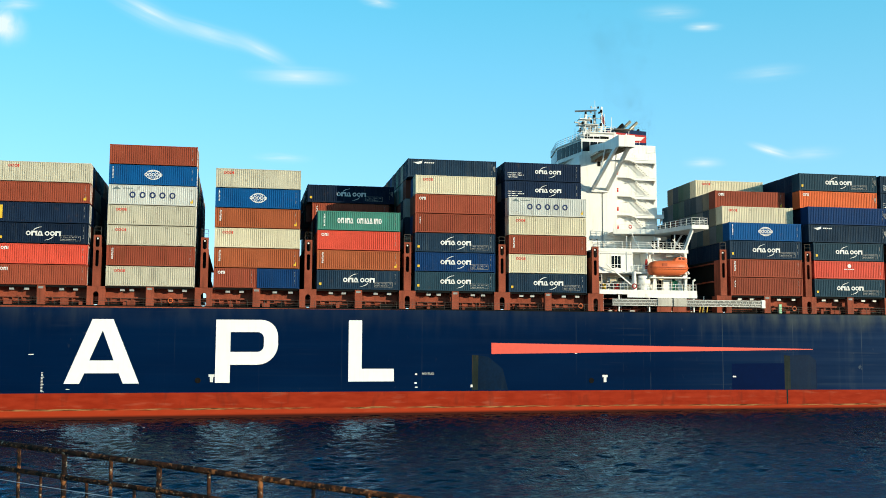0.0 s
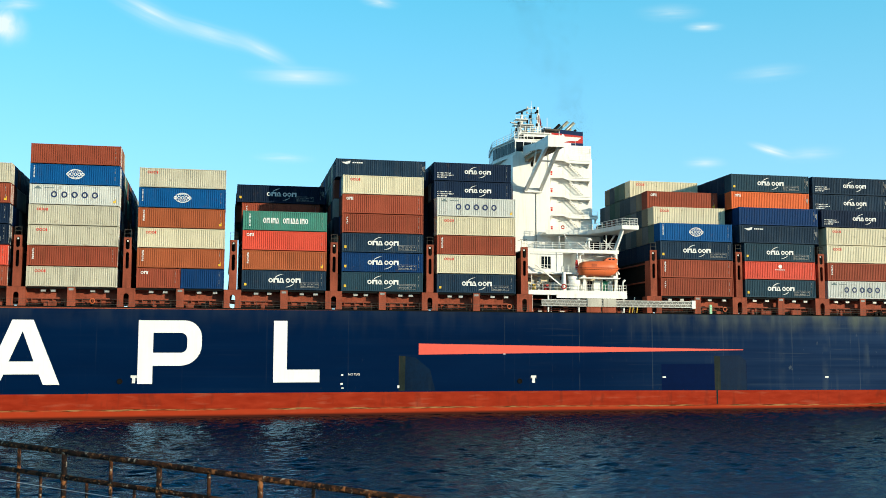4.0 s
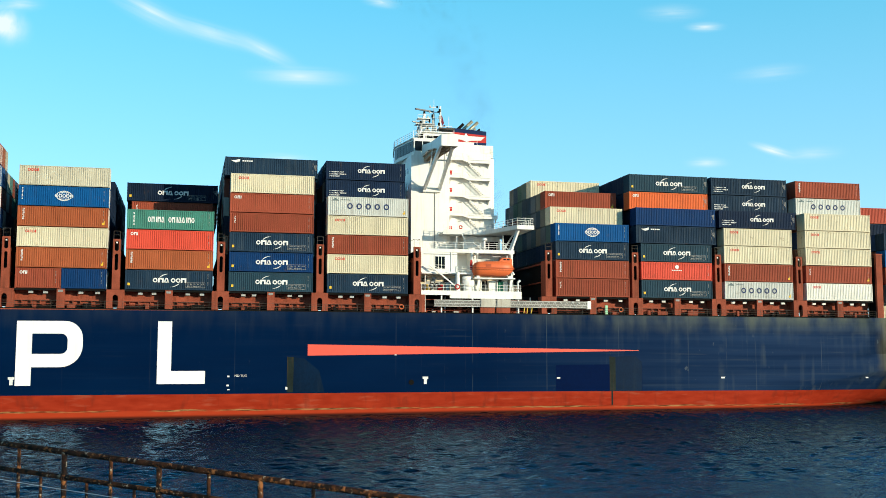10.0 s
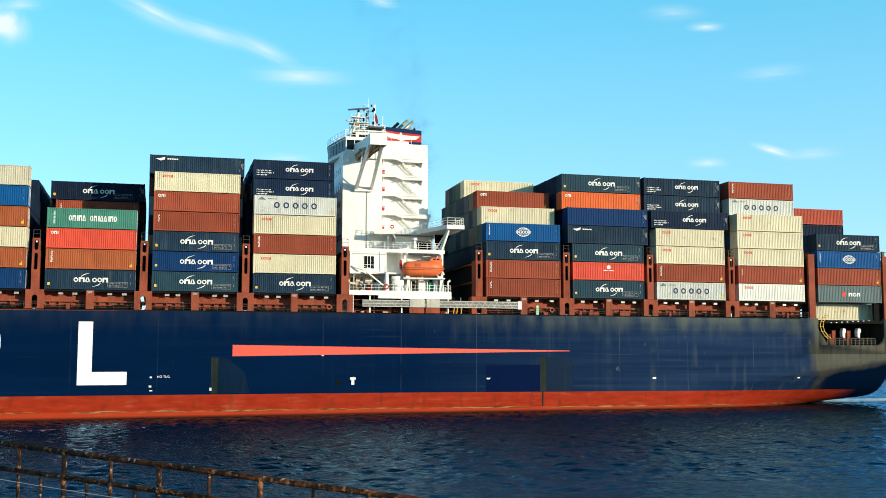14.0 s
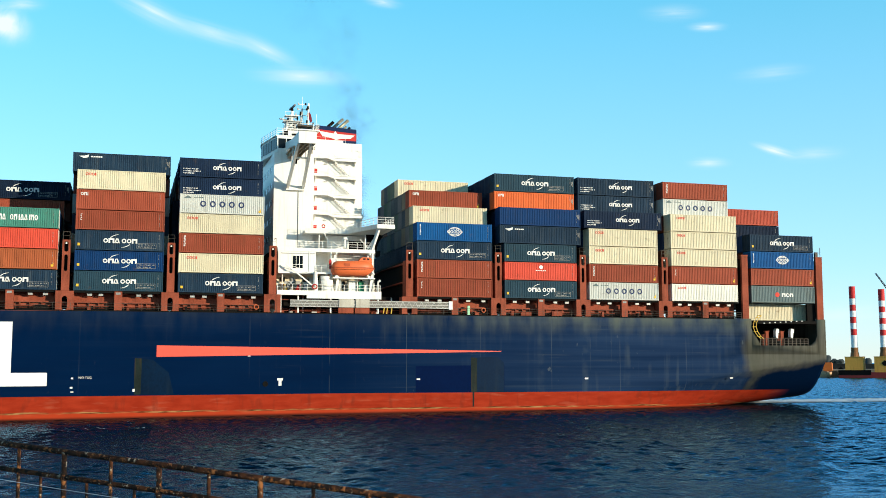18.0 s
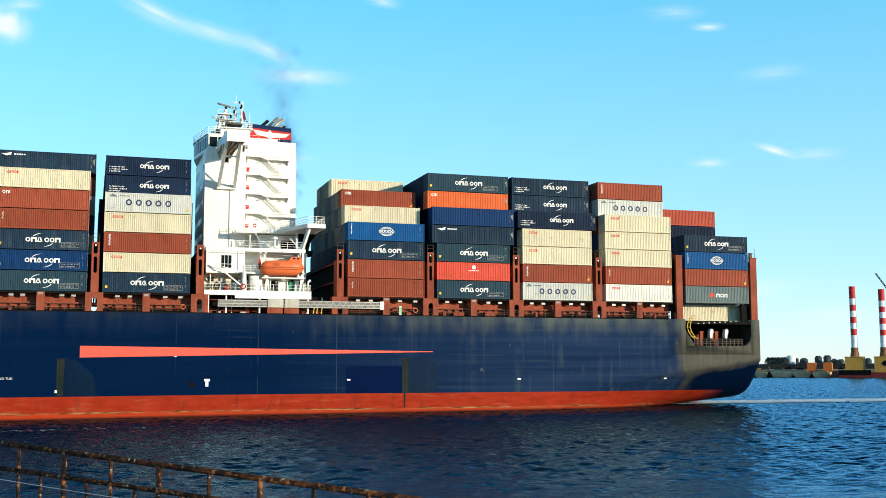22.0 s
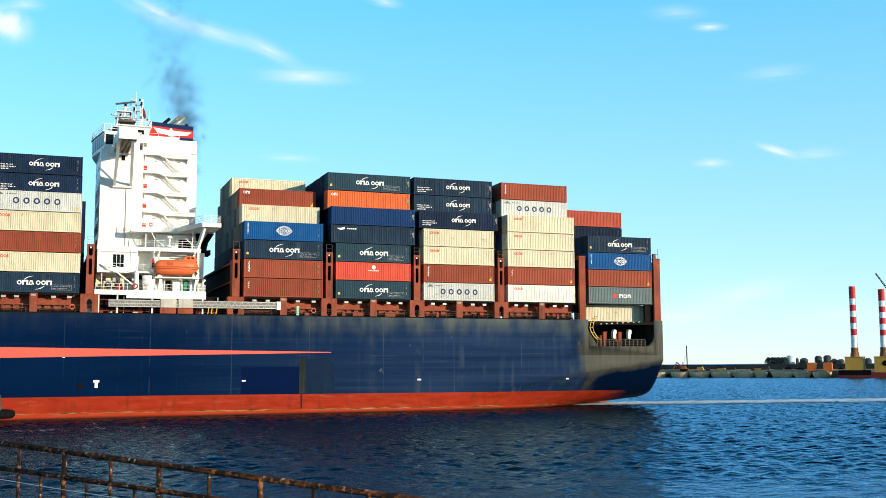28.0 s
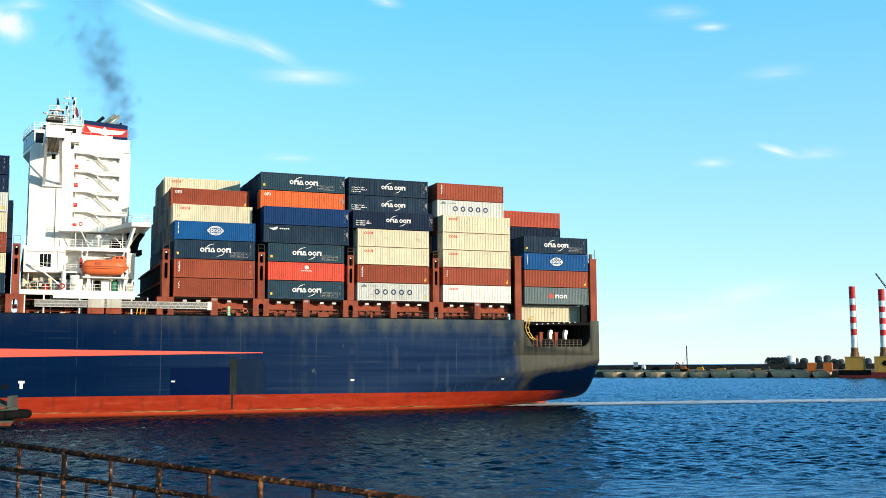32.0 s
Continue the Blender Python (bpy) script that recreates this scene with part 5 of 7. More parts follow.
for p, q, z0, z1 in (((-2.4, 9.5), (4.4, 8.5), 28.0, 28.75), ((4.4, 8.5), (7.2, 0.2), 28.0, 28.65), ((7.2, 0.2), (9.9, 0.2), 28.0, 28.65), ((9.9, 0.2), (9.9, 16.0), 28.0, 28.65)):
    part("platform_fascia", Geo().bar((*p, (z0 + z1) / 2), (*q, (z0 + z1) / 2), 0.12, z1 - z0), M_WHITE, plat)
railing("platform_rail", [(-2.3, 9.6, 28.4), (4.45, 8.6, 28.4), (7.25, 0.3, 28.6), (9.8, 0.3, 28.6), (9.8, 12, 28.6)], ship, M_WHITE, 1.15, 1.2, 0.035)
white("platform_strut", Geo().bar((7.6, 1.0, 28.0), (6.75, 2.2, 24.85), 0.42))
# the bracket's near black is shade put into its colour
part("platform_bracket", Geo().prism([(7.4, 28.05), (10.2, 28.05), (9.3, 26.6), (9.05, 25.4), (9.7, 25.5), (9.7, 24.7), (9.3, 24.4), (8.2, 24.4), (7.4, 25.0)], 9.0, 9.3), M_DARK, ship, "bracket under the platform, coloured dark for its shade")
white("platform_strut", Geo().bar((9.0, 8.2, 28.1), (7.0, 8.6, 24.9), 0.25))
for x, y in ((-0.2, 9.2), (4.3, 8.6), (6.4, 5.2)):
    white("platform_post", Geo().box(x - 0.07, x + 0.07, y, y + 0.14, 24.84, 27.7))
white("vent_mushroom", Geo().rod((2.7, 3.0, 24.84), (2.7, 3.0, 26.4), 0.17, 10).rod((2.7, 3.0, 26.4), (2.7, 3.0, 26.75), 0.5, 12, 0.35))
for pq in (((5.0, 2.6, 26.5), (6.6, 2.4, 24.84)), ((0.8, 2.6, 26.0), (2.2, 2.6, 24.84)), ((2.2, 9.0, 24.84), (0.6, 9.0, 28.0))):
    white("inclined_ladder", Geo().bar(*pq, 0.13))
# tower
tower = white("tower_fore", Geo().box(-7.05, -0.6, 12.6, 28.8, 24.84, 41.4))
white("tower_aft", Geo().box(-0.6, 6.9, 14.0, 26.2, 24.84, 42.3).box(6.9, 8.4, 17.6, 26.2, 24.84, 42.2))
part("tower_house", Geo().box(1.5, 7.7, 11.5, 14.0, 24.84, 28.0), M_WHITE, ship)
part("tower_door", Geo().box(5.0, 7.4, 11.44, 11.5, 25.0, 27.2), M_DARK, ship, "dark open doorway")
part("drain_pipe", Geo().rod((-3.1, 12.53, 25.0), (-3.1, 12.53, 35.6), 0.07, 6), M_GALV, ship)
LEVELS = (31.75, 34.92, 38.1, 41.05)
for i, z in enumerate(LEVELS):
    x1 = 7.7 if i == 0 else 6.5
    land = white("stair_landing", Geo().box(-0.6, x1, 12.9, 14.0, z - 0.12, z + 0.04).box(-0.6, 1.7, 12.8, 12.9, z - 0.22, z + 0.2).prism([(1.7, z - 0.22), (2.8, z - 0.6), (2.8, z - 0.18), (1.7, z + 0.2)], 12.8, 12.9).box(2.8, x1, 12.8, 12.9, z - 0.6, z - 0.18).box(2.7, x1, 12.9, 14.0, z - 0.52, z - 0.42))
    part("landing_bracket", Geo().prism([(12.9, z - 0.3), (14.0, z - 0.3), (14.0, z - 1.2)], -0.3, -0.2, "x"), M_WHITE, land)
    part("landing_bracket", Geo().prism([(12.9, z - 0.55), (14.0, z - 0.55), (14.0, z - 1.3)], x1 - 0.2, x1 - 0.1, "x"), M_WHITE, land)
    railing("landing_rail", [(-0.5, 12.92, z), (1.7, 12.92, z), (2.8, 12.92, z - 0.35), (x1, 12.92, z - 0.35)], land, M_WHITE, 1.0, 1.5, 0.02, 2)
    g = Geo()
    for y in (13.05, 13.7):
        g.bar((2.3, y, z - 0.1), (5.7, y, z - 3.2), 0.05, 0.15)
    part("stair_string", g, M_WHITE, land)
    for k in range(12):
        f = (k + 0.5) / 12
        part("stair_tread", Geo().box(2.3 + 3.4 * f - 0.1, 2.3 + 3.4 * f + 0.1, 13.05, 13.7, z - 0.1 - 3.1 * f - 0.015, z - 0.1 - 3.1 * f + 0.015), M_GALV, land)
    part("stair_handrail", Geo().bar((2.3, 13.02, z + 0.85), (5.7, 13.02, z - 2.3), 0.04), M_WHITE, land)
    part("fire_hose_box", Geo().box(-0.45, 0.12, 13.75, 14.0, z - 2.5, z - 1.85).box(-0.5, 0.17, 13.71, 13.77, z - 1.9, z - 1.85), M_FUNNEL_R, ship, "red fire hose box")
    for x in (1.3, 4.9):
        part("landing_lamp", Geo().box(x, x + 0.5, 13.75, 14.0, z - 1.02, z - 0.9), M_GALV, ship)
for z in (27.4, 30.2, 33.0, 35.8, 38.6):
    for y in (15.2, 17.2, 19.2, 21.4, 23.6, 25.6, 27.4):
        w = part("cabin_window", Geo().box(-7.09, -7.05, y, y + 0.7, z, z + 0.95), M_GLASS, tower, "small dark window")
# wheelhouse and bridge wings
M_TAN_RIB = mat("rust_stained_white", (0.36, 0.27, 0.17), 0.6, var=0.3, scale=2.0, grime=RUST, streak=0.5)
# its front bows forward amidships, glazed all along
BOW = [(-6.6, 12.8), (-7.85, 20.0), (-8.05, 21.7), (-7.85, 23.4), (-6.6, 30.6)]
wheel = white("wheelhouse", Geo().prism(BOW + [(-1.2, 30.6), (-1.2, 12.8)], 41.4, 44.1, "z"))
white("wheelhouse_roof", Geo().prism([(x - 0.2, y) for x, y in BOW] + [(-1.0, 30.8), (-1.0, 12.6)], 44.1, 44.25, "z"), parent=wheel)
for (xa, ya), (xb, yb) in zip(BOW, BOW[1:]):
    count = max(1, round(math.hypot(xb - xa, yb - ya) / 1.45))
    for k in range(count):
        f0, f1 = (k + 0.08) / count, (k + 0.92) / count
        p0 = (xa + (xb - xa) * f0, ya + (yb - ya) * f0)
        p1 = (xa + (xb - xa) * f1, ya + (yb - ya) * f1)
        part("bridge_window", Geo().prism([p0, p1, (p1[0] - 0.06, p1[1]), (p0[0] - 0.06, p0[1])], 42.0, 43.8, "z"), M_GLASS, wheel, "dark bridge window")
for k in range(3):
    part("bridge_window", Geo().box(-6.4 + k * 1.35, -5.2 + k * 1.35, 12.74, 12.8, 42.1, 43.7), M_GLASS, wheel, "dark bridge window")
for s in (0, 1):
    def yy(v, s=s):
        return v if not s else BEAM - v
    prof = [(-1.7, 40.2), (1.2, 40.25), (3.5, 40.75), (8.0, 41.3), (12.5, 41.4), (12.5, 43.0), (9.5, 42.6), (5.5, 42.15), (1.5, 42.0), (-1.7, 42.0)]
    g = Geo()
    g.prism([(yy(a), b) for a, b in prof], -5.3, -5.18, "x")
    wing = white("bridge_wing", g)
    g = Geo()
    g.prism([(yy(a), b) for a, b in prof], -2.8, -2.68, "x")
    part("wing_aft_plate", g, M_WHITE, wing)
    y0, y1 = sorted((yy(-1.7), yy(-1.6)))
    part("wing_end_plate", Geo().box(-5.18, -2.8, y0, y1, 40.2, 42.0), M_WHITE, wing)
    y0, y1 = sorted((yy(-1.6), yy(3.0)))
    part("wing_floor", Geo().box(-5.18, -2.8, y0, y1, 40.5, 40.62), M_TAN_RIB, wing)
    y0, y1 = sorted((yy(3.0), yy(12.5)))
    part("wing_floor", Geo().box(-5.18, -2.8, y0, y1, 41.0, 41.12), M_TAN_RIB, wing)
    for x in (-4.9, -4.3, -3.7, -3.1):
        part("wing_rib", Geo().prism([(yy(0.4), 40.5), (yy(3.0), 40.5), (yy(8.5), 41.0), (yy(12.6), 41.0), (yy(12.6), 40.3), (yy(8.0), 40.45), (yy(3.0), 40.2), (yy(0.4), 40.25)], x - 0.05, x + 0.05, "x"), M_TAN_RIB, wing, "rust-stained tan rib")
    y0, y1 = sorted((yy(-0.2), yy(1.6)))
    part("wing_roof", Geo().box(-5.3, -2.9, y0, y1, 43.05, 43.3), M_RAILGREY, wing, "dark grey roof plate over the wing end")
    for x in (-5.2, -2.8):
        part("roof_post", Geo().bar((x, yy(0.6), 42.0), (x, yy(0.6), 43.1), 0.09), M_WHITE, wing)
    brk = white("wing_bracket", Geo().box(-5.2, -2.2, *sorted((yy(11.9), yy(12.6))), 35.2, 35.9))
    for x, x2 in ((-5.15, -4.95), (-3.2, -2.45)):
        part("bracket_leg", Geo().bar((x, yy(-0.4), 40.5), (x2, yy(12.2), 35.6), 0.42, 0.6), M_WHITE, brk)
        part("bracket_strut", Geo().bar((x, yy(5.2), 40.9), (x2, yy(8.6), 37.2), 0.18), M_WHITE, brk)
    part("bracket_web", Geo().bar((-4.9, yy(4.0), 39.0), (-2.7, yy(4.0), 39.0), 0.2), M_WHITE, brk)
part("bracket_hatch", Geo().rod((-3.65, 12.53, 40.2), (-3.65, 12.62, 40.2), 0.28, 12).box(-3.93, -3.37, 12.53, 12.62, 39.6, 40.2), M_DARK, ship, "dark oval door on the tower side")
railing("wing_rail", [(-2.7, 1.6, 41.4), (-2.7, 9.5, 42.0)], ship, M_WHITE, 1.0, 1.0, 0.03)
# compass deck
railing("monkey_deck_rail", [(x - 0.1, y, 44.25) for x, y in BOW], ship, M_WHITE, 1.0, 1.4, 0.03)
railing("monkey_deck_rail", [(-6.7, 12.7, 44.25), (-3.4, 12.7, 44.25)], ship, M_WHITE, 1.1, 1.2, 0.035)
mh = white("mast_house", Geo().box(-4.2, 0.6, 17.5, 25.0, 43.6, 46.2))
part("mast_house_roof", Geo().box(-4.6, 1.0, 17.0, 25.5, 46.2, 46.35), M_WHITE, mh)
part("mast_house_window", Geo().box(-3.6, -0.2, 17.44, 17.5, 45.0, 45.7), M_DARK, mh)
part("gantry", Geo().box(-4.6, -2.0, 17.2, 19.5, 47.6, 47.75).bar((-2.2, 17.4, 46.3), (-2.2, 17.4, 47.6), 0.12).bar((-4.4, 17.4, 46.3), (-4.4, 17.4, 47.6), 0.12), M_GALV, mh)
railing("mast_house_rail", [(-4.5, 17.1, 46.35), (0.9, 17.1, 46.35), (0.9, 25.4, 46.35)], ship, M_WHITE, 1.0, 0.9, 0.035)
part("house_stay", Geo().bar((-5.2, 17.0, 44.25), (-4.4, 17.0, 46.6), 0.25), M_WHITE, ship)
mast = white("radar_mast", Geo().rod((-3.4, 21.4, 46.3), (-3.0, 21.4, 50.3), 0.38, 10, 0.26), "white radar mast with yards and lamps")
part("signal_mast", Geo().bar((-1.5, 21.4, 46.3), (-1.35, 21.4, 50.5), 0.26).bar((-1.35, 21.4, 50.5), (-1.3, 21.4, 51.9), 0.12).bar((-1.3, 21.4, 51.9), (-1.3, 21.4, 52.9), 0.05), M_WHITE, mast)
part("aft_mast", Geo().bar((-0.4, 20.6, 46.3), (-0.35, 20.6, 51.6), 0.28), M_WHITE, mast)
for z, a, b in ((48.3, -4.6, -2.4), (49.3, -4.3, -2.2), (47.3, -4.4, -2.0)):
    part("mast_platform", Geo().box(a, b, 20.6, 22.2, z, z + 0.12).bar((a, 20.6, z + 0.7), (b, 20.6, z + 0.7), 0.05).bar((a, 20.6, z), (a, 20.6, z + 0.7), 0.05), M_WHITE, mast)
for z, a, b in ((50.6, -2.1, -0.5), (51.5, -2.0, -0.7), (49.6, -2.4, -0.2), (48.2, -1.5, 0.6)):
    part("mast_yard", Geo().bar((a, 21.4, z), (b, 21.4, z + 0.1), 0.09), M_WHITE, mast)
    part("mast_lamp", Geo().box(a - 0.1, a + 0.15, 21.25, 21.55, z, z + 0.3), M_GALV, mast)
    part("mast_lamp", Geo().box(b - 0.15, b + 0.1, 21.25, 21.55, z, z + 0.32), M_DARK, mast)
for i, (x, y, z, w) in enumerate(((-4.2, 20.8, 47.5, 0.35), (-2.6, 20.7, 47.6, 0.3), (-3.8, 20.7, 48.6, 0.3), (-2.2, 20.8, 49.0, 0.25), (-1.5, 21.2, 49.0, 0.3), (-1.6, 21.2, 50.0, 0.28), (-0.6, 20.4, 48.4, 0.3), (-0.5, 20.4, 49.6, 0.3), (-0.5, 20.4, 50.8, 0.3), (0.2, 20.6, 46.8, 0.5), (-2.0, 17.6, 46.9, 0.5), (-3.4, 17.4, 46.9, 0.4), (-4.6, 17.6, 45.1, 0.5), (-5.2, 15.4, 45.0, 0.45))):
    part("mast_fitting", Geo().box(x - w / 2, x + w / 2, y - 0.2, y + 0.2, z - 0.25, z + 0.25).bar((x, y, z - 0.7), (x, y, z - 0.25), 0.08), (M_DARK, M_GALV, M_DARK)[i % 3], mast)
for p, q in (((-4.5, 20.9, 46.4), (-3.1, 21.2, 50.0)), ((-1.9, 20.9, 46.4), (-3.0, 21.2, 49.6)), ((-1.0, 21.2, 46.4), (-1.35, 21.3, 51.4)), ((0.4, 20.7, 46.4), (-0.35, 20.6, 50.9))):
    part("mast_leg", Geo().bar(p, q, 0.1), M_GALV, mast)
part("mast_stay", Geo().bar((-1.5, 21.4, 50.2), (-3.1, 21.4, 48.2), 0.07).bar((-3.0, 21.4, 49.6), (-0.4, 20.6, 47.2), 0.06), M_WHITE, mast)
radar = part("radar_scanner", Geo().bar((-1.9, 0, 0), (1.9, 0, 0), 0.32, 0.24).rod((0, 0, -0.3), (0, 0, 0), 0.12, 8), mat("radar_grey", (0.16, 0.16, 0.16), 0.5), mast, "grey radar scanner bar, turning", at=pose(-3.0, 21.4, 50.95))
part("radar_foot", Geo().rod((-3.0, 21.4, 50.3), (-3.0, 21.4, 50.75), 0.2, 8), M_DARK, mast)
part("radar_scanner", Geo().bar((-5.2, 20.9, 48.75), (-3.6, 21.9, 48.75), 0.25, 0.2), M_GALV, mast, "grey radar scanner bar")
for x, y, z, h, r in ((-4.3, 18.4, 46.35, 1.1, 0.45), (-5.7, 15.2, 44.25, 0.9, 0.4), (0.3, 24.0, 46.35, 1.2, 0.4), (-2.2, 18.2, 46.35, 0.8, 0.3)):
    part("radar_dome", Geo().rod((x, y, z), (x, y, z + h), r, 12, r * 0.6), M_WHITE, ship, "white aerial dome", True)
for x, y, z, h in ((-5.6, 14.2, 44.25, 1.4), (-5.0, 16.5, 44.25, 2.2), (-4.0, 24.5, 46.3, 2.2), (0.6, 18.2, 46.3, 3.0), (-0.9, 17.6, 46.3, 3.4)):
    part("whip_aerial", Geo().bar((x, y, z), (x, y, z + h), 0.07), M_WHITE, ship)
part("signal_light", Geo().box(-5.3, -4.7, 14.2, 14.8, 44.25, 45.3), M_DARK, ship)
part("flag_staff", Geo().bar((-0.3, 20.6, 46.3), (-0.3, 20.6, 50.4), 0.06), M_WHITE, ship)
part("flag", Geo().prism([(-0.3, 50.2), (0.05, 49.7), (0.3, 48.6), (0.05, 48.2), (-0.3, 48.9)], 20.45, 20.5), mat("flag_cloth", (0.16, 0.02, 0.03), 0.8), ship, "small dark red flag")
# funnel
LOW = pose(0, 0, -0.42)
fun = white("funnel_base", Geo().box(0.3, 8.3, 17.6, 26.0, 42.3, 44.45).box(0.6, 5.7, 20.6, 26.0, 44.45, 45.5).box(0.9, 8.25, 21.5, 26.0, 44.45, 44.9))
part("funnel_band", Geo().box(1.0, 8.2, 21.6, 26.0, 45.3, 46.15), M_FUNNEL_B, fun, "navy funnel band", at=LOW)
part("funnel_band", Geo().prism([(1.0, 46.15), (8.2, 46.15), (8.2, 47.45), (1.0, 47.95)], 21.6, 26.0), M_FUNNEL_R, fun, "red funnel band", at=LOW)
part("funnel_band", Geo().prism([(1.0, 47.95), (8.2, 47.45), (8.2, 48.2), (1.0, 48.62)], 21.6, 26.0), M_FUNNEL_B, fun, "navy funnel top", at=LOW)
part("funnel_emblem", Geo().prism([(1.6, 47.62), (4.2, 47.3), (4.5, 47.75), (4.85, 47.25), (7.9, 47.15), (7.2, 46.55), (5.5, 46.45), (4.6, 46.2), (3.8, 46.5), (2.3, 46.75)], 21.56, 21.6), M_MARK_W, fun, "white wing-shaped funnel emblem", at=LOW)
for i, (x, y) in enumerate(((2.6, 23.0), (3.5, 24.6), (4.7, 22.6), (5.6, 24.2), (6.5, 22.8))):
    h = (1.8, 2.9, 2.2, 1.3, 0.8)[i]
    part("exhaust_pipe", Geo().rod((x - 0.3, y, 47.6), (x + h * 1.0, y, 48.1 + h * 0.85), 0.27 if i < 3 else 0.2, 12), M_BRASS if i in (1, 2, 3) else M_DARK, fun, "slanted steel exhaust pipe", True, at=LOW)
railing("funnel_rail", [(0.4, 17.7, 44.45), (5.5, 17.7, 44.45)], ship, M_WHITE, 0.9, 1.7, 0.02, 2)
railing("tower_top_rail", [(-0.5, 14.1, 42.3), (6.8, 14.1, 42.3), (8.3, 17.7, 42.3)], ship, M_WHITE, 1.0, 1.4, 0.03)



# ---- lifeboat on its davits ----
def lifeboat():
    ob = empty("lifeboat", "enclosed orange lifeboat hung on white davits", "lifeboat")
    # the hull below the fender, then the canopy over it: (x, half width, lowest or highest point)
    n = 12
    for name, stations, power in (("shell", [(-3.1, 0.75, -0.35), (-2.9, 1.05, -0.75), (-2.2, 1.24, -0.9), (0.0, 1.3, -0.92), (1.9, 1.25, -0.88), (2.6, 1.0, -0.62), (3.1, 0.6, -0.2), (3.4, 0.16, 0.2)], 0.75),
                                  ("canopy", [(-3.05, 0.7, 0.62), (-2.8, 1.0, 1.12), (-2.3, 1.16, 1.34), (-0.5, 1.22, 1.44), (1.2, 1.2, 1.5), (2.4, 1.05, 1.46), (2.95, 0.75, 1.2), (3.3, 0.3, 0.7)], 0.62)):
        vs = []
        for x, w, h in stations:
            for k in range(n + 1):
                a = math.pi * k / n
                c = math.cos(a)
                vs.append((x, w * math.copysign(abs(c) ** power, c), 0.32 + (h - 0.32) * math.sin(a) ** 0.8))
        m = n + 1
        fs = [(k * m + i, k * m + i + 1, (k + 1) * m + i + 1, (k + 1) * m + i) for k in range(len(stations) - 1) for i in range(n)]
        fs += [tuple(range(m)), tuple(range((len(stations) - 1) * m, len(stations) * m))]
        part(name, Geo().add(vs, fs), M_ORANGE, ob, smooth=True)
    line = [(-3.15, 0.78), (-2.9, 1.09), (-2.2, 1.28), (0.0, 1.34), (1.9, 1.29), (2.6, 1.05), (3.1, 0.66), (3.45, 0.18)]
    for side in (-1, 1):
        g = Geo()
        for (x0, y0), (x1, y1) in zip(line, line[1:]):
            g.bar((x0, side * y0, 0.32), (x1, side * y1, 0.32), 0.1, 0.14)
        part("fender", g, M_DIM_ORANGE, ob, "darker orange rubbing fender")
    g = Geo()
    for (x0, y0), (x1, y1) in zip(line[1:-1], line[2:-1]):
        g.bar((x0, -y0 - 0.03, 0.02), (x1, -y1 - 0.03, 0.02), 0.03)
    part("grab_line", g, M_DARK, ob, "thin dark grab line")
    part("cockpit", Geo().prism([(0.95, 1.3), (3.0, 1.1), (3.05, 1.72), (2.7, 1.98), (1.5, 1.98), (1.2, 1.75)], -0.62, 0.62), M_ORANGE, ob)
    part("cockpit_window", Geo().box(1.6, 2.0, -0.64, -0.62, 1.6, 1.82).box(2.2, 2.6, -0.64, -0.62, 1.6, 1.82), M_GLASS, ob)
    part("hatch", Geo().box(-1.3, -0.5, -1.235, -1.2, 0.5, 0.95), M_DIM_ORANGE, ob)
    part("lifting_hook", Geo().box(-2.5, -2.3, -0.1, 0.1, 1.25, 1.65), M_GALV, ob)
    part("stern_guard", Geo().rod((3.0, -0.6, -0.2), (3.35, -0.4, -0.6), 0.16, 8), M_WHITE, ob)
    ride(ob, pose(3.5, 1.3, 21.57))


lifeboat()
for x in (1.1, 6.3):
    g = Geo()
    g.bar((x, 1.4, 18.0), (x + 0.35, 1.4, 20.9), 0.3).bar((x + 0.7, 2.2, 18.0), (x + 0.35, 1.4, 20.9), 0.2).bar((x, 2.6, 20.8), (x, 2.6, 24.2), 0.25).bar((x, 2.6, 24.1), (x, 1.0, 24.1), 0.2).bar((x, 1.1, 24.1), (x, 1.2, 23.0), 0.06)
    white("davit", g)
white("boat_cradle", Geo().box(0.5, 7.0, 0.7, 2.4, 20.25, 20.42).box(0.9, 1.3, 0.8, 2.3, 20.42, 20.7).box(5.9, 6.3, 0.8, 2.3, 20.42, 20.7))

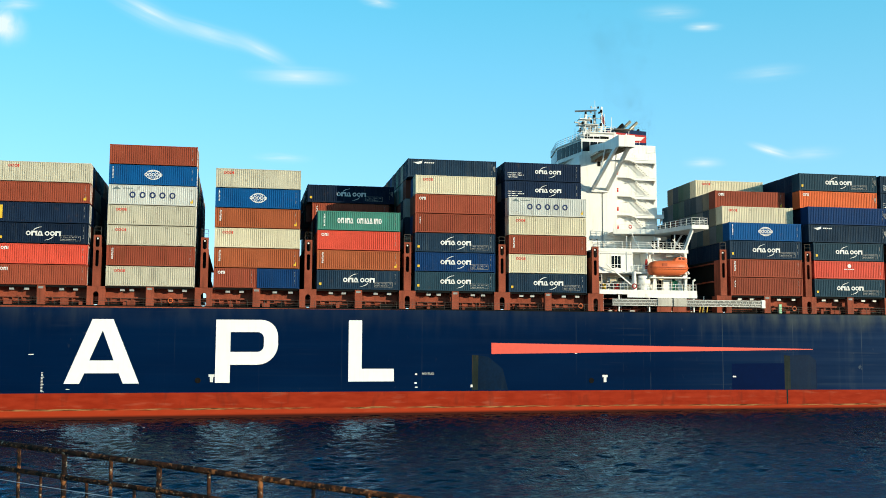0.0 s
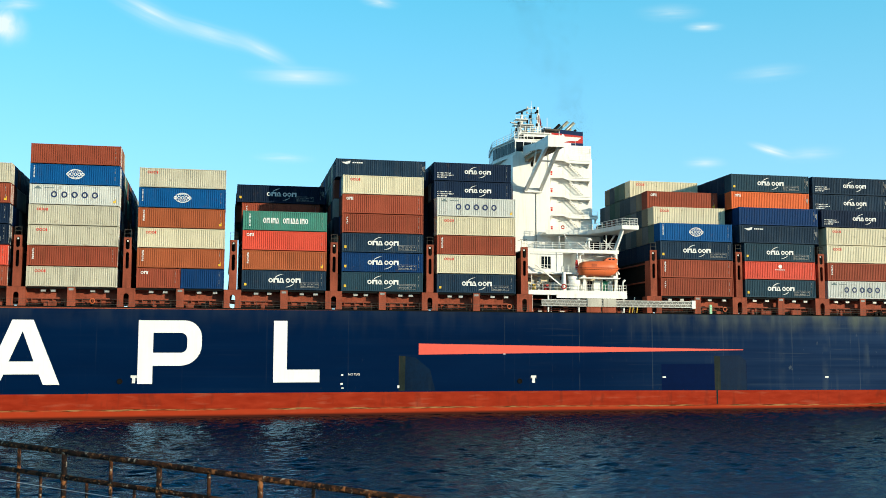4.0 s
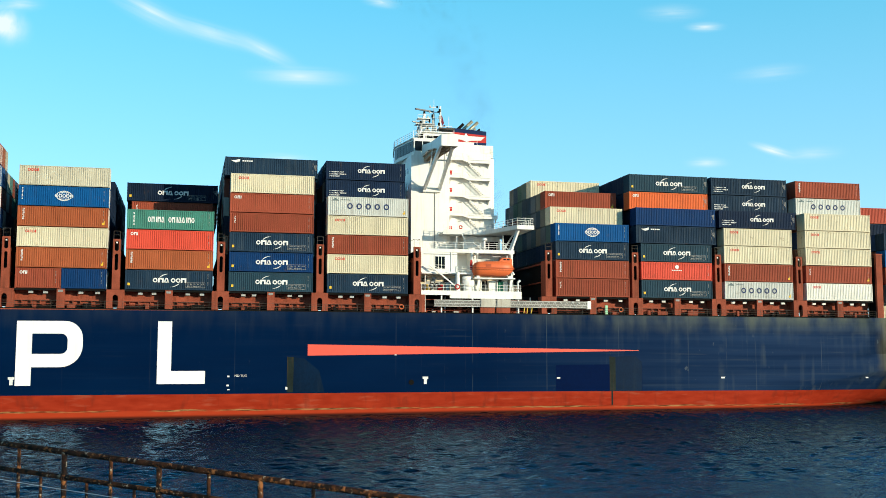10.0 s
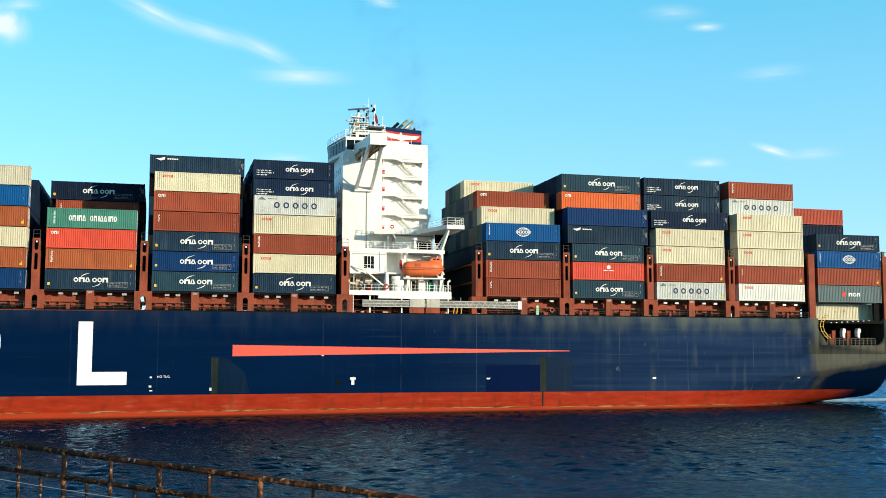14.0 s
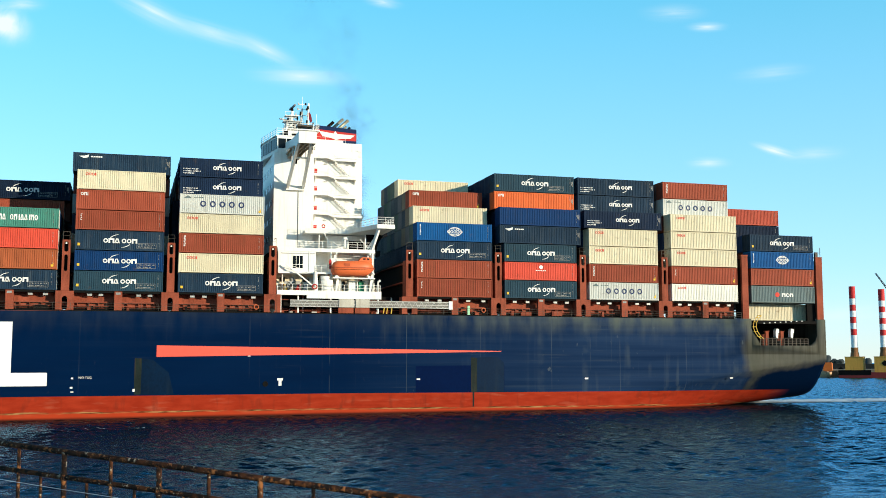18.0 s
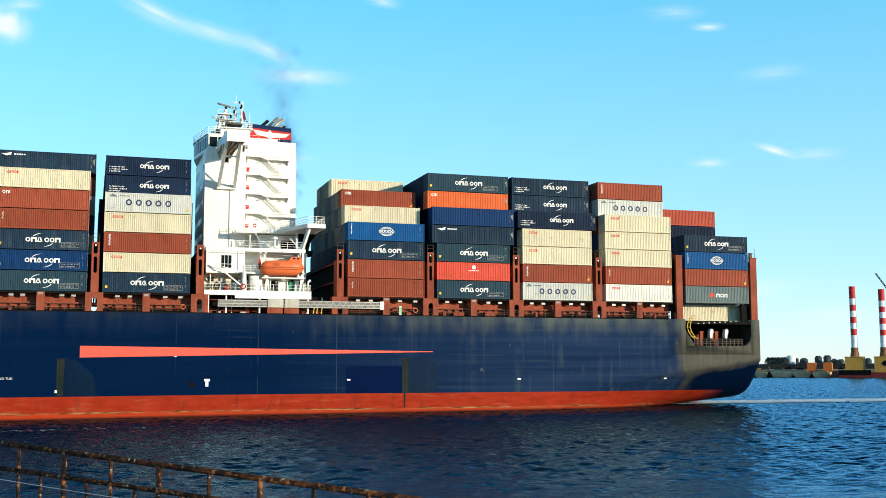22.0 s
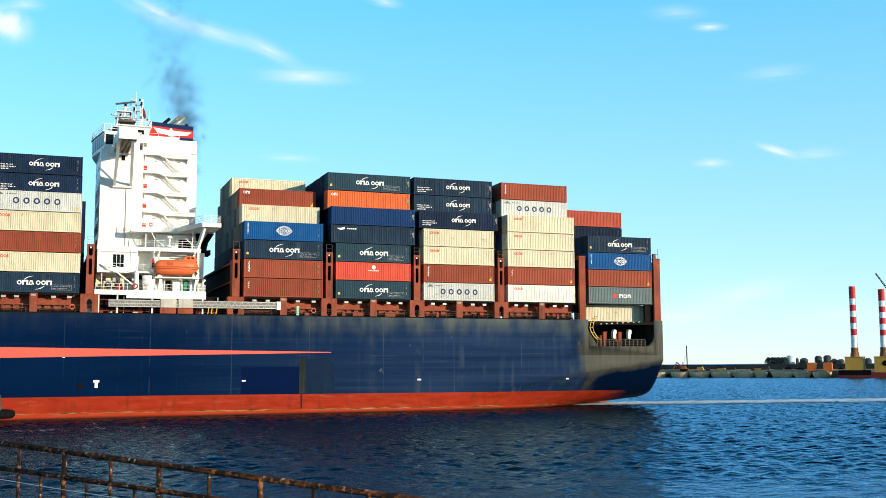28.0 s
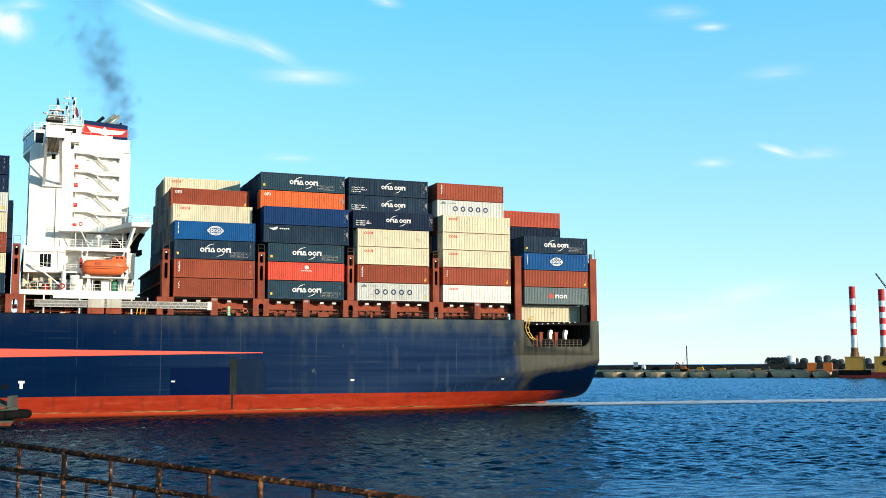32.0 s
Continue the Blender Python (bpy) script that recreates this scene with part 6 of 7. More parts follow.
# ---- railing on the quay ----
def rusty_material():
    """Old dark paint on pipe, flaking to bright rust and pale salt."""
    m = bpy.data.materials.new("rusty_pipe")
    m.use_nodes = True
    n = m.node_tree.nodes
    b = n["Principled BSDF"]
    b.inputs["Roughness"].default_value = 0.8
    b.inputs["Specular IOR Level"].default_value = 0.1
    tc = n.new("ShaderNodeTexCoord")
    mix = None
    col = (0.010, 0.007, 0.006, 1)
    for scale, lo, hi, tone in ((7.0, 0.46, 0.60, (0.070, 0.026, 0.012, 1)), (13.0, 0.55, 0.64, (0.26, 0.10, 0.035, 1)), (19.0, 0.60, 0.68, (0.42, 0.34, 0.25, 1))):
        t = n.new("ShaderNodeTexNoise")
        t.inputs["Scale"].default_value, t.inputs["Detail"].default_value, t.inputs["Roughness"].default_value = scale, 6, 0.65
        link(m, tc.outputs["Object"], t.inputs["Vector"])
        r = n.new("ShaderNodeMapRange")
        r.inputs["From Min"].default_value, r.inputs["From Max"].default_value = lo, hi
        link(m, t.outputs["Fac"], r.inputs["Value"])
        k = n.new("ShaderNodeMix")
        k.data_type = "RGBA"
        link(m, r.outputs[0], k.inputs["Factor"])
        k.inputs["B"].default_value = tone
        if mix:
            link(m, mix.outputs["Result"], k.inputs["A"])
        else:
            k.inputs["A"].default_value = col
        mix = k
    link(m, mix.outputs["Result"], b.inputs["Base Color"])
    bp = n.new("ShaderNodeBump")
    bp.inputs["Strength"].default_value, bp.inputs["Distance"].default_value = 0.7, 0.01
    link(m, t.outputs["Fac"], bp.inputs["Height"])
    link(m, bp.outputs[0], b.inputs["Normal"])
    return m


M_RUSTY = rusty_material()


def on_rail(s):
    """A point of the top rail, s metres from its far end."""
    a, b = Vector((-2.887, 13.70, 6.39)), Vector((1.475, 11.405, 5.92))
    return a + (b - a).normalized() * s


def quay_rail():
    ob = empty("quay_railing", "rusty sloping steel pipe railing with two rails on the quay", "railing")
    a, b = on_rail(-3.2), on_rail(9.0)
    down = Vector((0, 0, -0.285))
    part("top_rail", Geo().rod(a, b, 0.034, 10), M_RUSTY, ob, smooth=True)
    part("middle_rail", Geo().rod(a + down, b + down, 0.029, 10), M_RUSTY, ob, smooth=True)
    for i in range(-5, 14):
        p = on_rail(0.275 + 0.625 * i)
        foot = Vector((p.x, p.y, 4.7))
        thick = i % 2
        part("post" if thick else "baluster", Geo().rod(p, foot, 0.031 if thick else 0.021, 8), M_RUSTY, ob, smooth=True)
        if thick:
            part("weld_collar", Geo().rod(p + down + Vector((0, 0, 0.045)), p + down - Vector((0, 0, 0.045)), 0.04, 8), M_RUSTY, ob)
        q = on_rail(0.275 + 0.625 * i + 0.31)
        part("baluster", Geo().rod(q + down, Vector((q.x, q.y, 4.7)), 0.018, 8), M_RUSTY, ob, smooth=True)
    return ob


quay_rail()
a, b = on_rail(-3.2), on_rail(3.0)
rope = Geo()
n = 24
off = Vector((0.03, -0.06, 0))
pts = [a.lerp(b, i / n) + Vector((0, 0, -0.30 - 0.12 * (i / n) - 0.05 * math.sin(math.pi * i / n))) + off for i in range(n + 1)]
for p, q in zip(pts, pts[1:]):
    rope.rod(p, q, 0.0035, 5)
line_ob = empty("mooring_line", "thin pale blue rope strung along the railing", "rope")
part("rope", rope, mat("pale_rope", (0.30, 0.36, 0.42), 0.7), line_ob)
# quay on which the camera and the railing stand
M_CONCRETE = mat("quay_concrete", (0.30, 0.28, 0.25), 0.85, var=0.25, grime=DIRT, bump=0.4, bump_scale=8)
d = (on_rail(1) - on_rail(0))
d = Vector((d.x, d.y, 0)).normalized()
nrm = Vector((-d.y, d.x, 0))
if nrm.y < 0:
    nrm = -nrm
c0 = Vector((on_rail(0).x, on_rail(0).y, 0)) + nrm * 0.22
corners = [c0 - d * 60, c0 + d * 60, c0 + d * 60 - nrm * 45, c0 - d * 60 - nrm * 45]
g = Geo()
g.prism([(p.x, p.y) for p in corners], -3.0, 4.7, "z")
tagged(new("quay", g.mesh("quay", M_CONCRETE)), "grey concrete quay", "quay", kind="structure")

# ---- far shore ----
S0, U, V = Vector((176.5, 556.8, 0)), Vector((0.7625, -0.647, 0)), Vector((0.647, 0.7625, 0))
SHORE = Matrix(((U.x, V.x, 0, S0.x), (U.y, V.y, 0, S0.y), (0, 0, 1, 0), (0, 0, 0, 1)))


def along(station):
    """Metres along the far shore, from a station number."""
    return (station - 1050) * 0.278


def shore_thing(name, label, category, station, back=0.0, z=0.0, group=""):
    return empty(name, label, category, group, SHORE @ Matrix.Translation((along(station), back, z)))


M_STONE = mat("pale_stone", (0.42, 0.34, 0.24), 0.9, var=0.35, scale=0.5, grime=DIRT, bump=0.5, bump_scale=2)
M_STONE_D = mat("dark_rubble", (0.045, 0.042, 0.036), 0.9, var=0.4, scale=0.6, bump=0.5, bump_scale=2)
M_TAN = mat("tan_concrete", (0.66, 0.43, 0.25), 0.85, var=0.35, scale=0.7, grime=(0.09, 0.06, 0.04), streak=0.45, bump=0.3)
M_HAZE_G = mat("dark_green_foliage", (0.06, 0.075, 0.072), 0.9, var=0.4, scale=1.0)
M_TANK = mat("grey_tank_paint", (0.055, 0.065, 0.065), 0.6, var=0.1, scale=0.4)
M_SHORE_Y = mat("ochre_barge_paint", (0.58, 0.31, 0.06), 0.6, var=0.15, scale=0.4, grime=RUST, streak=0.3)
M_SHORE_R = mat("dark_red_barge_paint", (0.26, 0.035, 0.03), 0.6, var=0.2, scale=0.4, grime=RUST, streak=0.4)
M_SHORE_O = mat("orange_block_paint", (0.64, 0.17, 0.035), 0.6, var=0.15, scale=0.5)
M_LEG_R = mat("leg_red", (0.55, 0.03, 0.03), 0.5, var=0.1)
M_LEG_W = mat("leg_white", (0.78, 0.78, 0.76), 0.5, var=0.08)

g = Geo()
random.seed(5)
for i in range(150):
    u = -260 + i * 3.6
    x, y, h = u + random.uniform(-1, 1), random.uniform(0, 3), random.uniform(1.6, 3.2)
    g.prism([(x - random.uniform(1.8, 3), 0.0), (x + random.uniform(1.8, 3), 0.0), (x + random.uniform(0.6, 1.6), h), (x - random.uniform(0.6, 1.6), h * random.uniform(0.8, 1))], y, y + random.uniform(3, 6))
ob = tagged(new("shore_rubble", g.mesh("shore_rubble", M_STONE_D)), "dark rubble along the far breakwater", "rubble", kind="stuff")
ob.matrix_basis = SHORE
g = Geo()
g.prism([(-420, -2), (420, -2), (420, 3.6), (-420, 3.6)], 3.0, 40.0)
ob = tagged(new("breakwater_ground", g.mesh("breakwater_ground", M_STONE)), "low stone and sand breakwater", "breakwater", kind="structure")
ob.matrix_basis = SHORE
g = Geo()
prof = []
for i in range(121):
    u = -420 + i * 7
    prof.append((u, 6.15 + 0.12 * noise.noise((u * 0.05, 0, 0))))
g.prism(prof + [(420, 0), (-420, 0)], 40.0, 43.0)
ob = tagged(new("far_sea_wall", g.mesh("far_sea_wall", M_STONE_D)), "long dark sea wall behind the breakwater", "wall", kind="structure")
ob.matrix_basis = SHORE
# rounded concrete caissons at the water's edge
for station, half in ((1091, 5.0), (1134, 4.9), (1175.5, 5.5), (1220, 4.7), (1256.5, 5.2), (1296, 5.4), (1335, 5.6), (1365.5, 3.0), (1402, 5.4), (1435, 4.2), (1467.5, 4.4)):
    ob = shore_thing("caisson", "tan rounded concrete caisson at the water's edge", "caisson", station, -1.5, 0, "caissons on the far shore")
    g = Geo()
    n = 14
    vs, fs = [], []
    levels = ((-0.6, 0.72), (0.2, 0.82), (0.8, 0.92), (1.5, 0.99), (2.4, 1.0), (2.5, 0.98))
    for z, r in levels:
        for j in range(n):
            a = j * 2 * math.pi / n
            c, s = math.cos(a), math.sin(a)
            vs.append((half * r * math.copysign(abs(c) ** 0.8, c), 3.0 * r * math.copysign(abs(s) ** 0.8, s), z))
    for k in range(len(levels) - 1):
        fs += [(k * n + j, k * n + (j + 1) % n, (k + 1) * n + (j + 1) % n, (k + 1) * n + j) for j in range(n)]
    fs.append(tuple(range((len(levels) - 1) * n, len(levels) * n)))
    part("body", g.add(vs, fs), M_TAN, ob)
    part("top_slab", Geo().box(-0.8 * half, 0.6 * half, -1.8, 1.8, 2.5, 2.7), M_TAN, ob)
# scattered plant on the breakwater
random.seed(9)
for station in (1108, 1154, 1166, 1250, 1280, 1300, 1345, 1366, 1386, 1400, 1424, 1490):
    ob = shore_thing("equipment_crate", "small dark equipment on the far breakwater", "equipment", station, random.uniform(4, 14), 3.6, "plant on the far shore")
    w, h = random.uniform(1.0, 2.6), random.uniform(0.7, 1.7)
    part("body", Geo().prism([(-w, 0), (w, 0), (w * 0.8, h), (-w * 0.6, h * random.uniform(0.6, 1))], -1, 1), random.choice((M_STONE_D, M_DARK, M_GALV, M_SHORE_Y)), ob)
    part("strut", Geo().bar((-w * 0.3, 0, h * 0.5), (w * 0.2, 0, h + random.uniform(0.4, 1.2)), 0.2), M_DARK, ob)
ob = shore_thing("truck", "small white lorry with a dark body", "truck", 1136, 6, 3.6)
part("cab", Geo().prism([(1.0, 0.5), (2.6, 0.5), (2.6, 1.7), (2.2, 2.5), (1.0, 2.5)], -1, 1), M_LEG_W, ob)
part("load_bed", Geo().box(-3.2, 0.9, -1.1, 1.1, 0.8, 1.7), M_DARK, ob)
for x in (-2.4, -1.4, 1.8):
    part("wheel", Geo().rod((x, -1.15, 0.5), (x, -0.75, 0.5), 0.5, 10).rod((x, 1.15, 0.5), (x, 0.75, 0.5), 0.5, 10), M_RUBBER, ob)
ob = shore_thing("site_sign", "pale grey board on two posts", "sign", 1124, 8, 3.6)
part("board", Geo().box(-1.2, 1.2, -0.1, 0.1, 1.2, 4.2), mat("pale_board", (0.42, 0.45, 0.48), 0.6), ob)
part("post", Geo().box(-0.9, -0.7, 0, 0.2, 0, 1.2).box(0.7, 0.9, 0, 0.2, 0, 1.2), M_DARK, ob)


def excavator(station, tall):
    ob = shore_thing("crane_barge" if tall else "excavator", "orange crane with a dark upright mast" if tall else "small dark excavator at work", "crane" if tall else "excavator", station, 2, 3.3)
    m = M_SHORE_O if tall else M_STONE_D
    part("tracks", Geo().box(-2.2, 2.2, -1.5, -0.8, 0, 0.9).box(-2.2, 2.2, 0.8, 1.5, 0, 0.9), M_DARK, ob)
    part("cab", Geo().prism([(-1.8, 0.9), (1.6, 0.9), (1.6, 2.0), (0.2, 3.0), (-1.8, 2.4)], -1.2, 1.2), m, ob)
    part("boom", Geo().bar((-0.5, 0, 2.0), (-4.6, 0, 5.2), 0.6).bar((-4.6, 0, 5.2), (-7.4, 0, 0.4), 0.5).bar((1.0, 0, 2.0), (3.4, 0, 0.2), 0.5), m, ob)
    if tall:
        part("mast", Geo().bar((2.2, 0, 0), (2.0, 0, 15.6), 0.5).bar((2.0, 0, 11.0), (-0.8, 0, 2.6), 0.1).bar((-0.6, 0, 2.6), (-1.0, 0, 5.6), 0.2), M_DARK, ob)
    k = 0.8 if tall else 0.42
    ob.matrix_basis = ob.matrix_basis @ Matrix.Scale(k, 4)
    return ob


excavator(1224, True)
for station in (1268, 1348):
    excavator(station, False)
# storage tanks and trees behind
for station, r, h, back in ((1374.7, 2.15, 7.0, 50), (1379.4, 0.8, 5.7, 58), (1390.3, 2.1, 5.7, 60), (1409.4, 1.9, 6.85, 70), (1418.9, 2.05, 7.15, 80), (1438.5, 1.5, 5.3, 70), (1444.1, 1.8, 5.0, 80), (1505.5, 1.75, 5.4, 60)):
    pale = back == 50
    m = M_LEG_W if pale else M_TANK
    ob = shore_thing("storage_tank", "white cylindrical storage tank" if pale else "grey domed storage tank", "tank", station, back, 3.6, "tanks behind the far shore")
    part("shell", Geo().rod((0, 0, 0), (0, 0, h - (0.3 if pale else 0.9)), r, 24), m, ob, smooth=True)
    part("roof", Geo().rod((0, 0, h - (0.3 if pale else 0.9)), (0, 0, h), r, 20, r * (0.9 if pale else 0.5)), m, ob)
    part("shell_band", Geo().rod((0, 0, h * 0.45), (0, 0, h * 0.47), r + 0.05, 24), m, ob)
random.seed(21)
for station in (1335, 1341, 1347.5, 1354, 1360.5, 1366, 1398, 1428, 1452, 1460):
    ob = shore_thing("tree", "dark green tree behind the sea wall", "tree", station, 48, 3.6, "trees behind the far shore")
    part("trunk", Geo().rod((0, 0, 0), (0, 0, 2.6), 0.35, 6, 0.2), M_DARK, ob)
    g = Geo()
    hh = 6.0 if station < 1370 else 4.4
    for k in range(1000):
        a, r, z = random.uniform(0, 6.28), 2.7 * math.sqrt(random.random()), random.uniform(0.2, hh)
        r *= math.sqrt(max(0.02, 1 - ((z - hh * 0.3) / (hh * 0.7)) ** 2))
        c = Vector((r * math.cos(a), r * math.sin(a), z))
        s = random.uniform(0.2, 0.42)
        g.add([c + Vector((random.uniform(-s, s), random.uniform(-s, s), random.uniform(-s, s))) for _ in range(4)], [(0, 1, 2), (0, 2, 3), (0, 3, 1), (1, 2, 3)])
    part("crown", g, M_HAZE_G, ob)
for station in (1448, 1474.5):
    ob = shore_thing("orange_block", "orange painted steel block on the quay", "block", station, 3, 3.0, "orange blocks")
    part("body", Geo().box(-1.95, 1.95, -1.5, 1.5, 0, 3.6), M_SHORE_O, ob, at=pose(0, 0, 0, 0, 0, 4))
    part("base", Geo().box(-1.4, 1.4, -1.2, 1.2, -1.5, 0), M_SHORE_R, ob)
    part("cap", Geo().box(-1.6, 1.6, -1.2, 1.2, 3.6, 3.9), M_SHORE_O, ob, at=pose(0, 0, 0, 0, 0, 4))


def jack_up():
    ob = shore_thing("jack_up_barge", "jack-up barge with ochre houses and striped red and white legs", "barge", 1551.5, -9)
    part("hull", Geo().prism([(-13.5, -1), (26, -1), (26, 2.4), (-13.5, 2.4)], -5, 8), M_SHORE_R, ob)
    part("dark_sheer", Geo().box(-13.6, 0.5, -5.1, -5.0, 1.2, 3.4), M_DARK, ob)
    for x, top in ((-7.0, 38.8), (5.6, 37.2)):
        part("leg_house", Geo().box(-4.0, 4.0, -3.2, 3.2, 2.4, 9.2), M_SHORE_Y, ob, at=pose(x, 0, 0, 0, 0, 3))
        part("house_roof", Geo().box(-4.15, 4.15, -3.4, 3.4, 9.2, 9.5), M_SHORE_Y, ob, at=pose(x, 0, 0, 0, 0, 3))
        part("leg_collar", Geo().rod((0, 0, 9.5), (0, 0, 11.6), 2.0, 14, 1.7).rod((0, 0, 11.6), (0, 0, 13.6), 1.6, 14), mat("rusty_collar", (0.22, 0.10, 0.04), 0.7, var=0.3), ob, at=pose(x, 0, 0))
        z0 = 13.6
        dz = (top - z0) / 9
        for i in range(9):
            part("leg_segment", Geo().rod((0, 0, z0 + i * dz), (0, 0, z0 + (i + 1) * dz), 1.4, 16), M_LEG_R if i % 2 == 0 and i else M_LEG_W, ob, at=pose(x, 0, 0))
        part("leg_top", Geo().rod((0, 0, top), (0, 0, top + dz), 1.4, 16), M_LEG_R, ob, at=pose(x, 0, 0))
    # emblem on the house
    n = 10
    part("emblem", Geo().prism([(1.4 * math.cos(k * math.pi / 2), 6.4 + 1.4 * math.sin(k * math.pi / 2)) for k in range(4)], -3.27, -3.2), M_DARK, ob, at=pose(6.0, 0, 0, 0, 0, 3))
    g = Geo()
    for s in (-0.7, 0.7):
        g.bar((12.4 + s * 0.4, 2 + s, 33), (3.3 + s * 0.2, 2 + s, 47.3), 0.3)
    for i in range(9):
        f = i / 9
        g.bar((12.4 - 9.1 * f - 0.3, 2 - 0.7, 33 + 14.3 * f), (12.4 - 9.1 * (f + 0.11) + 0.3, 2 + 0.7, 33 + 14.3 * (f + 0.11)), 0.16)
    for x in (8.6, 10.0):
        g.bar((x, 2, 10), (x + 1.2, 2, 37), 0.25)
    for i in range(13):
        g.bar((8.6 + (i % 2) * 1.4 + 0.09 * i, 2, 10 + 2 * i), (8.6 + (1 - i % 2) * 1.4 + 0.09 * i, 2, 12 + 2 * i), 0.14)
    part("crane_boom", g, M_DARK, ob)


jack_up()

# ---- wake and foam on the water ----
def foam_material(name, density, stretch):
    m = bpy.data.materials.new(name)
    m.use_nodes = True
    n = m.node_tree.nodes
    b = n["Principled BSDF"]
    b.inputs["Base Color"].default_value = (0.86, 0.92, 0.95, 1)
    b.inputs["Roughness"].default_value = 0.6
    tc = n.new("ShaderNodeTexCoord")
    mp = n.new("ShaderNodeMapping")
    mp.inputs["Scale"].default_value = (0.10, 0.55, 1) if stretch else (0.5, 0.9, 1)
    nt = n.new("ShaderNodeTexNoise")
    nt.inputs["Scale"].default_value = 1.0
    nt.inputs["Detail"].default_value = 7
    nt.inputs["Roughness"].default_value = 0.7
    link(m, tc.outputs["Object"], mp.inputs["Vector"])
    link(m, mp.outputs[0], nt.inputs["Vector"])
    uv = n.new("ShaderNodeSeparateXYZ")
    link(m, tc.outputs["UV"], uv.inputs[0])
    pp = n.new("ShaderNodeMath")
    pp.operation = "PINGPONG"
    pp.inputs[1].default_value = 0.5
    link(m, uv.outputs["Y"], pp.inputs[0])
    ad = n.new("ShaderNodeMath")
    ad.operation = "MULTIPLY_ADD"
    ad.inputs[1].default_value = 0.9
    link(m, pp.outputs[0], ad.inputs[0])
    link(m, nt.outputs["Fac"], ad.inputs[2])
    mr = n.new("ShaderNodeMapRange")
    mr.inputs["From Min"].default_value, mr.inputs["From Max"].default_value = 0.95 - density, 1.35 - density
    mr.inputs["To Max"].default_value = 0.95
    link(m, ad.outputs[0], mr.inputs["Value"])
    link(m, mr.outputs[0], b.inputs["Alpha"])
    return m


def strip(name, label, p, q, w0, w1, material, z=0.03, n=24, across=2, rough=0.0, kind="stuff"):
    """A band of foam lying on the water, its face broken into small ridges."""
    random.seed(n)
    p, q = Vector(p), Vector(q)
    dd = (q - p).normalized()
    s = Vector((-dd.y, dd.x, 0))
    me = bpy.data.meshes.new(name)
    vs, c = [], across + 1
    for i in range(n + 1):
        mid = p.lerp(q, i / n)
        w = w0 + (w1 - w0) * i / n
        vs += [mid + s * w * (j / across - 0.5) + Vector((0, 0, z + (random.uniform(0, rough) if 0 < j < across else 0))) for j in range(c)]
    me.from_pydata(vs, [], [(i * c + j, (i + 1) * c + j, (i + 1) * c + j + 1, i * c + j + 1) for i in range(n) for j in range(across)])
    uv = me.uv_layers.new(name="UVMap")
    for f in me.polygons:
        for li in f.loop_indices:
            k = me.loops[li].vertex_index
            uv.data[li].uv = ((k // c) / n, (k % c) / across)
    me.materials.append(material)
    return tagged(new(name, me), label, "foam", kind=kind)


M_WAKE = foam_material("wake_foam", 0.64, True)
strip("wake", "pale streak of wake foam behind the ship", (26, 193, 0), (360, 190, 0), 12, 25, M_WAKE, 0.05, 420, 10, 0.12)
strip("bow_foam", "thin line of foam beside the tug", (-33, 130, 0), (-12, 133, 0), 4.5, 5.5, foam_material("ripple_foam", 0.04, False), 0.08, 60, 6, 0.25)

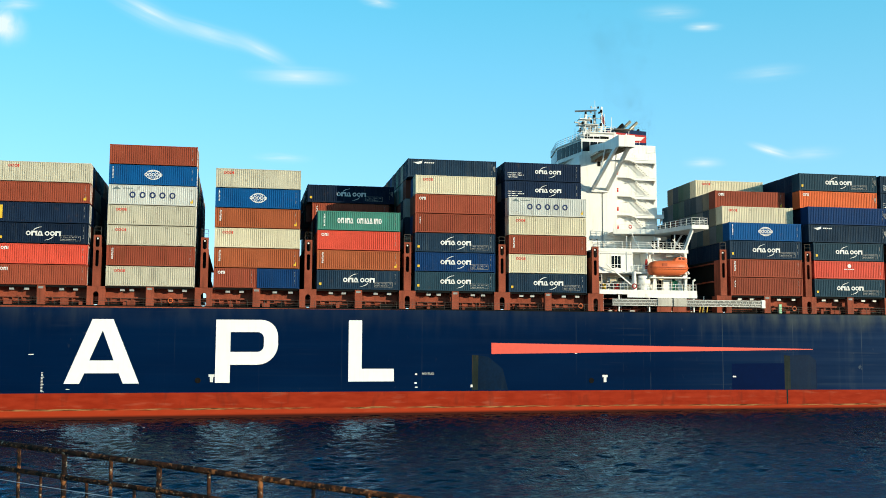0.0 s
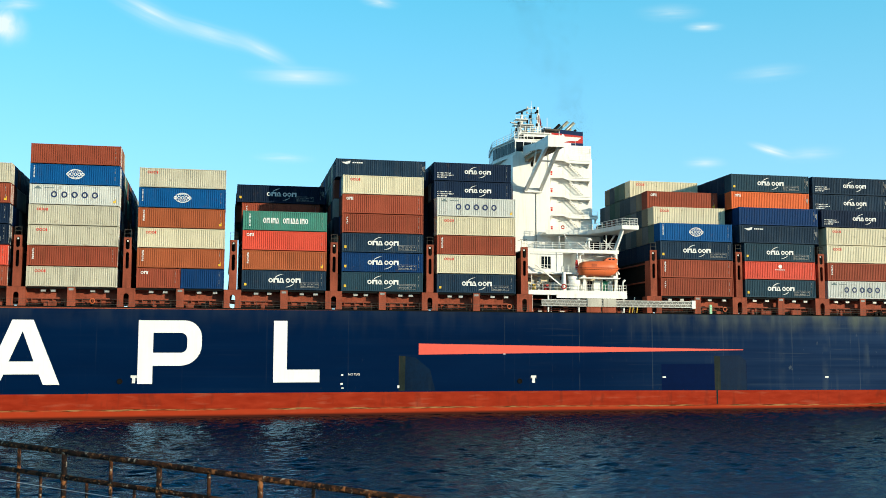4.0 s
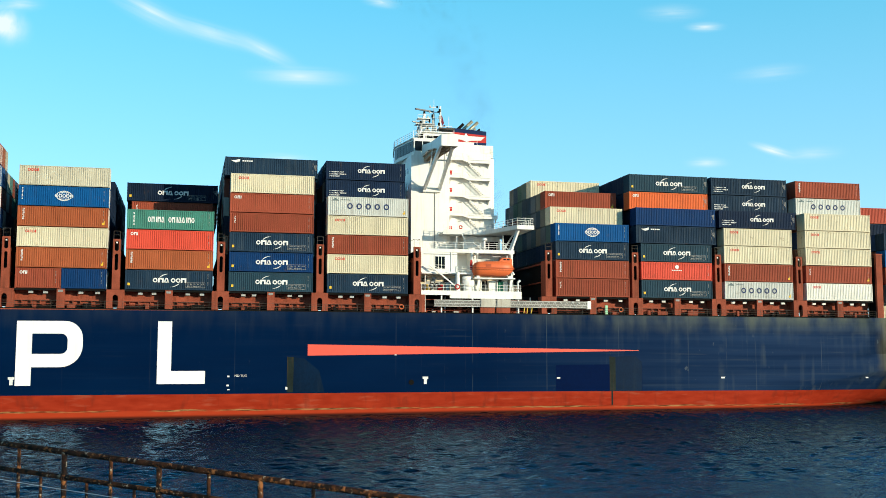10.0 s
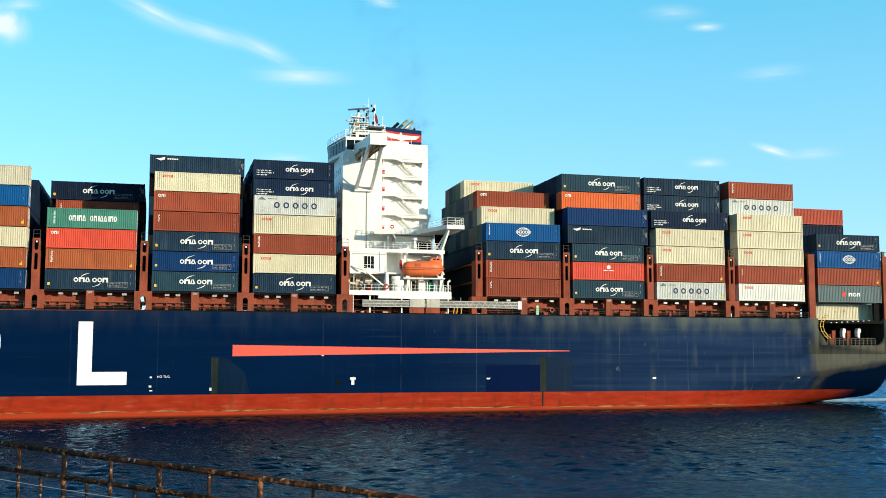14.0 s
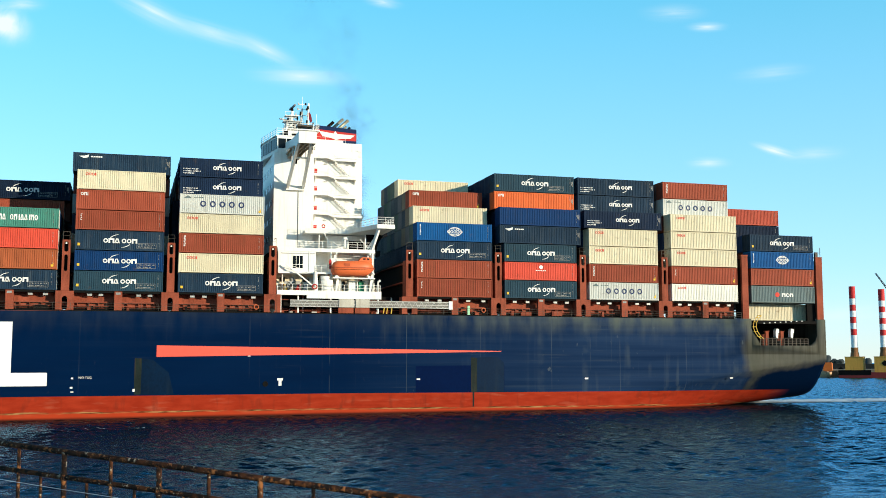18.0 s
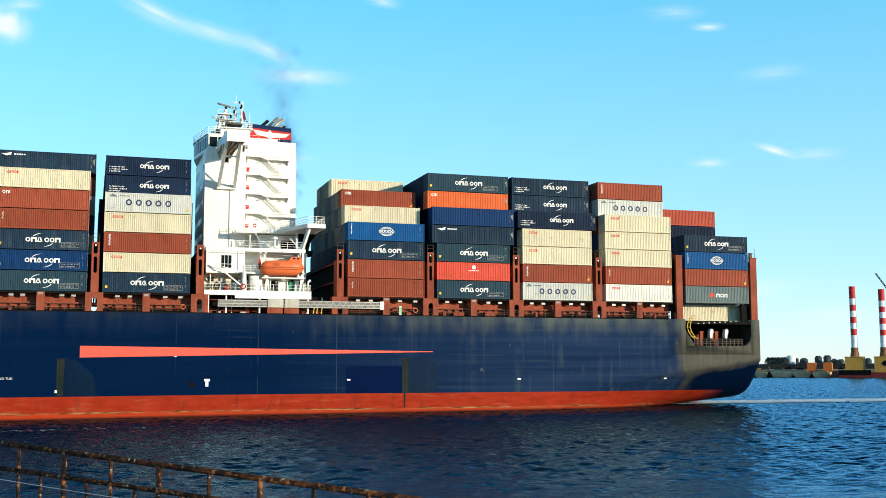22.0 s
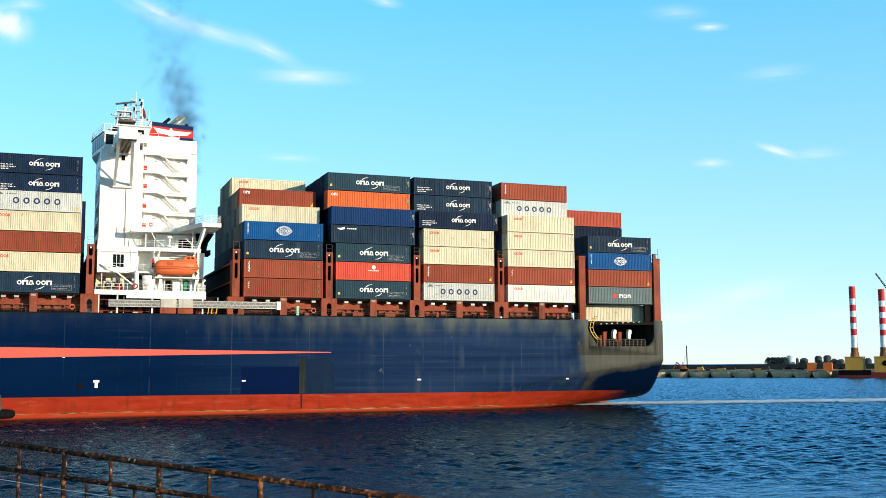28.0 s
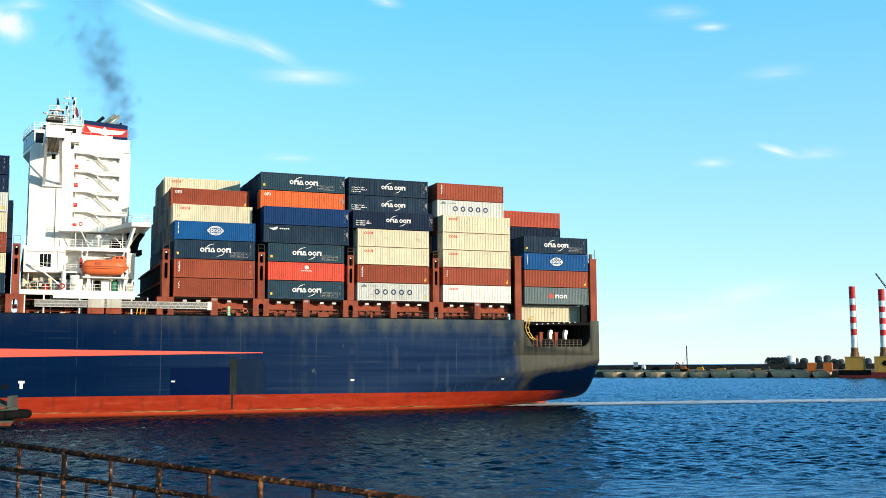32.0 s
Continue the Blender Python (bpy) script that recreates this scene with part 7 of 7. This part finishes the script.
# ---- tug nosing in beside the ship ----
def tug():
    ob = empty("tugboat", "dark tug with a black rubber bow fender", "tugboat")
    M_TUG = mat("tug_dark_green", (0.065, 0.08, 0.07), 0.55, var=0.25, grime=RUST, streak=0.3)
    M_TUG_R = mat("tug_red_boot", (0.22, 0.05, 0.03), 0.6, var=0.25)
    plan = [(0.0, 0.0), (-1.0, 1.6), (-3.0, 2.9), (-6.0, 3.8), (-22.0, 4.0), (-22.0, -4.0), (-6.0, -3.8), (-3.0, -2.9), (-1.0, -1.6)]

    def ringed(levels):
        g = Geo()
        k = len(plan)
        vs = [(x * 1.0 + dx, y * s, z) for z, s, dx in levels for x, y in plan]
        fs = [(i * k + j, i * k + (j + 1) % k, (i + 1) * k + (j + 1) % k, (i + 1) * k + j) for i in range(len(levels) - 1) for j in range(k)]
        fs += [tuple(range(k)), tuple(range((len(levels) - 1) * k, len(levels) * k))]
        return g.add(vs, fs)

    part("hull", ringed(((0.35, 0.90, -1.6), (2.3, 1.0, -0.9))), M_TUG, ob)
    part("boot_top", ringed(((-1.0, 0.7, -2.6), (0.35, 0.89, -1.6))), M_TUG_R, ob)
    part("bulwark", Geo().prism([(-1.6, 2.3), (-4.4, 3.6), (-8.2, 3.6), (-8.2, 2.3)], -3.0, -2.8).prism([(-1.6, 2.3), (-4.4, 3.6), (-8.2, 3.6), (-8.2, 2.3)], 2.8, 3.0).prism([(-3.0, 2.3), (3.0, 2.3), (2.6, 3.7), (-2.6, 3.7)], -2.0, -1.5, "x"), M_TUG, ob)
    g = Geo()
    fend = [(-5.2, 3.9), (-2.4, 2.9), (-0.5, 1.4), (0.1, 0.0), (-0.5, -1.4), (-2.4, -2.9), (-5.2, -3.9)]
    for (x0, y0), (x1, y1) in zip(fend, fend[1:]):
        g.rod((x0, y0, 1.4), (x1, y1, 1.4), 0.55, 12)
    part("bow_fender", g, M_RUBBER, ob, "thick black rubber bow fender", True)
    part("deck", Geo().box(-20, -2.2, -3.2, 3.2, 2.2, 2.35), M_DECK, ob)
    part("winch", Geo().rod((-5.4, -1.2, 3.2), (-5.4, 1.2, 3.2), 0.8, 14).box(-6.1, -4.7, -1.5, -1.2, 2.3, 3.9).box(-6.1, -4.7, 1.2, 1.5, 2.3, 3.9), M_MARK_W, ob, "white towing winch")
    g = Geo()
    g.ring((-5.6, -3.05, 3.9), 0.5, 0.12, "y", 16, 6)
    part("life_ring", g, M_ORANGE, ob, "orange life ring")
    part("wheelhouse", Geo().prism([(-9.5, 2.3), (-17, 2.3), (-17, 6.6), (-10.2, 6.6)], -2.4, 2.4), M_WHITE, ob)
    for x in (-10.9, -12.7, -14.5):
        part("window", Geo().box(x - 1.2, x, -2.44, -2.4, 4.8, 6.0), M_GLASS, ob)
    part("name_bars", Geo().box(-5.9, -5.4, -3.62, -3.5, 1.15, 1.6).box(-5.2, -4.7, -3.62, -3.4, 1.15, 1.6), M_MARK_W, ob, "white bars of an unreadable mark")
    return ob


tug_ob = tug()


def tug_pose(t):
    """The tug comes in slowly from the left, bow first."""
    return pose(-28.0 - 0.50 * (32.0 - t), 147.6 - 0.02 * (32.0 - t), 0, 0, 0, 4)


# ---- clouds ----
def cloud_material(name, power, seed, stretch):
    m = bpy.data.materials.new(name)
    m.use_nodes = True
    n = m.node_tree.nodes
    n.remove(n["Principled BSDF"])
    out = [k for k in n if k.bl_idname == "ShaderNodeOutputMaterial"][0]
    tr, em, mx = n.new("ShaderNodeBsdfTransparent"), n.new("ShaderNodeEmission"), n.new("ShaderNodeMixShader")
    em.inputs["Color"].default_value = (0.86, 0.97, 1.0, 1)
    em.inputs["Strength"].default_value = 0.98
    tc = n.new("ShaderNodeTexCoord")
    mp = n.new("ShaderNodeMapping")
    mp.inputs["Scale"].default_value = (stretch, 3.0, 1)
    mp.inputs["Location"].default_value = (seed, seed * 1.7, 0)
    nt = n.new("ShaderNodeTexNoise")
    nt.inputs["Scale"].default_value, nt.inputs["Detail"].default_value, nt.inputs["Roughness"].default_value = 1.6, 7, 0.55
    nt.inputs["Distortion"].default_value = 0.4
    link(m, tc.outputs["UV"], mp.inputs["Vector"])
    link(m, mp.outputs[0], nt.inputs["Vector"])
    gr = n.new("ShaderNodeTexGradient")
    gr.gradient_type = "QUADRATIC_SPHERE"
    m2 = n.new("ShaderNodeMapping")
    m2.inputs["Location"].default_value = (-1, -1, 0)
    m2.inputs["Scale"].default_value = (2, 2, 1)
    link(m, tc.outputs["UV"], m2.inputs["Vector"])
    link(m, m2.outputs[0], gr.inputs["Vector"])
    mr = n.new("ShaderNodeMapRange")
    mr.inputs["From Min"].default_value, mr.inputs["From Max"].default_value = 0.12, 0.75
    link(m, nt.outputs["Fac"], mr.inputs["Value"])
    mu = n.new("ShaderNodeMath")
    mu.operation = "MULTIPLY"
    link(m, mr.outputs[0], mu.inputs[0])
    link(m, gr.outputs["Fac"], mu.inputs[1])
    m3 = n.new("ShaderNodeMath")
    m3.operation = "MULTIPLY"
    m3.use_clamp = True
    m3.inputs[1].default_value = power
    link(m, mu.outputs[0], m3.inputs[0])
    link(m, m3.outputs[0], mx.inputs["Fac"])
    link(m, tr.outputs[0], mx.inputs[1])
    link(m, em.outputs[0], mx.inputs[2])
    link(m, mx.outputs[0], out.inputs["Surface"])
    return m


CLOUDS = []


def cloud(station, height, w, h, tilt, power, stretch=1.5):
    """A wisp of high cloud, far off, at a bearing counted in steps of 1/1942 of its distance."""
    far = 4200.0
    axis = CAM_POSE.to_3x3()
    way = axis @ Vector(((station - 784) / 1942.0, (441 - height) / 1942.0, -1.0))
    me = bpy.data.meshes.new("cloud")
    k = far / 1942.0
    n = 10
    vs, fs = [], []
    for i in range(n + 1):
        for j in range(3):
            u, v = i / n - 0.5, j / 2 - 0.5
            vs.append((u * w * k, v * h * k, 0.02 * w * k * math.sin(u * 5)))
    for i in range(n):
        for j in range(2):
            fs.append((i * 3 + j, (i + 1) * 3 + j, (i + 1) * 3 + j + 1, i * 3 + j + 1))
    me.from_pydata(vs, [], fs)
    uv = me.uv_layers.new(name="UVMap")
    for f in me.polygons:
        for li in f.loop_indices:
            q = me.loops[li].vertex_index
            uv.data[li].uv = ((q // 3) / n, (q % 3) / 2)
    me.materials.append(cloud_material("cirrus_cloud", power, station * 0.13 % 7, stretch))
    ob = tagged(new("cloud", me), "thin wisp of white high cloud", "cloud", "clouds", "structure")
    m = Matrix.Translation(Vector((0, 0, H_EYE)) + way * far) @ CAM_POSE.to_3x3().to_4x4() @ pose(0, 0, 0, 0, 0, tilt)
    ob.matrix_basis = m
    ob.visible_shadow = False
    CLOUDS.append((ob, m, axis @ Vector((14 * k, 0, 0))))


cloud(262, 22, 240, 60, -27, 1.0, 0.6)
cloud(365, 58, 260, 50, -18, 0.95, 0.6)
cloud(462, 88, 190, 48, -27, 0.95, 0.6)
cloud(526, 136, 245, 50, -3, 1.15, 0.5)
cloud(2, 42, 90, 130, 60, 2.4)
cloud(30, 8, 120, 40, 0, 0.8)
cloud(1243, 48, 92, 25, 0, 1.15, 0.7)
cloud(1184, 23, 150, 44, 0, 0.62, 0.8)
cloud(1358, 129, 180, 42, 5, 0.5, 0.8)
cloud(1362, 266, 104, 24, -17, 1.8, 0.6)
cloud(1430, 273, 160, 40, 4, 0.5)
cloud(1246, 289, 100, 30, 0, 0.95, 0.7)
cloud(670, 4, 90, 30, -10, 1.0)
cloud(1290, 525, 320, 70, 14, 0.9)
cloud(1180, 560, 420, 60, 4, 0.8)
cloud(500, 280, 140, 26, -3, 0.7)
cloud(1480, 560, 300, 60, 6, 0.6)


# ---- smoke from the funnel ----
def smoke_material(name, alpha):
    m = bpy.data.materials.new(name)
    m.use_nodes = True
    n = m.node_tree.nodes
    b = n["Principled BSDF"]
    b.inputs["Base Color"].default_value = (0.045, 0.085, 0.16, 1)
    b.inputs["Roughness"].default_value = 1.0
    b.inputs["Specular IOR Level"].default_value = 0.0
    tc = n.new("ShaderNodeTexCoord")
    nt = n.new("ShaderNodeTexNoise")
    nt.inputs["Scale"].default_value, nt.inputs["Detail"].default_value = 0.6, 4
    mr = n.new("ShaderNodeMapRange")
    mr.inputs["From Min"].default_value, mr.inputs["From Max"].default_value = 0.22, 0.75
    mr.inputs["To Max"].default_value = alpha
    link(m, tc.outputs["Object"], nt.inputs["Vector"])
    link(m, nt.outputs["Fac"], mr.inputs["Value"])
    # every flake thins out towards its rim
    cen = n.new("ShaderNodeMapping")
    cen.inputs["Location"].default_value = (-1, -1, 0)
    cen.inputs["Scale"].default_value = (2, 2, 1)
    gr = n.new("ShaderNodeTexGradient")
    gr.gradient_type = "QUADRATIC_SPHERE"
    link(m, tc.outputs["UV"], cen.inputs["Vector"])
    link(m, cen.outputs[0], gr.inputs["Vector"])
    mu = n.new("ShaderNodeMath")
    mu.operation = "MULTIPLY"
    link(m, mr.outputs[0], mu.inputs[0])
    link(m, gr.outputs["Fac"], mu.inputs[1])
    link(m, mu.outputs[0], b.inputs["Alpha"])
    return m


SMOKE = []
M_SMOKE = [smoke_material("thin_smoke", 0.035), smoke_material("smoke", 0.10), smoke_material("thick_smoke", 0.30)]
scene.cycles.transparent_max_bounces = 64


def puff(i, born):
    """A loose clump of soft flakes of smoke, drawn out upwards."""
    random.seed(100 + i)
    r = random.uniform(1.1, 2.4)
    vs, fs = [], []
    for _ in range(9):
        c = Vector((random.gauss(0, r * 0.6), random.gauss(0, r * 0.6), random.gauss(0, r * 0.9)))
        turn = Matrix.Rotation(random.uniform(-0.7, 0.7), 3, "Z") @ Matrix.Rotation(random.uniform(-0.6, 0.6), 3, "X") @ Matrix.Rotation(random.uniform(0, 6.28), 3, "Y")
        a, b = random.uniform(0.8, 1.5) * r, random.uniform(0.8, 2.0) * r
        k = len(vs)
        vs += [c + turn @ Vector((x * a, 0, z * b)) for x, z in ((-1, -1), (1, -1), (1, 1), (-1, 1))]
        fs.append((k, k + 1, k + 2, k + 3))
    me = bpy.data.meshes.new("smoke_puff")
    me.from_pydata(vs, [], fs)
    uv = me.uv_layers.new(name="UVMap")
    for f in me.polygons:
        for li, c in zip(f.loop_indices, ((0, 0), (1, 0), (1, 1), (0, 1))):
            uv.data[li].uv = c
    me.materials.append(M_SMOKE[0 if born < 12 else 1 if born < 21 else 2])
    ob = tagged(new("smoke_puff", me), "thin dark grey puff of funnel smoke", "smoke", "funnel smoke")
    ob.visible_shadow = False
    SMOKE.append((ob, born, random.uniform(-1, 1), random.uniform(-30, 30)))


for i in range(66):
    puff(i, -14.0 + i * 0.71)


def smoke_rows(born, sway, spin):
    """A puff climbs the uptake inside the funnel, leaves it at its time of birth, then rises and spreads."""
    rows = []
    for t in TIMES:
        age = t - born
        up = max(-30.0, 1.6 * age)
        a = max(0.0, age)
        p = ship_pose(t) @ Vector((7.6 - 0.10 * a - 0.022 * a * a + 0.52 * sway * a ** 0.9 + 0.5 * math.sin(a * 0.6 + sway), 23.8 + 0.1 * sway * a, 46.3 + up))
        rows.append((t, Matrix.Translation(p) @ pose(0, 0, 0, 0, 0, spin + 2 * a)))
    return rows


def motions():
    walk(ship, SHIP)
    for ob, m in RIDERS:
        walk(ob, [(t, s @ m) for t, s in SHIP])
    # the radar turns once in 1.86 seconds
    walk(radar, [(0.4 * i, pose(-3.0, 21.4, 50.95, 0, 0, -180.0 * (0.4 * i - 6.4) / 0.93)) for i in range(81)])
    walk(tug_ob, [(t, tug_pose(t)) for t in (0, 16, 26, 32)])
    walk(water, [(0, pose(0, 0, 0)), (32, pose(-9.0, 4.0, 0))])
    for ob, m, d in CLOUDS:
        walk(ob, [(0, m), (32, Matrix.Translation(d) @ m)])
    for ob, born, sway, spin in SMOKE:
        walk(ob, smoke_rows(born, sway, spin))


motions()
